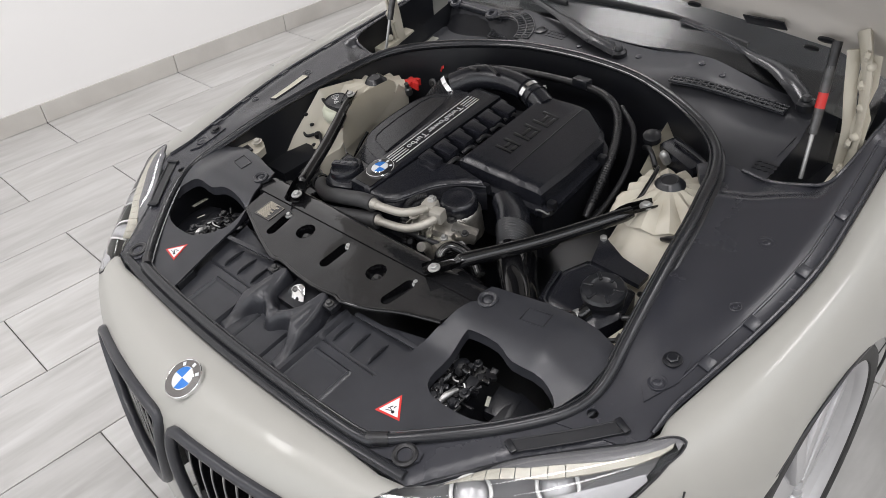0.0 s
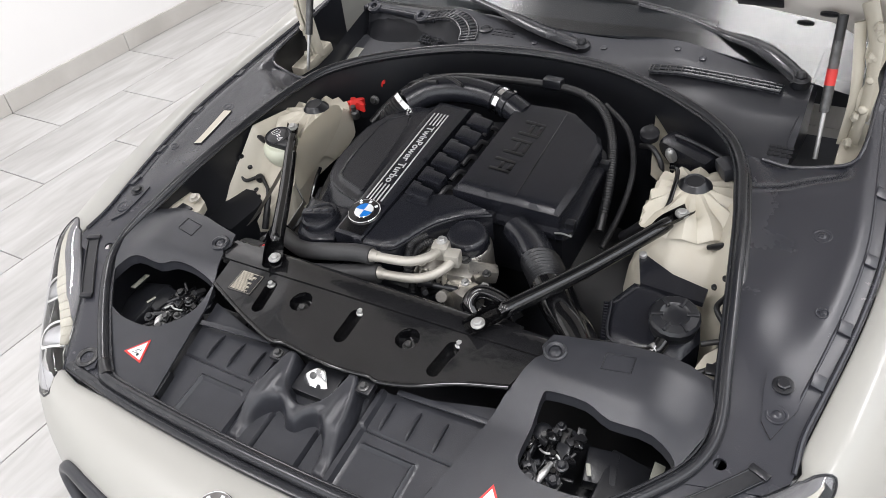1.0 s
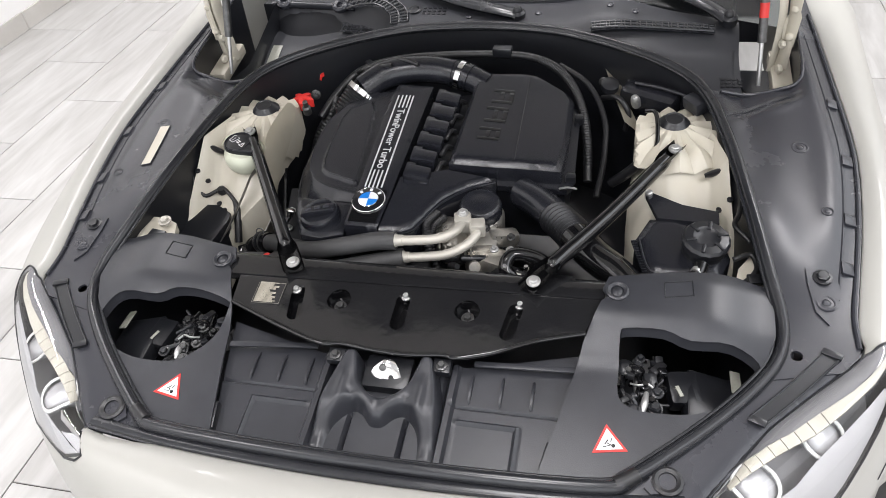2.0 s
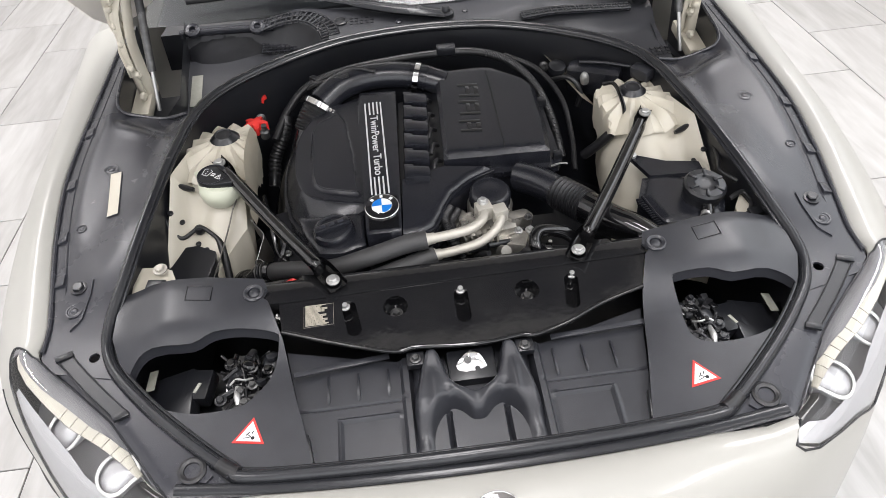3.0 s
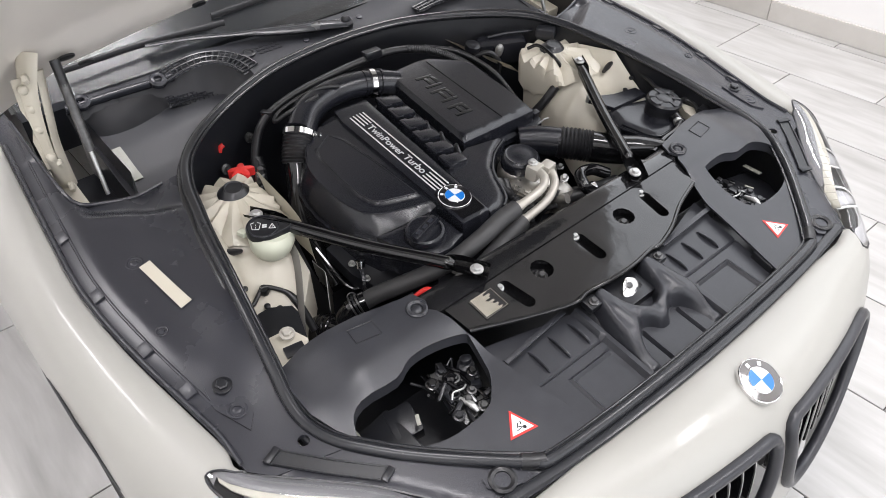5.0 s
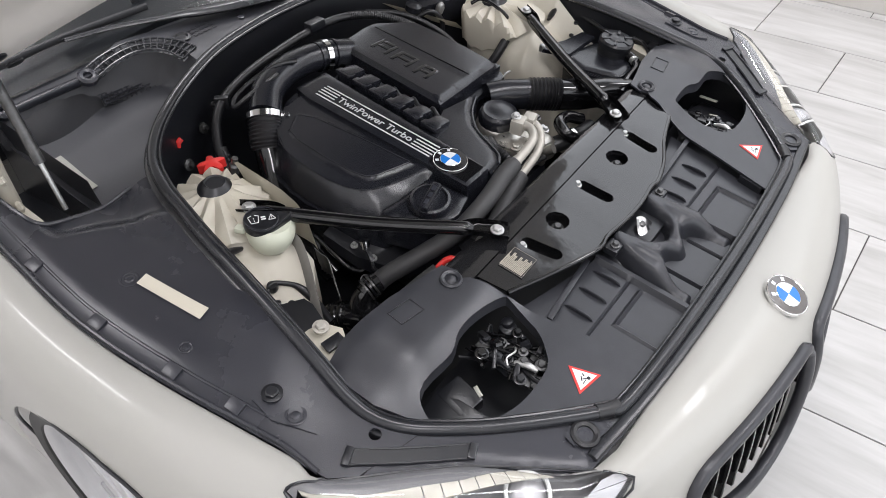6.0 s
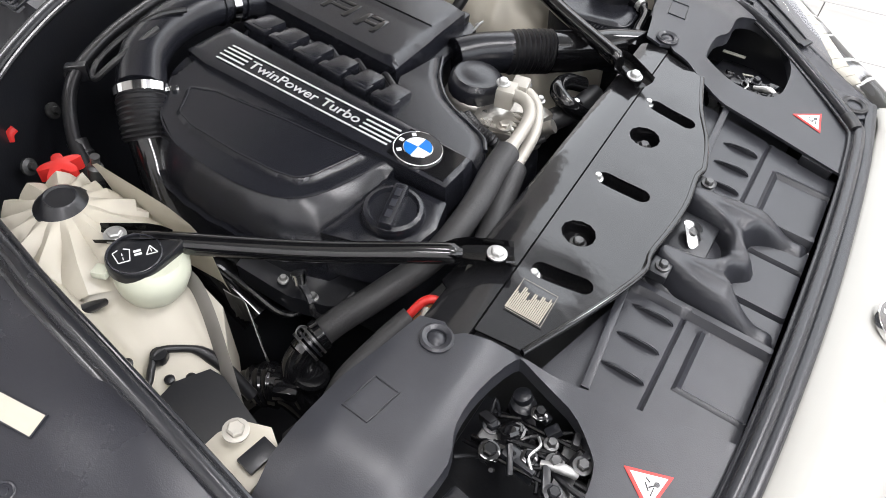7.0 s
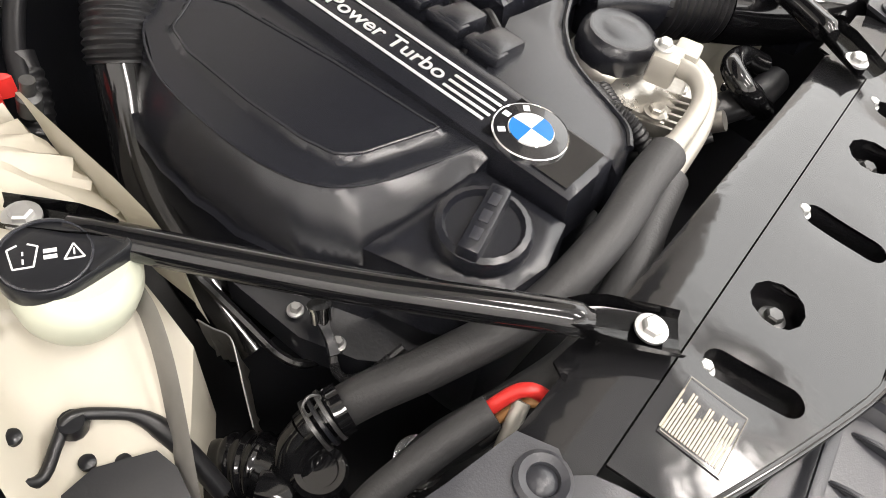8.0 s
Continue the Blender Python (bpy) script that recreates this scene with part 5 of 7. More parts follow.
def tower_z(x, y):
    a = abs(x)
    r, w = math.hypot(a - 0.452, y - 0.745), math.atan2(y - 0.745, a - 0.452)
    base = inner_wing_z(y) + 0.055 * ease(0.045, 0.008, seal_x(y) - a) * ease(0.44, 0.50, y) * ease(0.80, 0.72, y)
    dome = 0.812 - 0.24 * max(0.0, r - 0.035) - 0.75 * max(0.0, r - 0.10)
    flat = max(base, dome)
    if x > 0:
        flat -= 0.075 * max(0.0, 1 - away((x, y), TOWER_INNER, False) / 0.075) ** 2
    # a pressed hollow in the panel, with a raised edge
    h = math.hypot((a - 0.548) / 0.030, (y - 0.596) / 0.034)
    flat -= 0.004 * ease(1.0, 0.85, h)
    return flat - 0.004 * math.exp(-((flat - base) / 0.004) ** 2)


TOWER = [(0.402, 0.735), (0.410, 0.78), (0.43, 0.825), (0.478, 0.838), (0.516, 0.765), (0.544, 0.65), (0.566, 0.54), (0.588, 0.46), (0.50, 0.465), (0.482, 0.500), (0.467, 0.521), (0.449, 0.534), (0.430, 0.551), (0.411, 0.569), (0.410, 0.60), (0.412, 0.64), (0.408, 0.68)]
TOWER_R = [(0.378, 0.735), (0.390, 0.79), (0.43, 0.825), (0.478, 0.838), (0.516, 0.765), (0.544, 0.65), (0.566, 0.54), (0.588, 0.46), (0.50, 0.465), (0.46, 0.472), (0.42, 0.500), (0.388, 0.54), (0.372, 0.60), (0.370, 0.66)]
TOWER_L = mirror(TOWER)
for s in (-1, 1):
    tower = part("strut_tower", sheet(TOWER_R if s > 0 else TOWER_L, lambda x, y: Vector((x, y, tower_z(x, y))), 0.0065, 0.10), M_CREAM, car, "cream painted ribbed strut tower and inner wing", sharp=50)
    # pleated dome over the strut, folds running out from its cap
    dome = bmesh.new()
    rows = []
    for r in (0.022, 0.030, 0.040, 0.052, 0.066, 0.080, 0.094, 0.106, 0.116, 0.124):
        row = []
        for j in range(112):
            w = 2 * math.pi * j / 112
            fold = abs(((j / 8.0 + 0.25) % 1.0) * 2 - 1)
            z = 0.829 - 0.16 * max(0.0, r - 0.035) - 0.75 * max(0.0, r - 0.098) - 0.013 * (1 - fold ** 0.8) * ease(0.028, 0.060, r) * ease(0.150, 0.105, r)
            q = min(r, 0.085 if math.sin(w) > 0.3 else 9.0, (0.450 - (0.394 if s < 0 else 0.376)) / max(0.05, -math.cos(w)))
            row.append(dome.verts.new((s * (0.450 + q * math.cos(w)), 0.750 + q * math.sin(w), z - 1.2 * max(0.0, r - q))))
        rows.append(row)
    for A, B in zip(rows, rows[1:]):
        for j in range(112):
            dome.faces.new([A[j], A[(j + 1) % 112], B[(j + 1) % 112], B[j]])
    part("tower_dome", dome, M_CREAM, tower, "pleated cream dome", sharp=26)
    top = facing((s * 0.450, 0.750, 0.826), UPWARD)
    part("tower_cap", lathe([(0.033, -0.006), (0.033, 0.002), (0.030, 0.004), (0.021, 0.016), (0.018, 0.018), (0.016, 0.0155), (0.008, 0.0150), (0.0005, 0.0155)], 28, top), M_DARK, tower, "black plastic cap")
    for x, y in ((0.540, 0.581), (0.556, 0.579), (0.515, 0.559), (0.498, 0.544)):
        part("plug", lathe([(0.006, 0), (0.006, 0.004), (0.003, 0.006)], 14, facing((s * x, y, tower_z(x, y)), UPWARD)), M_DARK, tower)
    part("rubber_grommet", tube([(s * 0.568, 0.650, 0.80), (s * 0.545, 0.638, 0.797), (s * 0.525, 0.632, 0.792), (s * 0.510, 0.630, 0.787)], [(0, 0.012), (0.7, 0.011), (1, 0.007)], 10, 4, flat=(1.2, 0.6)), M_RUBBER, tower)

# driver's-hand side: washer tank, strap, shield
tank = part("washer_tank", lathe([(0.024, -0.055), (0.034, -0.046), (0.040, -0.034), (0.043, -0.020), (0.042, -0.006), (0.036, 0.002), (0.033, 0.006)], 32, facing((-0.449, 0.613, 0.810), (0.14, -0.20, 1)) @ Matrix.Diagonal((1.05, 0.98, 0.95, 1.0))), M_TANK, car, "milky washer fluid filler neck")
cap_loop = [(p[0], p[1]) for p in spline([(0.032 * math.cos(radians(a)), 0.032 * math.sin(radians(a))) + (0,) for a in range(15, 270, 30)] + [(0.018, -0.034, 0), (0.037, -0.035, 0), (0.043, -0.030, 0), (0.040, -0.014, 0)], 4, True)]
bm = bmesh.new()
mid = Vector((0.004, -0.003))
rings = []
for share_out, h in ((0.0, 0.0105), (0.35, 0.0105), (0.68, 0.0102), (0.86, 0.0085), (0.95, 0.0105), (0.985, 0.0085), (1.0, 0.004), (0.99, -0.004)):
    rings.append([bm.verts.new((*(mid + (Vector(p) - mid) * max(share_out, 0.02)), h)) for p in cap_loop])
bm.faces.new(rings[0])
for A, B in zip(rings, rings[1:]):
    for j in range(len(A)):
        bm.faces.new([A[j], B[j], B[(j + 1) % len(A)], A[(j + 1) % len(A)]])
bm.faces.new(list(reversed(rings[-1])))
cap = part("filler_cap", bm, M_DARK, car, "black washer filler cap with white symbol", sharp=60)
cap.matrix_basis = facing((-0.462, 0.621, 0.816), (0.02, -0.14, 1), 0)
sym = bmesh.new()
strokes = [((-0.021, 0.008), (-0.018, -0.008)), ((-0.018, -0.008), (-0.006, -0.008)), ((-0.006, -0.008), (-0.003, 0.008)), ((-0.003, 0.008), (-0.009, 0.011)), ((-0.015, 0.011), (-0.021, 0.008)), ((-0.012, -0.005), (-0.012, -0.001)), ((-0.012, 0.002), (-0.012, 0.005)), ((0.000, 0.003), (0.008, 0.003)), ((0.000, -0.002), (0.008, -0.002)), ((0.012, -0.006), (0.024, -0.006)), ((0.024, -0.006), (0.018, 0.006)), ((0.018, 0.006), (0.012, -0.006)), ((0.018, -0.003), (0.018, 0.002))]
for a, b in strokes:
    d = Vector(b) - Vector(a)
    block((d.length, 0.0030 if a[0] == 0.0 else 0.0011, 0.0006), pose(-0.001, 0.0, 0, 0, 0, -39) @ Matrix.Translation(((a[0] + b[0]) / 2, (a[1] + b[1]) / 2, 0.0108)) @ pose(0, 0, 0, 0, 0, math.degrees(math.atan2(d.y, d.x))), 0, sym)
part("cap_symbol", sym, M_WHITE, cap, "white windscreen and spray symbol")
part("cap_ring", tube([(0.0285 * math.cos(a), 0.0285 * math.sin(a), 0.0102) for a in (2 * math.pi * j / 24 for j in range(24))], 0.0010, 6, 1, True), M_TRIM, cap)
part("cap_tab", block((0.016, 0.018, 0.010), pose(-0.494, 0.640, 0.816, 0, 0, 20), 0.003), M_TANK, tank)

flange = bmesh.new()
rows = []
for x, y, zt, zb in ((-0.389, 0.766, 0.840, 0.826), (-0.391, 0.750, 0.850, 0.80), (-0.394, 0.71, 0.848, 0.77), (-0.396, 0.67, 0.845, 0.75), (-0.396, 0.633, 0.838, 0.735), (-0.394, 0.606, 0.822, 0.73), (-0.393, 0.588, 0.803, 0.726), (-0.395, 0.580, 0.775, 0.722), (-0.397, 0.573, 0.748, 0.720)):
    rows.append([flange.verts.new((x + 0.006 * k / 3, y, zt + (zb - zt) * k / 3)) for k in range(4)])
for A, B in zip(rows, rows[1:]):
    for k in range(3):
        flange.faces.new([A[k], A[k + 1], B[k + 1], B[k]])
bmesh.ops.solidify(flange, geom=flange.faces[:], thickness=0.004)
part("flange_plate", flange, M_CREAM, car, "upright cream painted steel flange", sharp=50)
foil = bmesh.new()
edge = [(-0.400, 0.573, 0.735), (-0.391, 0.572, 0.716), (-0.381, 0.567, 0.698), (-0.388, 0.553, 0.682), (-0.398, 0.537, 0.664), (-0.408, 0.520, 0.646)]
rows = [[foil.verts.new(Vector(p) + Vector((0.003 * k, 0.002 * k, -0.020 * k)) + 0.0006 * (1 + k) * Vector((math.sin(9 * i + 5 * k), math.cos(7 * i * k + 2), math.sin(4 * i + 3 * k)))) for k in range(4)] for i, p in enumerate(spline(edge, 4))]
for A, B in zip(rows, rows[1:]):
    for k in range(3):
        foil.faces.new([A[k], A[k + 1], B[k + 1], B[k]])
bmesh.ops.solidify(foil, geom=foil.faces[:], thickness=0.0012)
shield = part("heat_shield", foil, M_FOIL, car, "crinkled grey metal heat shield")
part("shield_hem", tube(edge, 0.0007, 6, 4), M_STEEL, shield, "bright folded edge")
strap = [(-0.424, 0.600, 0.768), (-0.430, 0.578, 0.764), (-0.441, 0.556, 0.740), (-0.462, 0.526, 0.700), (-0.485, 0.495, 0.660), (-0.50, 0.47, 0.64)]
part("bracket_strap", tube(strap, 0.0115, 8, 4, flat=(1.0, 0.14), up=(1, 0, -0.49)), M_STRAP, car, "flat grey steel strap")
for at in ((-0.425, 0.582, 0.694), (-0.549, 0.411, 0.762)):
    screw("strap_bolt", at, car, 0.009, M_PIPE)
part("wing_bracket", sheet([(-0.600, 0.365), (-0.540, 0.365), (-0.522, 0.392), (-0.532, 0.420), (-0.556, 0.432), (-0.600, 0.436)], lambda x, y: Vector((x, y, 0.748 + 0.1 * (y - 0.4))), 0.01, 0.02), M_CREAM, car)
part("bracket_clip", block((0.035, 0.022, 0.006), pose(-0.555, 0.380, 0.752, SLOPE, 0, -10), 0.002), M_DARK, car)
part("black_box", sheet([(-0.583, 0.542), (-0.55, 0.551), (-0.515, 0.552), (-0.478, 0.533), (-0.476, 0.515), (-0.50, 0.44), (-0.59, 0.44)], lambda x, y: Vector((x, y, 0.700 + 0.28 * (y - 0.552))), 0.012, 0.09), M_DARK, car, "black plastic box below the wing")
part("wiring", tube([(-0.578, 0.59, 0.800), (-0.566, 0.568, 0.752), (-0.546, 0.558, 0.720), (-0.522, 0.570, 0.724), (-0.507, 0.576, 0.730), (-0.488, 0.566, 0.722), (-0.470, 0.552, 0.706), (-0.462, 0.528, 0.680), (-0.458, 0.50, 0.64)], [(0, 0.0045), (0.7, 0.0045), (0.8, 0.008), (1, 0.008)], 10, 5), M_RUBBER, car, "taped black wiring loom")
part("wiring_clip", lathe([(0.009, -0.006), (0.011, 0.0), (0.009, 0.008)], 12, facing((-0.508, 0.573, 0.724), UPWARD)), M_DARK, car)

# battery post cover
star = [(-0.394 + r * math.cos(a), 0.832 + 0.85 * r * math.sin(a)) for a, r in ((2 * math.pi * k / 40, 0.0215 + 0.008 * math.cos(5 * 2 * math.pi * k / 40 + 0.6)) for k in range(40))]
red = sheet(star, lambda x, y: Vector((x, y, 0.822 - 7.0 * ((x + 0.394) ** 2 + (y - 0.832) ** 2) + 0.1 * (y - 0.832) - 0.4 * max(0.0, 0.006 - away((x, y), star)))), 0.005, 0.018)
part("battery_terminal_cover", red, M_RED, car, "red plastic cover of the jump start terminal")
part("terminal_stud", lathe([(0.010, 0), (0.010, 0.018), (0.006, 0.022), (0.006, 0.036)], 16, facing((-0.372, 0.800, 0.795), (0.1, -0.3, 1))), M_DARKMETAL, car)
part("red_tag", tube([(-0.388, 0.942, 0.806), (-0.384, 0.942, 0.816), (-0.376, 0.940, 0.821)], 0.0055, 8, 3, flat=(1, 0.4)), M_RED, car)

# ---- strut braces ----
for s in (-1, 1):
    brace = new("strut_brace")
    brace.parent = car
    a, b = Vector((s * 0.452, 0.664, 0.820)), Vector((s * 0.220, 0.295, 0.777))
    d = (b - a).normalized()
    pts = [a + d * 0.03 + Vector((0, 0, 0.0)), a + d * 0.07 + Vector((0, 0, -0.003)), a.lerp(b, 0.5) + Vector((0, 0, -0.006)), b - d * 0.075 + Vector((0, 0, 0.002)), b - d * 0.045 + Vector((0, 0, 0.002))]
    part("brace_tube", tube(pts, [(0, 0.012), (0.15, 0.0145), (0.85, 0.0145), (1, 0.0095)], 16, 5, flat=(1.0, 0.9)), M_GLOSS, brace, "gloss black lacquered steel tube")
    for end, far, w in ((a, -1, 0.013), (b, 1, 0.0185)):
        # pressed ends with turned-up sides
        side = Vector((0, 0, 1)).cross(d).normalized()
        bm = bmesh.new()
        rows = []
        for k, (off, ww, up) in enumerate(((-0.064, 0.60, 0.006), (-0.052, 0.80, 0.009), (-0.036, 1.0, 0.009), (-0.010, 1.05, 0.007), (0.018, 1.05, 0.005))):
            c = end + d * (off * far)
            rows.append([bm.verts.new(c + side * (w * ww * q) + Vector((0, 0, h))) for q, h in ((-1, up + 0.004), (-0.86, 0.002), (-0.5, -0.001), (0, -0.0025), (0.5, -0.001), (0.86, 0.002), (1, up + 0.004))])
        for A, B in zip(rows, rows[1:]):
            for j in range(6):
                bm.faces.new([A[j], A[j + 1], B[j + 1], B[j]])
        bmesh.ops.solidify(bm, geom=bm.faces[:], thickness=0.003)
        part("brace_end", bm, M_GLOSS, brace)
    screw("brace_bolt", b + Vector((0, 0.004, 0.003)), brace, 0.0082, M_STEEL, label="large zinc flange bolt")
    screw("brace_bolt", a + Vector((0, -0.002, 0.004)), brace, 0.0085, M_STEEL)


# ---- engine cover ----
def crown(y):
    """Height of the cover's central band."""
    return 0.7275 + 0.155 * y


COVER_L = [(-0.150, 0.486), (-0.175, 0.489), (-0.244, 0.497), (-0.285, 0.510), (-0.310, 0.555), (-0.322, 0.61), (-0.324, 0.66), (-0.321, 0.70), (-0.313, 0.738), (-0.288, 0.778), (-0.244, 0.812), (-0.19, 0.842), (-0.150, 0.845)]
left_edge = COVER_L[1:-1]
CREST = [(-0.152, 0.497), (-0.205, 0.516), (-0.238, 0.530), (-0.266, 0.550), (-0.284, 0.577), (-0.293, 0.612), (-0.296, 0.65), (-0.294, 0.70), (-0.286, 0.742), (-0.258, 0.790), (-0.200, 0.825)]
STEP = [(-0.169, 0.530), (-0.192, 0.539), (-0.234, 0.557), (-0.249, 0.571), (-0.256, 0.60), (-0.259, 0.658), (-0.256, 0.735), (-0.246, 0.765), (-0.205, 0.784), (-0.190, 0.752), (-0.177, 0.643), (-0.169, 0.530)]
STEP2 = [(-0.213 + (x + 0.213) * 1.13, 0.655 + (y - 0.655) * 1.05) for x, y in STEP]
CREST_LOOP = CREST + [(-0.14, CREST[-1][1]), (-0.14, CREST[0][1])]


def lobe_z(x, y):
    z = crown(y) - 0.005 - 0.09 * (-0.150 - x)
    if inside((x, y), STEP):
        return z
    z -= 0.0055 * clamp01(away((x, y), STEP, False) / 0.0062)
    if inside((x, y), CREST_LOOP):
        return z
    a, b = away((x, y), CREST, False), away((x, y), left_edge, False)
    k = a / (a + b + 1e-9)
    return z - (0.016 + 0.024 * ease(-0.20, -0.29, x)) * (0.75 * k + 0.25 * k * k)


engine = new("engine_cover")
engine.parent = car
tagged(engine, "satin black plastic engine cover with a striped lettered band")
part("cover_lobe", sheet(COVER_L, lambda x, y: Vector((x, y, lobe_z(x, y))), 0.0052, 0.05, lines=[CREST, STEP, STEP2]), M_COVER, engine, sharp=36)
rim = STEP[:-1]
part("panel_edge", tube([(x, y, lobe_z(x, y) + 0.0002) for x, y in split_long(rim, 0.012)], 0.0014, 8, 2, True), M_COVER, engine, "crisp moulded edge")
part("crest_edge", tube([(x, y, lobe_z(x, y) - 0.0004) for x, y in CREST], 0.0013, 8, 5), M_COVER, engine)
lower = [(-0.16, 0.483), (-0.25, 0.491), (-0.291, 0.504), (-0.317, 0.552), (-0.329, 0.61), (-0.331, 0.66), (-0.328, 0.702), (-0.320, 0.742), (-0.294, 0.784), (-0.25, 0.819), (-0.16, 0.85)]
part("cover_skirt", sheet(lower, lambda x, y: Vector((x, y, lobe_z(*min(left_edge, key=lambda p: math.hypot(p[0] - x, p[1] - y))) - 0.012)), 0.02, 0.09), M_COVER, engine, sharp=50)
BAND = [(-0.156, 0.408), (-0.090, 0.406), (-0.0885, 0.42), (-0.070, 0.832), (-0.150, 0.838), (-0.158, 0.80), (-0.156, 0.44)]
part("cover_band", sheet(BAND, lambda x, y: Vector((x, y, crown(y) - 0.003 * ease(0.004, 0.0, away((x, y), BAND)))), 0.008, 0.05), M_COVER, engine, "smooth band carrying lettering", sharp=50)
SKIRT_R = [(-0.088, 0.400), (-0.048, 0.409), (-0.026, 0.424), (-0.012, 0.450), (0.0, 0.478), (0.020, 0.512), (0.060, 0.548), (0.110, 0.573), (0.060, 0.580), (0.012, 0.586), (-0.078, 0.548)]
skirt_front = SKIRT_R[:8]
part("cover_wing", sheet(SKIRT_R, lambda x, y: Vector((x, y, crown(y) - 0.006 - 0.10 * (x + 0.088) - 0.010 * ease(0.010, 0.0, away((x, y), skirt_front, False)) + 0.05 * max(0, x - 0.03))), 0.008, 0.06), M_COVER, engine, sharp=50)
part("wing_bead", tube([(x, y, crown(y) - 0.014 - 0.10 * (x + 0.088) + 0.05 * max(0, x - 0.03)) for x, y in skirt_front[1:]], 0.0035, 8, 4), M_COVER, engine)

# printed stripes and words, read from the side of the car
across = Matrix.Translation((0, 0, 0)) @ Matrix(((0, 1, 0, 0), (-1, 0, 0, 0), (0, 0, 1, 0), (0, 0, 0, 1)))
TILT_Y = math.degrees(math.atan(0.155))


def on_band(x, y, dz=0.0012):
    return Matrix.Translation((x, y, crown(y) + dz)) @ pose(0, 0, 0, TILT_Y, 0, 0)


for k in range(5):
    x = -0.141 + 0.0085 * k
    spans = ((0.795, 0.505),) if k in (0, 4) else ((0.795, 0.752), (0.556, 0.505))
    if k == 0:
        spans = ((0.795, 0.505),)
    for ya, yb in spans:
        part("stripe", block((0.0032, ya - yb, 0.0008), on_band(x + 0.006 * ((ya + yb) / 2 - 0.5), (ya + yb) / 2), 0.0002), M_SILVER, engine)


def words(text, height, m, mat, parent, name, depth=0.0004, width=None):
    cu = bpy.data.curves.new("words", "FONT")
    cu.body, cu.size, cu.extrude, cu.align_x, cu.align_y = text, height, depth, "CENTER", "CENTER"
    cu.offset = 0.0002
    tmp = bpy.data.objects.new("words", cu)
    scene.collection.objects.link(tmp)
    bpy.context.view_layer.update()
    me = bpy.data.meshes.new_from_object(tmp.evaluated_get(bpy.context.evaluated_depsgraph_get()))
    bpy.data.objects.remove(tmp)
    bpy.data.curves.remove(cu)
    xs = [v.co.x for v in me.vertices]
    k = width / (max(xs) - min(xs)) if width else 1.0
    for v in me.vertices:
        v.co.x *= k
    me.materials.append(mat)
    ob = new(name, me)
    ob.parent = parent
    ob.matrix_basis = m
    return ob


words("TwinPower Turbo", 0.0235, on_band(-0.1235, 0.654) @ pose(0, 0, 0, 0, 0, -90), M_SILVER, engine, "lettering", width=0.188)
badge("cover_badge", 0.0335, on_band(-0.1225, 0.470, 0.002), car, "round blue and white badge with black ring")
part("badge_recess", sheet([(-0.150, 0.415), (-0.094, 0.413), (-0.092, 0.50), (-0.150, 0.50)], lambda x, y: Vector((x, y, crown(y) + 0.0006)), 0.02, 0.0), M_GLOSS, engine)

# injector bosses between band and air box
for k in range(6):
    y = 0.562 + 0.0475 * k
    boss = bmesh.new()
    block((0.056, 0.038, 0.040), pose(-0.046 + 0.0035 * k, y, 0.797 + 0.150 * (y - 0.562), SLOPE, 10, 0), 0.007, boss, 0.86)
    block((0.020, 0.041, 0.012), pose(-0.062 + 0.0035 * k, y, 0.812 + 0.150 * (y - 0.562), SLOPE, 8, 0), 0.004, boss)
    part("injector_boss", boss, M_COVER, engine)
part("boss_base", sheet([(-0.085, 0.535), (0.012, 0.575), (0.03, 0.86), (-0.068, 0.835)], lambda x, y: Vector((x, y, 0.778 + 0.15 * (y - 0.55))), 0.03, 0.05), M_DARK, engine)
for k in range(5):
    y = 0.60 + 0.05 * k
    part("fuel_line", tube([(-0.012, y - 0.02, 0.79 + 0.15 * (y - 0.55)), (-0.004, y, 0.80 + 0.15 * (y - 0.55)), (0.006, y + 0.012, 0.79 + 0.15 * (y - 0.55))], 0.005, 8, 4), M_RUBBER, engine)

# oil filler
SEAT = [(-0.160, 0.404), (-0.163, 0.493), (-0.244, 0.499), (-0.290, 0.505), (-0.276, 0.455), (-0.248, 0.400), (-0.205, 0.392)]
oil = sheet(SEAT, lambda x, y: Vector((x, y, 0.773 + 0.12 * (y - 0.44) + 0.05 * (x + 0.2) - 0.004 * ease(0.006, 0, away((x, y), SEAT)))), 0.008, 0.07)
part("filler_seat", oil, M_COVER, engine)
FILL = facing((-0.219, 0.446, 0.771), (-0.08, -0.13, 1), 0)
cap = part("oil_filler_cap", lathe([(0.040, -0.004), (0.040, 0.010), (0.037, 0.016), (0.032, 0.018), (0.029, 0.013), (0.008, 0.012)], 48, FILL, teeth=1, tooth=0.0007), M_COVER, car, "round black oil filler cap with a grip bar")
grip = block((0.076, 0.020, 0.018), FILL @ pose(0, 0, 0.017, 0, 0, 46), 0.004, taper=0.9)
part("cap_grip", grip, M_COVER, cap)
for off in (-0.018, 0.0, 0.018):
    part("grip_mark", block((0.012, 0.008, 0.001), FILL @ pose(0, 0, 0.0263, 0, 0, 46) @ Matrix.Translation((off, 0, 0)), 0.0003), M_TRIM, cap)

# ---- air box ----
BOX = [(0.012, 0.594), (0.236, 0.606), (0.243, 0.69), (0.243, 0.82), (0.228, 0.846), (0.16, 0.893), (0.12, 0.898), (0.030, 0.885), (0.024, 0.86)]


def box_z(x, y):
    d = away((x, y), BOX)
    return 0.7235 + 0.163 * y - 0.085 * (x - 0.02) - 0.010 * clamp01(1 - d / 0.0095) + 0.0015 * ease(0.130, 0.134, x)


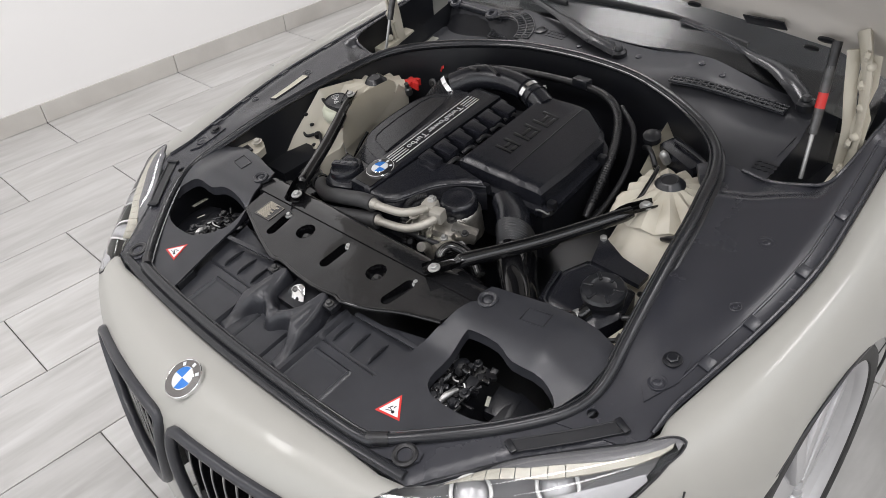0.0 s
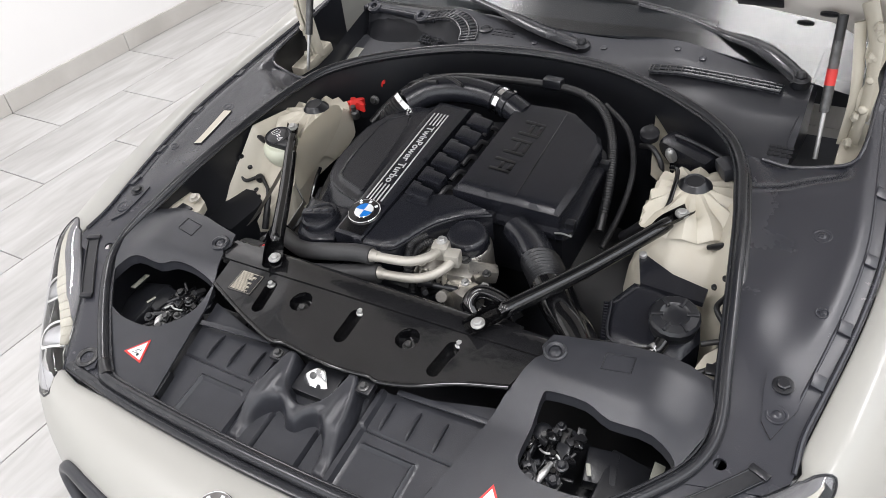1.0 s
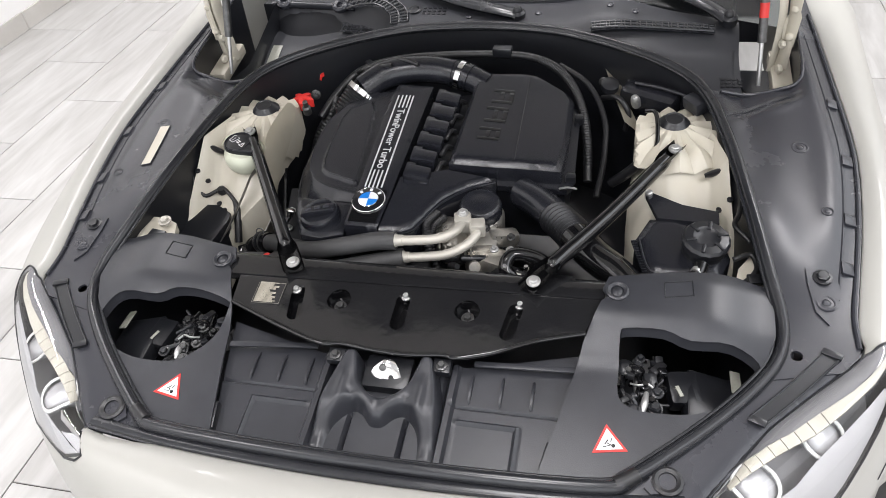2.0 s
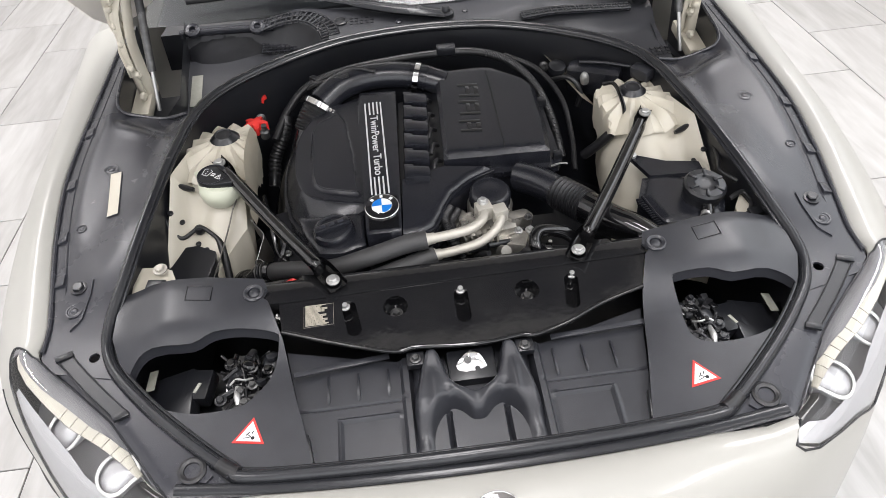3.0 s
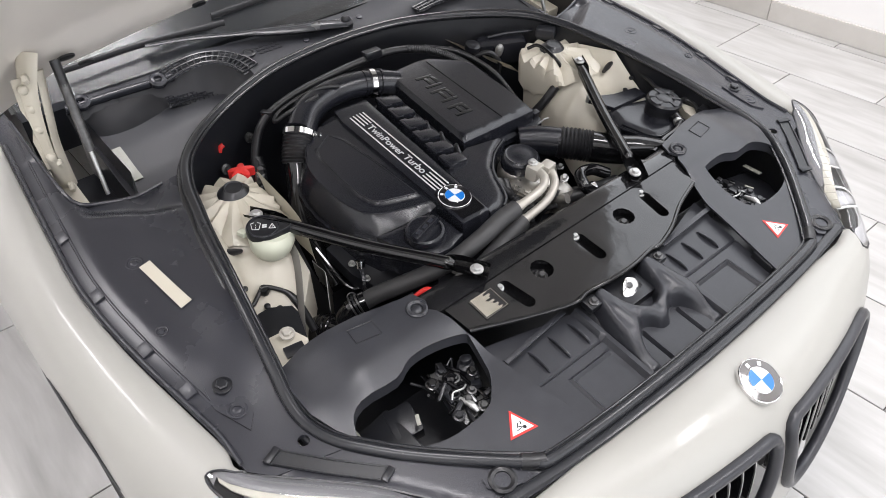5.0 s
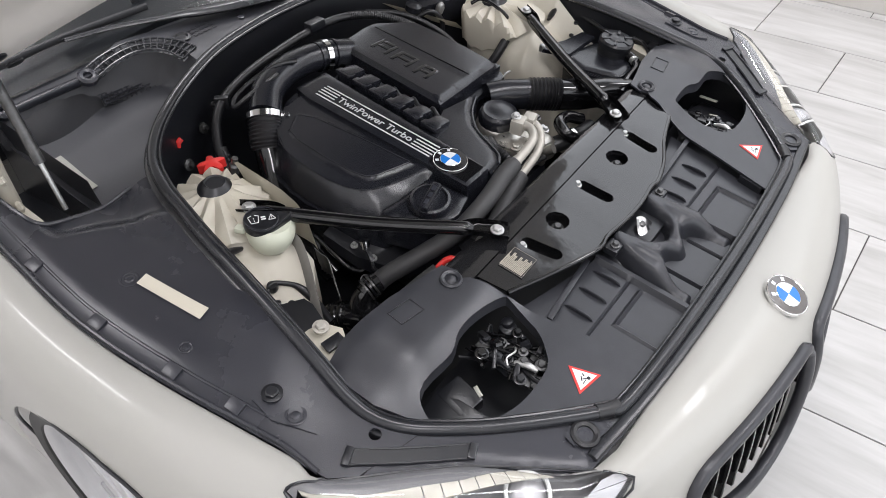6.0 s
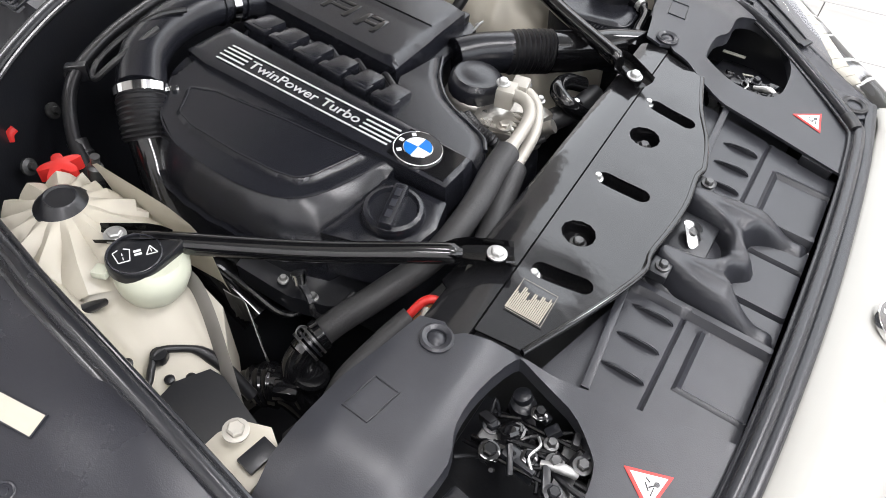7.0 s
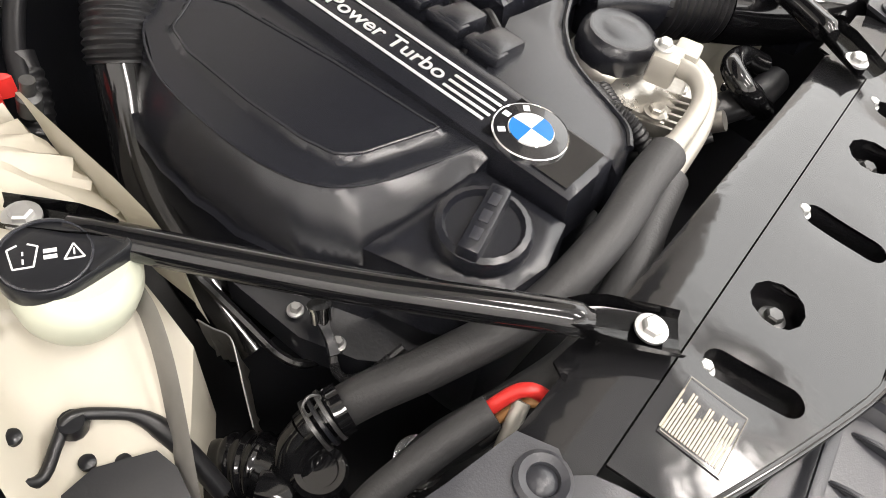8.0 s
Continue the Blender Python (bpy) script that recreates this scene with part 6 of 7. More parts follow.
BOX_IN = [(0.125 + (x - 0.125) * 0.915, 0.74 + (y - 0.74) * 0.945) for x, y in BOX]
BOX_IN.append(BOX_IN[0])
airbox = new("air_filter_box")
airbox.parent = car
tagged(airbox, "satin black air filter box with embossed lid")
part("lid", sheet(BOX, lambda x, y: Vector((x, y, box_z(x, y))), 0.010, 0.045, lines=[BOX_IN]), M_COVER, airbox, sharp=28)
RIM = [(0.004, 0.580), (0.250, 0.592), (0.262, 0.61), (0.258, 0.83), (0.17, 0.90), (0.02, 0.89)]
part("lid_flange", sheet(RIM, lambda x, y: Vector((x, y, 0.680 + 0.163 * y - 0.06 * (x - 0.02))), 0.02, 0.012), M_COVER, airbox)
part("lower_box", sheet([(0.012, 0.588), (0.245, 0.600), (0.25, 0.84), (0.15, 0.885), (0.02, 0.88)], lambda x, y: Vector((x, y, 0.670 + 0.163 * y - 0.06 * (x - 0.02))), 0.03, 0.12), M_DARK, airbox)
for k in range(7):
    x = 0.030 + 0.034 * k
    part("flange_rib", block((0.004, 0.012, 0.018), pose(x, 0.585 + 0.05 * (x - 0.02), 0.768 - 0.06 * (x - 0.02), SLOPE, 0, 0), 0.001), M_COVER, airbox)
for x, y in ((0.255, 0.62), (0.257, 0.80), (0.10, 0.583)):
    part("lid_clip", block((0.020, 0.016, 0.022), pose(x, y, 0.685 + 0.163 * y - 0.06 * x, SLOPE, 0, 0), 0.004), M_DARK, airbox)
part("clip_wire", tube([(0.235, 0.589, 0.768), (0.252, 0.586, 0.774), (0.268, 0.588, 0.770), (0.262, 0.60, 0.764)], 0.002, 6, 4), M_STEEL, airbox)
# three raised marks on the lid
for k, (y, w) in enumerate(((0.684, 0.042), (0.745, 0.052), (0.806, 0.050))):
    x = 0.080 + 0.006 * k
    m = Matrix.Translation((x, y, box_z(x, y) - 0.0012)) @ pose(0, 0, 0, SLOPE, 4.9, 0)
    bm = bmesh.new()
    for size, at in (((0.046, 0.009, 0.005), (0, -w / 2 + 0.006, 0)), ((0.046, 0.009, 0.005), (0, w / 2 - 0.006, 0)), ((0.010, w - 0.021, 0.005), (0.018, 0, 0)), ((0.009, w - 0.021, 0.005), (-0.002, 0, 0))):
        block(size, m @ Matrix.Translation(at), 0.0016, bm)
    part("embossed_mark", bm, M_GLOSS, airbox)
part("lid_seam", tube([(0.142, y, box_z(0.142, y) + 0.0004) for y in (0.612, 0.70, 0.79, 0.875)], 0.0012, 6, 3), M_GLOSS, airbox)

# ---- intake pipe ----
pipe = new("intake_pipe")
pipe.parent = car
part("pipe_bend", tube([(0.045, 0.868, 0.838), (0.0, 0.882, 0.852), (-0.06, 0.896, 0.860), (-0.13, 0.896, 0.862), (-0.195, 0.876, 0.856), (-0.240, 0.842, 0.836)], [(0, 0.030), (0.3, 0.030), (0.8, 0.033), (1, 0.034)], 20, 6), M_COVER, pipe, "black plastic intake pipe")
part("bellows", tube([(-0.240, 0.842, 0.836), (-0.253, 0.830, 0.822), (-0.265, 0.818, 0.806), (-0.275, 0.808, 0.788)], 0.0335, 28, 6, ripple=(0.10, 0.97, 9, 0.0028)), M_RUBBER, pipe, "ribbed black rubber bellows")
part("charge_pipe", tube([(-0.274, 0.809, 0.792), (-0.298, 0.775, 0.745), (-0.324, 0.73, 0.705), (-0.340, 0.66, 0.665), (-0.344, 0.59, 0.62)], 0.029, 18, 5), M_GLOSS, pipe)


def clamp_ring(c, n, r, parent):
    m = facing(c, n)
    bm = lathe([(r + 0.0005, -0.006), (r + 0.002, -0.006), (r + 0.002, 0.006), (r + 0.0005, 0.006)], 32, m)
    block((0.016, 0.010, 0.010), m @ Matrix.Translation((r + 0.006, 0, 0)), 0.002, bm)
    lathe([(0.004, -0.010), (0.004, 0.010)], 8, m @ Matrix.Translation((r + 0.008, 0, 0)) @ pose(0, 0, 0, 90, 0, 0), bm)
    return part("hose_clamp", bm, M_CHROME, parent, "bright steel worm-drive clamp")


clamp_ring((-0.016, 0.886, 0.854), (1, -0.27, -0.2), 0.0325, pipe)
clamp_ring((-0.243, 0.839, 0.833), (-0.60, -0.55, -0.65), 0.0365, pipe)
for at, n in (((0.004, 0.880, 0.851), (1, -0.3, -0.25)), ((-0.034, 0.891, 0.857), (1, -0.2, -0.15))):
    part("pipe_bead", lathe([(0.029, -0.003), (0.0328, -0.002), (0.0328, 0.002), (0.029, 0.003)], 28, facing(at, n)), M_COVER, pipe)
part("breather_hose", tube([(-0.11, 0.870, 0.888), (-0.15, 0.885, 0.893), (-0.20, 0.905, 0.878), (-0.245, 0.915, 0.858), (-0.268, 0.895, 0.852), (-0.24, 0.875, 0.872), (-0.17, 0.862, 0.890)], 0.0045, 8, 6), M_RUBBER, pipe)

# ---- wiring along the bulkhead ----
loom = new("wiring_loom")
loom.parent = car
part("loom_sleeve", tube([(-0.36, 0.84, 0.76), (-0.325, 0.90, 0.80), (-0.27, 0.945, 0.835), (-0.18, 0.972, 0.850), (-0.06, 0.985, 0.856), (0.06, 0.988, 0.858), (0.14, 0.975, 0.856), (0.205, 0.93, 0.846), (0.250, 0.86, 0.82), (0.275, 0.78, 0.775), (0.285, 0.70, 0.71)], 0.0095, 12, 8, ripple=(0.62, 0.97, 60, 0.0012)), M_RUBBER, loom, "black corrugated wiring sleeve")
part("loom_clip", block((0.045, 0.026, 0.022), pose(0.063, 0.988, 0.866, 0, 0, -3), 0.004), M_DARK, loom)
part("loom_clip", block((0.016, 0.030, 0.026), pose(-0.255, 0.952, 0.838, 0, 0, 40), 0.004), M_DARK, loom)
part("loom_branch", tube([(-0.33, 0.89, 0.79), (-0.345, 0.86, 0.75), (-0.37, 0.84, 0.71), (-0.38, 0.80, 0.66)], 0.014, 10, 6, ripple=(0.1, 0.9, 14, 0.002)), M_RUBBER, loom)
part("loom_branch", tube([(0.20, 0.955, 0.85), (0.27, 0.90, 0.83), (0.31, 0.82, 0.79), (0.315, 0.74, 0.74), (0.305, 0.66, 0.70)], 0.0065, 10, 6), M_RUBBER, loom)
for x, y, z in ((-0.238, 1.035, 0.80), (-0.30, 0.99, 0.79), (-0.395, 0.925, 0.78), (0.30, 0.985, 0.80)):
    part("bulkhead_stud", lathe([(0.012, 0), (0.012, 0.004), (0.006, 0.006), (0.005, 0.012)], 14, facing((x, y - 0.012, z), (0.3 if x < 0 else -0.3, -1, 0.3))), M_DARKMETAL, car)

# ---- oil filter housing and air conditioning pipes ----
part("oil_filter_cap", lathe([(0.034, -0.03), (0.039, -0.026), (0.041, -0.018), (0.041, 0.0), (0.039, 0.006), (0.034, 0.010), (0.030, 0.0085), (0.018, 0.0105), (0.0005, 0.011)], 36, facing((0.092, 0.502, 0.780), (0.02, -0.16, 1)), teeth=1, tooth=0.0008), M_COVER, car, "round black oil filter lid")
random.seed(5)
filter_house = part("filter_housing", lathe([(0.045, -0.09), (0.046, -0.03), (0.042, -0.02), (0.040, -0.018)], 28, facing((0.092, 0.502, 0.780), (0.02, -0.16, 1))), M_ALU, car, "stained cast aluminium housing")
for size, at, bev in (((0.11, 0.07, 0.06), pose(0.075, 0.455, 0.725, 8, 4, 12), 0.014), ((0.08, 0.05, 0.05), pose(0.115, 0.425, 0.705, 0, 0, -20), 0.012), ((0.05, 0.06, 0.07), pose(0.02, 0.475, 0.715, 0, 0, 10), 0.012), ((0.06, 0.03, 0.03), pose(0.14, 0.465, 0.735, 0, 15, 30), 0.008)):
    part("cast_boss", block(size, at, bev), M_ALU, filter_house)
for k in range(6):
    part("cast_rib", block((0.004, 0.05, 0.02), pose(0.025 + 0.012 * k, 0.425, 0.742, 0, 0, 12), 0.001), M_ALU, filter_house)
for k in range(12):
    x, y = random.uniform(0.005, 0.165), random.uniform(0.40, 0.49)
    screw("housing_bolt", (x, y, 0.748 + random.uniform(-0.02, 0.012)), filter_house, random.uniform(0.005, 0.008), random.choice([M_STEEL, M_ALU, M_DARKMETAL]))
for k in range(5):
    x, y = random.uniform(0.0, 0.13), random.uniform(0.37, 0.46)
    part("housing_stub", tube([(x, y, 0.69), (x + random.uniform(-0.02, 0.03), y - 0.01, 0.72), (x + random.uniform(-0.03, 0.04), y - 0.03, 0.735)], random.uniform(0.005, 0.011), 10, 4), random.choice([M_ALU, M_DARK, M_RUBBER]), filter_house)
block_a = bmesh.new()
block((0.032, 0.028, 0.032), pose(0.070, 0.440, 0.786, 6, 0, 12), 0.005, block_a)
block((0.030, 0.026, 0.030), pose(0.099, 0.432, 0.782, 6, 0, 12), 0.005, block_a)
unions = part("pipe_union", block_a, M_PIPE, car, "cast aluminium pipe union blocks")
screw("union_bolt", (0.070, 0.446, 0.803), unions, 0.007, M_STEEL)
for nm, pts, hose, r in (
    ("refrigerant_pipe", [(-0.052, 0.377, 0.783), (-0.005, 0.379, 0.786), (0.035, 0.385, 0.789), (0.060, 0.402, 0.792), (0.069, 0.425, 0.791), (0.070, 0.436, 0.786)], [(-0.045, 0.377, 0.783), (-0.085, 0.376, 0.779), (-0.15, 0.371, 0.765), (-0.225, 0.383, 0.738), (-0.295, 0.417, 0.715), (-0.345, 0.452, 0.69), (-0.375, 0.475, 0.664)], 0.0175),
    ("refrigerant_pipe", [(-0.038, 0.372, 0.747), (0.0, 0.374, 0.750), (0.048, 0.380, 0.756), (0.082, 0.394, 0.768), (0.098, 0.414, 0.777), (0.100, 0.428, 0.780)], [(-0.032, 0.372, 0.747), (-0.09, 0.360, 0.738), (-0.16, 0.342, 0.730), (-0.23, 0.337, 0.720), (-0.285, 0.358, 0.698), (-0.322, 0.392, 0.650), (-0.332, 0.415, 0.59)], 0.0185)):
    p = part(nm, tube(pts, 0.0092, 14, 6), M_PIPE, car, "dull aluminium refrigerant pipe")
    part("crimp_sleeve", tube([Vector(pts[0]) + Vector((-0.012, -0.001, -0.001)), pts[0], Vector(pts[1]).lerp(Vector(pts[0]), 0.55)], [(0, 0.0135), (0.7, 0.0135), (0.75, 0.011), (1, 0.0105)], 16, 6), M_PIPE, p)
    part("woven_hose", tube(hose, r, 18, 8), M_HOSE, p, "thick black woven rubber hose")
for dx, dy, dz, r, mat, lab in ((0.0, 0.0, 0.0, 0.0056, M_RED, "red battery cable"), (0.001, -0.007, -0.010, 0.0042, M_TAN, "tan cable"), (0.003, -0.012, -0.018, 0.0046, M_DARK, "")):
    part("battery_wire", tube([(x + dx, y + dy, z + dz) for x, y, z in ((-0.330, 0.370, 0.716), (-0.314, 0.361, 0.731), (-0.302, 0.352, 0.744), (-0.295, 0.343, 0.748), (-0.290, 0.333, 0.742), (-0.287, 0.326, 0.728))], r, 12, 6), mat, car, lab)
part("battery_conduit", tube([(-0.475, 0.43, 0.62), (-0.44, 0.40, 0.66), (-0.405, 0.392, 0.690), (-0.365, 0.380, 0.706), (-0.335, 0.369, 0.718), (-0.315, 0.3595, 0.727)], 0.0135, 12, 6), M_HOSE, car)
part("silver_pipe", tube([(-0.300, 0.345, 0.738), (-0.315, 0.343, 0.722), (-0.328, 0.342, 0.69), (-0.332, 0.342, 0.65)], 0.0065, 10, 5), M_PIPE, car)
part("feed_pipe", tube([(0.20, 0.36, 0.70), (0.16, 0.372, 0.735), (0.17, 0.40, 0.75), (0.215, 0.405, 0.74), (0.25, 0.39, 0.72)], 0.013, 12, 6), M_GLOSS, car, "curved glossy black coolant pipe")
part("corrugated_wire", tube([(0.012, 0.40, 0.72), (0.0, 0.43, 0.758), (-0.004, 0.455, 0.768), (0.01, 0.485, 0.77)], 0.008, 10, 6, ripple=(0.02, 0.98, 22, 0.0016)), M_RUBBER, car)
part("corrugated_wire", tube([(0.024, 0.395, 0.70), (0.010, 0.42, 0.742), (0.008, 0.45, 0.76), (0.025, 0.48, 0.765)], 0.007, 10, 6, ripple=(0.02, 0.98, 22, 0.0016)), M_RUBBER, car)
part("coolant_hose", tube([(0.13, 0.415, 0.70), (0.165, 0.385, 0.712), (0.205, 0.372, 0.71), (0.26, 0.372, 0.70)], 0.018, 14, 5), M_RUBBER, car)
clamp_ring((0.185, 0.377, 0.712), (1, -0.3, 0), 0.019, car)
# engine block below the cover
mass = bmesh.new()
block((0.30, 0.46, 0.16), pose(-0.10, 0.64, 0.63, 4, 0, 0), 0.03, mass)
block((0.22, 0.12, 0.12), pose(0.03, 0.46, 0.62, 0, 0, 0), 0.03, mass)
part("engine_block", mass, M_DARK, car, "dark engine block under its cover")
# filler neck side: coolant hoses, sensor, pulley area
part("quick_coupling", tube([(-0.360, 0.462, 0.680), (-0.375, 0.468, 0.676), (-0.390, 0.473, 0.668)], [(0, 0.021), (0.35, 0.021), (0.4, 0.017), (0.62, 0.017), (0.66, 0.020), (1, 0.019)], 18, 8), M_GLOSS, car, "glossy black quick coupling with a wire clip")
for k in range(3):
    part("coupling_clip", lathe([(0.0195, -0.0016), (0.0225, -0.0016), (0.0225, 0.0016), (0.0195, 0.0016)], 24, facing((-0.372 - 0.006 * k, 0.467 + 0.0022 * k, 0.677 - 0.0025 * k), (-0.85, 0.3, -0.3))), (M_DARKMETAL, M_DARK, M_DARKMETAL)[k], car)
part("clip_bail", tube([(-0.374, 0.474, 0.697), (-0.380, 0.478, 0.703), (-0.389, 0.477, 0.701), (-0.388, 0.472, 0.692)], 0.0014, 6, 4, True), M_DARKMETAL, car)
part("thermostat_hose", tube([(-0.388, 0.472, 0.668), (-0.402, 0.474, 0.655), (-0.412, 0.468, 0.635), (-0.414, 0.455, 0.61)], 0.0185, 18, 6), M_GLOSS, car, "glossy black moulded coolant elbow")
part("elbow_hose", tube([(-0.47, 0.555, 0.555), (-0.448, 0.540, 0.592), (-0.425, 0.515, 0.612), (-0.412, 0.482, 0.612), (-0.408, 0.44, 0.58)], 0.027, 22, 6, ripple=(0.42, 0.62, 3, 0.0022)), M_GLOSS, car, "glossy black coolant hose with a ribbed collar")
part("hose_collar", lathe([(0.026, -0.006), (0.031, -0.005), (0.031, 0.005), (0.026, 0.006)], 28, facing((-0.416, 0.496, 0.614), (-0.3, 0.93, 0.1))), M_GLOSS, car)
part("hose_cap", lathe([(0.022, -0.012), (0.023, 0.0), (0.020, 0.004), (0.015, 0.004), (0.014, 0.001), (0.002, 0.001)], 28, facing((-0.402, 0.452, 0.650), (0.05, -0.2, 1))), M_GLOSS, car)
clamp_ring((-0.331, 0.412, 0.604), (-0.1, 0.35, -1), 0.021, car)
part("connector", block((0.022, 0.030, 0.020), pose(-0.432, 0.470, 0.640, 10, 0, 30), 0.004), M_GLOSS, car)
plate = sheet([(-0.352, 0.600), (-0.29, 0.61), (-0.265, 0.50), (-0.24, 0.44), (-0.29, 0.452), (-0.322, 0.485), (-0.344, 0.528)], lambda x, y: Vector((x, y, 0.684 + 0.37 * (y - 0.5))), 0.014, 0.03)
sensor_plate = part("timing_case", plate, M_DARK, car, "black timing case beside the cover")
part("case_rim", tube([(-0.374, 0.640, 0.745), (-0.369, 0.610, 0.728), (-0.362, 0.570, 0.695), (-0.356, 0.543, 0.670), (-0.345, 0.525, 0.660), (-0.325, 0.515, 0.660)], 0.0045, 8, 5), M_GLOSS, sensor_plate)
for at in ((-0.332, 0.543, 0.704), (-0.327, 0.502, 0.689)):
    screw("case_bolt", at, sensor_plate, 0.0048, M_STEEL)
part("sensor", tube([(-0.326, 0.521, 0.716), (-0.330, 0.512, 0.708), (-0.334, 0.502, 0.701), (-0.338, 0.495, 0.694)], [(0, 0.0065), (0.3, 0.0065), (0.35, 0.005), (1, 0.0055)], 4, 4), M_DARK, sensor_plate, "small black sensor plug")
part("sensor_sleeve", lathe([(0.0085, -0.012), (0.0085, 0.0), (0.010, 0.001), (0.010, 0.0035), (0.004, 0.0045)], 18, facing((-0.325, 0.521, 0.720), (0.25, 0.3, 1))), M_CHROME, sensor_plate, "bright steel sleeve")
part("sensor_wire", tube([(-0.339, 0.495, 0.692), (-0.345, 0.485, 0.686), (-0.342, 0.474, 0.684), (-0.326, 0.463, 0.690), (-0.30, 0.455, 0.70)], 0.0036, 8, 6, ripple=(0.1, 0.9, 30, 0.0008)), M_RUBBER, sensor_plate)

# ---- other side: fresh air duct, ribbed box, reservoir ----
ductp = new("fresh_air_duct")
ductp.parent = car
part("duct_neck", tube([(0.165, 0.585, 0.752), (0.20, 0.558, 0.752), (0.235, 0.522, 0.748)], 0.040, 20, 5, flat=(1.15, 0.8)), M_COVER, ductp, "black plastic fresh air duct")
part("duct_bellows", tube([(0.232, 0.525, 0.748), (0.262, 0.492, 0.744), (0.285, 0.465, 0.740)], 0.040, 24, 6, ripple=(0.05, 0.95, 9, 0.0038), flat=(1.15, 0.8)), M_RUBBER, ductp)
part("duct_tail", tube([(0.282, 0.468, 0.74), (0.32, 0.425, 0.735), (0.36, 0.385, 0.735), (0.395, 0.345, 0.732)], [(0, 0.042), (0.6, 0.038), (1, 0.03)], 20, 5, flat=(1.2, 0.8)), M_GLOSS, ductp)
bin_loop = [(0.386, 0.470), (0.409, 0.386), (0.470, 0.378), (0.532, 0.390), (0.552, 0.44), (0.535, 0.505), (0.455, 0.532), (0.412, 0.530)]
ribbox = part("control_unit_box", sheet(bin_loop, lambda x, y: Vector((x, y, 0.752 + 0.10 * (y - 0.45) - 0.010 * ease(0.016, 0.0, away((x, y), bin_loop)))), 0.009, 0.08), M_COVER, car, "ribbed black plastic control unit box", sharp=40)
for k in range(13):
    u = k / 12
    part("box_rib", block((0.010, 0.0035, 0.016), pose(0.386 + 0.021 * u, 0.464 - 0.074 * u, 0.742 - 0.007 * u, 0, -20, -15), 0.001), M_COVER, ribbox)
part("box_edge", tube([(0.392, 0.468, 0.752), (0.414, 0.391, 0.744), (0.470, 0.384, 0.743)], 0.003, 8, 4), M_COVER, ribbox)
part("box_bracket", sheet([(0.402, 0.586), (0.413, 0.592), (0.47, 0.562), (0.535, 0.548), (0.535, 0.515), (0.425, 0.522)], lambda x, y: Vector((x, y, 0.764 + 0.10 * (y - 0.55))), 0.010, 0.010), M_COVER, ribbox, "folded black bracket")
part("bracket_stud", lathe([(0.007, -0.01), (0.007, 0.006), (0.004, 0.008)], 14, facing((0.408, 0.587, 0.768), UPWARD)), M_STEEL, ribbox)
RES = facing((0.506, 0.444, 0.774), (0.06, -0.18, 1))
res = part("fluid_reservoir", lathe([(0.034, -0.06), (0.037, -0.03), (0.038, -0.006), (0.034, 0.0)], 28, RES), M_DARK, car, "black fluid reservoir with a ribbed cap")
part("reservoir_cap", lathe([(0.040, -0.004), (0.041, 0.008), (0.037, 0.013), (0.024, 0.015), (0.020, 0.012), (0.006, 0.012)], 32, RES, teeth=1, tooth=0.001), M_DARK, res)
for k in range(6):
    part("cap_rib", block((0.020, 0.007, 0.007), RES @ pose(0, 0, 0, 0, 0, 60 * k) @ Matrix.Translation((0.028, 0, 0.013)), 0.0025), M_DARK, res)
part("reservoir_pipe", tube([(0.50, 0.405, 0.755), (0.492, 0.385, 0.75), (0.46, 0.368, 0.752), (0.40, 0.358, 0.755), (0.345, 0.345, 0.752)], [(0, 0.013), (0.25, 0.0125), (0.3, 0.0085), (1, 0.008)], 12, 6), M_GLOSS, res)
part("reservoir_union", tube([(0.497, 0.395, 0.752), (0.490, 0.382, 0.751)], 0.0115, 12, 2), M_STEEL, res)
part("return_hose", tube([(0.555, 0.43, 0.75), (0.585, 0.44, 0.755), (0.592, 0.41, 0.745), (0.56, 0.378, 0.735), (0.50, 0.365, 0.73)], 0.005, 10, 6), M_RUBBER, res)
part("wing_bracket", sheet([(0.555, 0.375), (0.605, 0.38), (0.61, 0.43), (0.585, 0.45), (0.565, 0.42)], lambda x, y: Vector((x, y, 0.736 + 0.1 * (y - 0.4))), 0.01, 0.02), M_CREAM, car)
part("bracket_clip", block((0.03, 0.02, 0.006), pose(0.59, 0.385, 0.748, SLOPE, 0, 10), 0.002), M_DARK, car)
part("wing_wiring", tube([(0.565, 0.62, 0.80), (0.572, 0.57, 0.785), (0.568, 0.53, 0.775), (0.56, 0.50, 0.77), (0.585, 0.47, 0.76)], 0.005, 10, 6), M_RUBBER, car)
# brake line with its sleeve
part("brake_line", tube([(0.395, 0.785, 0.836), (0.412, 0.765, 0.845), (0.418, 0.725, 0.832), (0.415, 0.685, 0.806), (0.385, 0.675, 0.775)], 0.0045, 10, 8), M_GLOSS, car, "thin bent brake line")
part("line_sleeve", tube([(0.385, 0.675, 0.775), (0.36, 0.685, 0.742), (0.335, 0.70, 0.71)], 0.011, 12, 5), M_RUBBER, car)
fl = bmesh.new()
rows = [[fl.verts.new((x + 0.013 * k, y + 0.002 * k, z - 0.012 * k)) for k in range(4)] for x, y, z in spline([(0.282, 1.035, 0.822), (0.298, 1.00, 0.825), (0.310, 0.955, 0.822), (0.322, 0.90, 0.815), (0.335, 0.86, 0.808), (0.352, 0.80, 0.800)], 3)]
for A, B in zip(rows, rows[1:]):
    for k in range(3):
        fl.faces.new([A[k], A[k + 1], B[k + 1], B[k]])
bmesh.ops.solidify(fl, geom=fl.faces[:], thickness=0.004)
part("bulkhead_flange", fl, M_CREAM, car, "cream painted bulkhead flange", sharp=50)
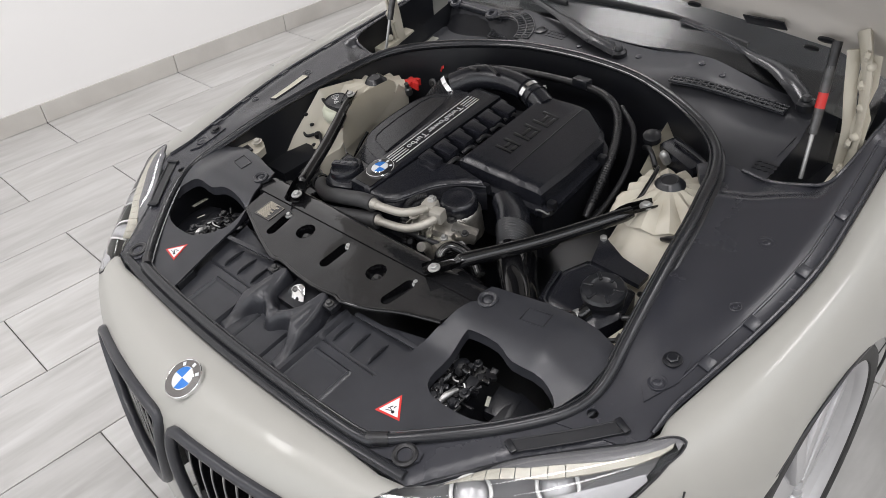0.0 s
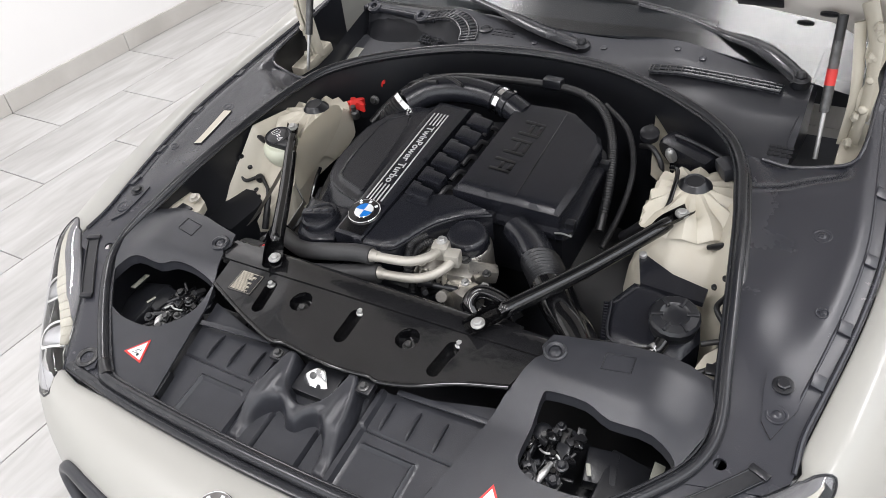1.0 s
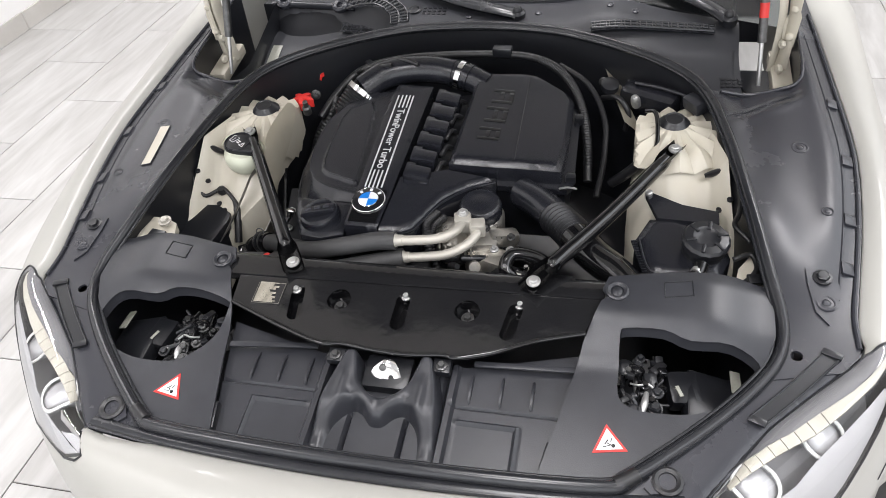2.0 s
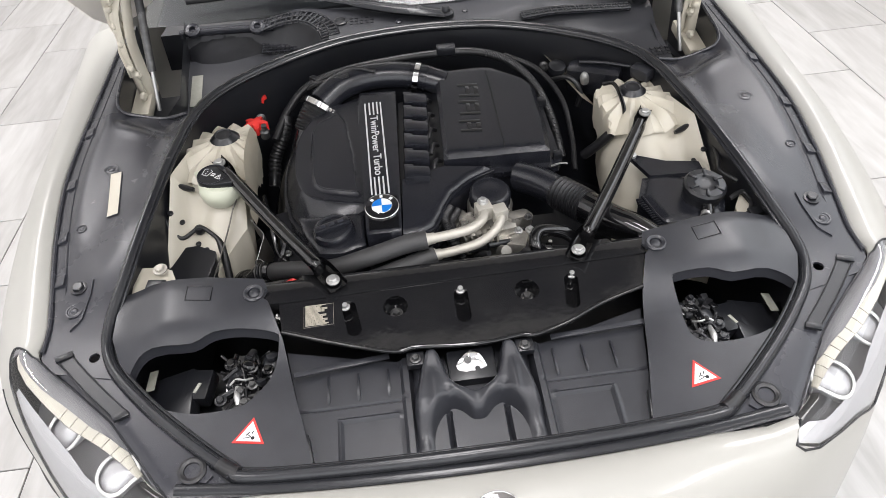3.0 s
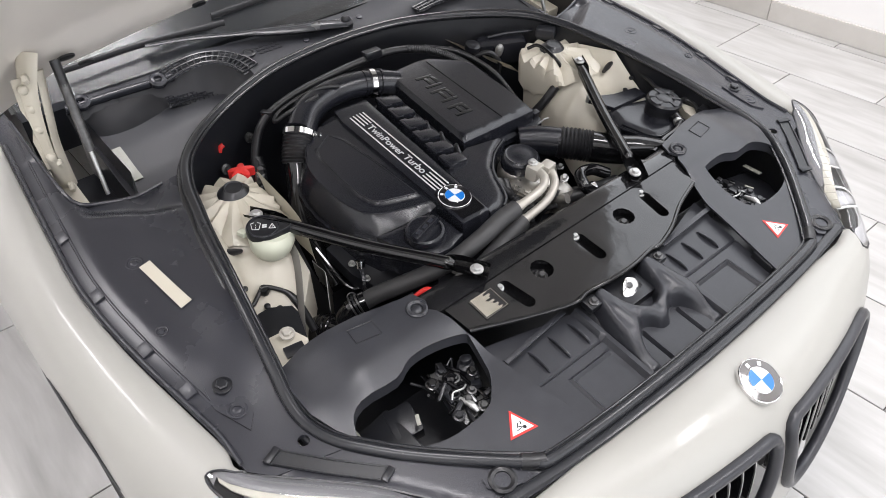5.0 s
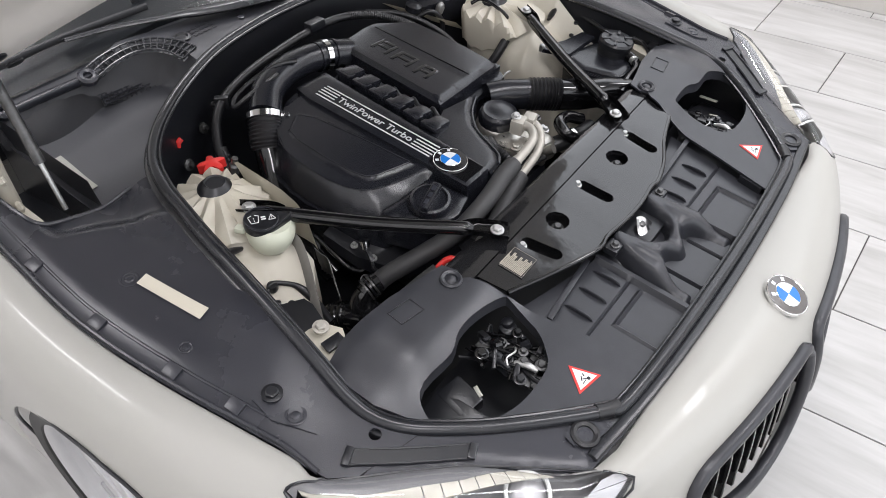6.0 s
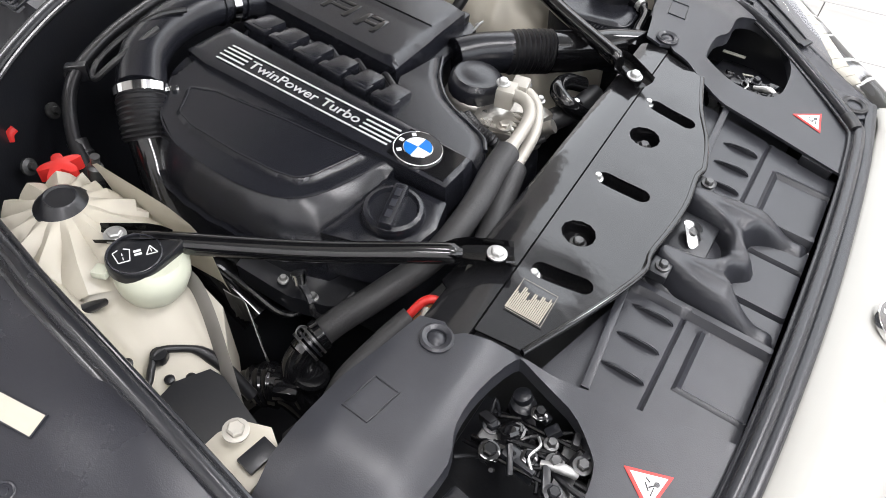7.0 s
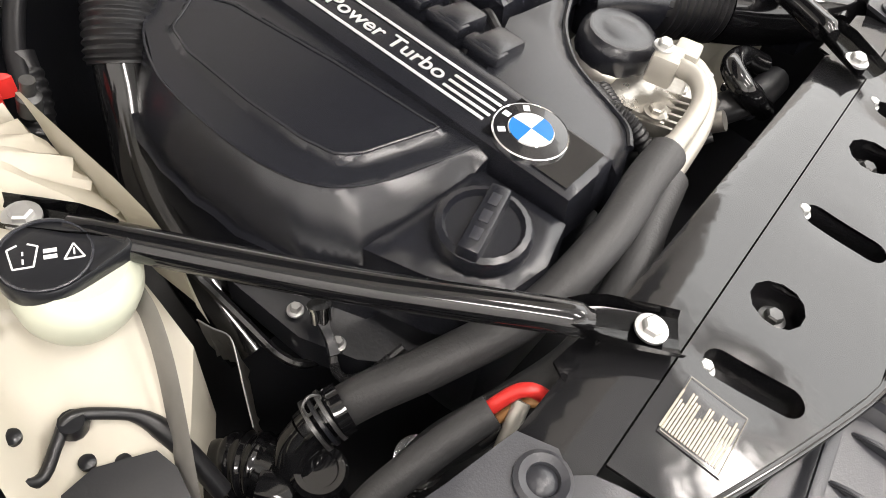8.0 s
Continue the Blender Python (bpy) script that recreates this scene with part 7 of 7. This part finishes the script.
part("line_union", lathe([(0.010, -0.02), (0.011, 0.0), (0.008, 0.010), (0.004, 0.014)], 8, facing((0.372, 0.862, 0.818), (-0.2, -0.5, 1))), M_STEEL, car, "small steel line union")
part("reservoir_lid", lathe([(0.020, 0), (0.020, 0.014), (0.012, 0.018)], 20, facing((0.315, 0.905, 0.822), (0.1, -0.3, 1))), M_DARK, car)
servo = block((0.13, 0.05, 0.07), pose(0.405, 0.893, 0.795, 12, 0, -28), 0.014)
part("brake_servo", servo, M_COVER, car, "black moulded box at the bulkhead")
part("servo_rib", tube([(0.37, 0.905, 0.836), (0.42, 0.880, 0.840), (0.48, 0.852, 0.836)], 0.004, 8, 3), M_COVER, car)
part("cable_loop", tube([(0.30, 0.90, 0.80), (0.335, 0.865, 0.82), (0.36, 0.85, 0.79), (0.355, 0.85, 0.75)], 0.006, 10, 6), M_RUBBER, car)
part("clip_block", block((0.05, 0.03, 0.03), pose(0.492, 0.815, 0.838, 10, 0, -55), 0.008), M_SHROUD, car)

# ---- cowl ----
PAN_EDGE = [(-0.222, 1.02), (-0.214, 1.06), (-0.216, 1.097), (-0.232, 1.13), (-0.257, 1.157), (-0.30, 1.178), (-0.367, 1.188), (-0.48, 1.198), (-0.62, 1.208)]
PAN = PAN_EDGE + [(-0.62, 0.85), (-0.48, 0.85), (-0.222, 1.02)]


def cowl_z(x, y):
    z = top_of(y) + 0.006
    if y > 1.0:
        z += 0.012 * ease(1.0, 1.10, y)
    a = abs(x)
    z += 0.022 * math.exp(-((a - 0.30) / 0.10) ** 2) * ease(1.03, 1.10, y) * (1 if x > 0 else 0.4)
    if x < 0 and inside((x, y), PAN):                                      # low pan beside the seal
        z -= 0.072 * ease(0.0, 0.03, away((x, y), PAN_EDGE, False))
    z -= 0.022 * ease(-0.29, -0.36, x) * ease(1.165, 1.19, y)
    z -= 0.016 * ease(0.36, 0.50, x) * ease(1.06, 1.02, y)
    return z


seal_back = [(x * 1.005, y + 0.010) for x, y in SEAL if y > 0.84]
GLASS_FOOT = [(-0.592, 1.238), (-0.40, 1.226), (-0.20, 1.200), (-0.05, 1.182), (0.10, 1.174), (0.25, 1.168), (0.40, 1.150), (0.50, 1.128), (0.59, 1.10)]
COWL = [(0.59, 0.872)] + [(x, y) for x, y in reversed(GLASS_FOOT)] + [(-0.59, 0.872)] + [(-x, y) for x, y in reversed(seal_back)] + seal_back[1:]
cowl = part("cowl_panel", sheet(COWL, lambda x, y: Vector((x, y, cowl_z(x, y))), 0.016, 0.004, lines=[PAN_EDGE[1:-1]]), M_COWL, car, "black plastic scuttle panel below the windscreen", sharp=45)


def lattice(name, curve, width, count, parent):
    """A strip of open grid: two long bars and cross bars."""
    ps = spline(curve, 10)
    pick = [ps[int(i * (len(ps) - 1) / count)] for i in range(count + 1)]
    sides = [[], [], []]
    for i, p in enumerate(pick):
        d = (pick[min(i + 1, count)] - pick[max(i - 1, 0)]).normalized()
        n = Vector((-d.y, d.x, 0.1)).normalized()
        for k, o in enumerate((-0.5, 0.0, 0.5)):
            sides[k].append(p + n * width * o)
    grid = new(name)
    grid.parent = parent
    for line in sides:
        part("grid_rail", tube(line, 0.0027, 6, 1), M_SEAL, grid)
    for a, b in zip(sides[0], sides[2]):
        part("grid_bar", tube([a, b], 0.0025, 6, 1), M_SEAL, grid)
    bed = bmesh.new()
    ends = [[bed.verts.new(p - Vector((0, 0, 0.007))) for p in line] for line in (sides[0], sides[2])]
    for i in range(count):
        bed.faces.new([ends[0][i], ends[0][i + 1], ends[1][i + 1], ends[1][i]])
    part("grid_well", bed, M_TRIM, grid)
    return grid


net = [(0.262, 1.062), (0.33, 1.066), (0.40, 1.070), (0.47, 1.070), (0.535, 1.066)]
lattice("grid_strip", [(x, y, cowl_z(x, y) + 0.009) for x, y in net], 0.024, 24, car)
# dark sheet below the bars, the shade of the openings put into its colour
part("grid_shadow", sheet([(x, y - 0.010) for x, y in net] + [(x, y + 0.010) for x, y in reversed(net)], lambda x, y: Vector((x, y, cowl_z(x, y) + 0.0015)), 0.012), M_DARK, cowl)
arc = [(-0.385, 1.182, 0.890), (-0.34, 1.180, 0.902), (-0.29, 1.168, 0.910), (-0.250, 1.145, 0.908), (-0.222, 1.115, 0.898), (-0.212, 1.080, 0.888)]
lattice("grid_arch", [(x, y + 0.006, z + 0.004) for x, y, z in arc], 0.044, 17, car)
part("grid_bed", sheet([(-0.40, 1.150), (-0.30, 1.130), (-0.272, 1.150), (-0.30, 1.170), (-0.39, 1.178)], lambda x, y: Vector((x, y, 0.828 + 0.5 * (y - 1.13))), 0.012, 0.002), M_DARK, cowl)
for k in range(11):
    x = -0.396 + 0.011 * k
    part("grid_bar", tube([(x, 1.146 - 0.12 * (x + 0.396), 0.838 - 0.06 * (x + 0.396)), (x + 0.008, 1.174, 0.854)], 0.0018, 6, 1), M_TRIM, cowl)
for k in range(4):
    y = 1.148 + 0.008 * k
    part("grid_bar", tube([(-0.396, y, 0.832 + 0.5 * (y - 1.13)), (-0.285, y - 0.006, 0.830 + 0.5 * (y - 1.13))], 0.0018, 6, 1), M_TRIM, cowl)
part("side_rail", tube([(-0.60, 1.212, 0.884), (-0.50, 1.203, 0.886), (-0.40, 1.190, 0.887), (-0.36, 1.186, 0.887)], 0.014, 12, 5, flat=(1.1, 0.7)), M_TRIM, cowl, "grey-black rail with two sockets")
for x, y in ((-0.566, 1.206), (-0.398, 1.182)):
    part("rail_socket", lathe([(0.020, -0.004), (0.020, 0.006), (0.015, 0.010), (0.009, 0.008), (0.008, -0.002), (0.004, -0.002)], 24, facing((x, y - 0.004, 0.894), (0, -0.5, 1))), M_TRIM, cowl)
apron = bmesh.new()
high = spline([(-0.60, 1.222, 0.872), (-0.555, 1.210, 0.874), (-0.483, 1.196, 0.876), (-0.39, 1.192, 0.877), (-0.30, 1.182, 0.878)], 4)
low = spline([(-0.60, 1.190, 0.832), (-0.555, 1.150, 0.828), (-0.49, 1.143, 0.828), (-0.40, 1.156, 0.829), (-0.305, 1.146, 0.832)], 4)
rows = [[apron.verts.new(p.lerp(q, k) + Vector((0, 0, 0.004 * math.sin(math.pi * k)))) for k in (0, 0.3, 0.7, 1.0, 1.06)] for p, q in zip(high, low)]
for A, B in zip(rows, rows[1:]):
    for k in range(4):
        apron.faces.new([A[k], A[k + 1], B[k + 1], B[k]])
bmesh.ops.solidify(apron, geom=apron.faces[:], thickness=0.004)
part("scuttle_apron", apron, M_COWL, cowl, "sloping black plastic apron below the rail", sharp=50)
part("data_sticker", sheet([(-0.572, 1.095), (-0.545, 1.095), (-0.545, 0.990), (-0.572, 0.990)], lambda x, y: Vector((x, y, cowl_z(x, y) + 0.003)), 0.02, 0.0008), M_PAPER, cowl, "grey printed sticker")
part("drain_cup", lathe([(0.018, 0.0), (0.018, 0.003), (0.013, 0.004), (0.010, -0.001), (0.004, -0.001)], 24, facing((-0.185, 1.140, cowl_z(-0.185, 1.14) + 0.001), UPWARD)), M_DARK, cowl)
for i in range(5):
    for j in range(3):
        x, y = -0.158 + 0.013 * i, 1.128 + 0.012 * j
        part("vent_hole", block((0.008, 0.007, 0.001), pose(x, y, cowl_z(x, y) + 0.0012, SLOPE, 0, 0), 0), M_DARK, cowl)
for i in range(4):
    for j in range(3):
        x, y = 0.552 + 0.012 * i, 0.905 + 0.012 * j
        part("vent_hole", block((0.009, 0.008, 0.001), pose(x, y, cowl_z(x, y) + 0.0016, SLOPE, 0, 20), 0), M_DARK, cowl)
for x, y in ((0.03, 1.16), (0.13, 1.13), (0.30, 1.13), (-0.04, 1.115), (0.36, 1.115)):
    part("cowl_screw", lathe([(0.008, 0), (0.008, 0.003), (0.004, 0.004)], 14, facing((x, y, cowl_z(x, y)), UPWARD)), M_TRIM, cowl)

# windscreen, dashboard behind it
screen = bmesh.new()
foot = [Vector((x, y, cowl_z(x, y) + 0.004)) for x, y in [(-0.70, 1.25)] + GLASS_FOOT + [(0.70, 1.07)]]
rows = [[screen.verts.new((p.x * (1 - 0.16 * k), p.y + (2.06 - p.y) * k, p.z + (1.30 - p.z) * k + 0.05 * k * (1 - k))) for p in foot] for k in (0, 0.1, 0.25, 0.45, 0.7, 1)]
for A, B in zip(rows, rows[1:]):
    for j in range(len(foot) - 1):
        screen.faces.new([A[j], A[j + 1], B[j + 1], B[j]])
sc = part("windscreen", screen, M_SCREEN, car, "sloping tinted windscreen", sharp=80)
sc.visible_shadow = False
part("dashboard", sheet([(-0.68, 1.30), (0.68, 1.30), (0.66, 1.9), (-0.66, 1.9)], lambda x, y: Vector((x, y, 0.870 + 0.03 * math.sin(3 * y))), 0.08, 0.1), M_DARK, car, "dark dashboard top behind the glass")
# unseen dark block added in the cabin so it stays black behind the glass
part("cabin_blackout", block((1.2, 0.05, 0.5), Matrix.Translation((0, 2.2, 1.1)), 0.01), M_DARK, car)

# wipers
for pts, blade in (
    ([(0.565, 1.085, 0.905), (0.52, 1.12, 0.922), (0.46, 1.165, 0.932), (0.385, 1.20, 0.934), (0.28, 1.235, 0.950), (0.17, 1.25, 0.962)], [(0.36, 1.228, 0.943), (0.17, 1.262, 0.958), (0.03, 1.272, 0.962), (-0.20, 1.27, 0.960)]),
    ([(0.080, 1.118, 0.900), (0.02, 1.128, 0.910), (-0.05, 1.150, 0.916), (-0.15, 1.19, 0.926), (-0.28, 1.235, 0.940), (-0.38, 1.255, 0.948)], [(-0.18, 1.25, 0.943), (-0.38, 1.268, 0.948), (-0.58, 1.27, 0.946)])):
    wiper = new("wiper")
    wiper.parent = car
    part("wiper_arm", tube(pts, [(0, 0.018), (0.30, 0.020), (0.55, 0.017), (0.62, 0.010), (1, 0.007)], 10, 6, flat=(1.2, 0.55), up=(0, 0, 1)), M_SEAL, wiper, "black lacquered wiper arm")
    part("wiper_blade", tube(blade, 0.0065, 8, 5, flat=(0.7, 1.3), up=(0, 0, 1)), M_RUBBER, wiper)
    part("wiper_pivot", lathe([(0.020, -0.01), (0.020, 0.006), (0.014, 0.012), (0.011, 0.010), (0.010, 0.018), (0.006, 0.022)], 20, facing(pts[0], UPWARD)), M_DARK, wiper)

# ---- floor tiles and skirting, last ----
PITCH, LONG, TX, TY = 0.388, 0.395, -0.775, -0.20
tile_mesh = finish(block((PITCH - 0.004, 2 * LONG - 0.004, 0.01), Matrix.Translation((0, 0, -0.005)), 0.0012, segments=1), M_TILE)
for i in range(-7, 11):
    xa, xb = TX + i * PITCH, TX + (i + 1) * PITCH
    if xb < X0 + 0.02 or xa > X1 - 0.02:
        continue
    for j in range(-5, 8):
        yc = TY + (2 * j + (1 if (i % 2) == 1 else 0)) * LONG + LONG
        if Y0 - 0.3 < yc < Y1 + 0.3:
            share("tile", tile_mesh, floor, Matrix.Translation(((xa + xb) / 2, yc, 0)))
for x, sx in ((X0, 1), (X1, -1)):
    board = new("baseboard")
    tagged(board, "pale tile skirting along the foot of the wall", "baseboard", kind="structure")
    me = finish(block((0.012, 2 * LONG - 0.003, 0.105), Matrix.Translation((0, 0, 0.0525)), 0.0015, segments=1), M_SKIRT)
    for j in range(-5, 8):
        share("skirting_tile", me, board, Matrix.Translation((x + sx * 0.0065, TY + (2 * j + 1) * LONG, 0.001)))
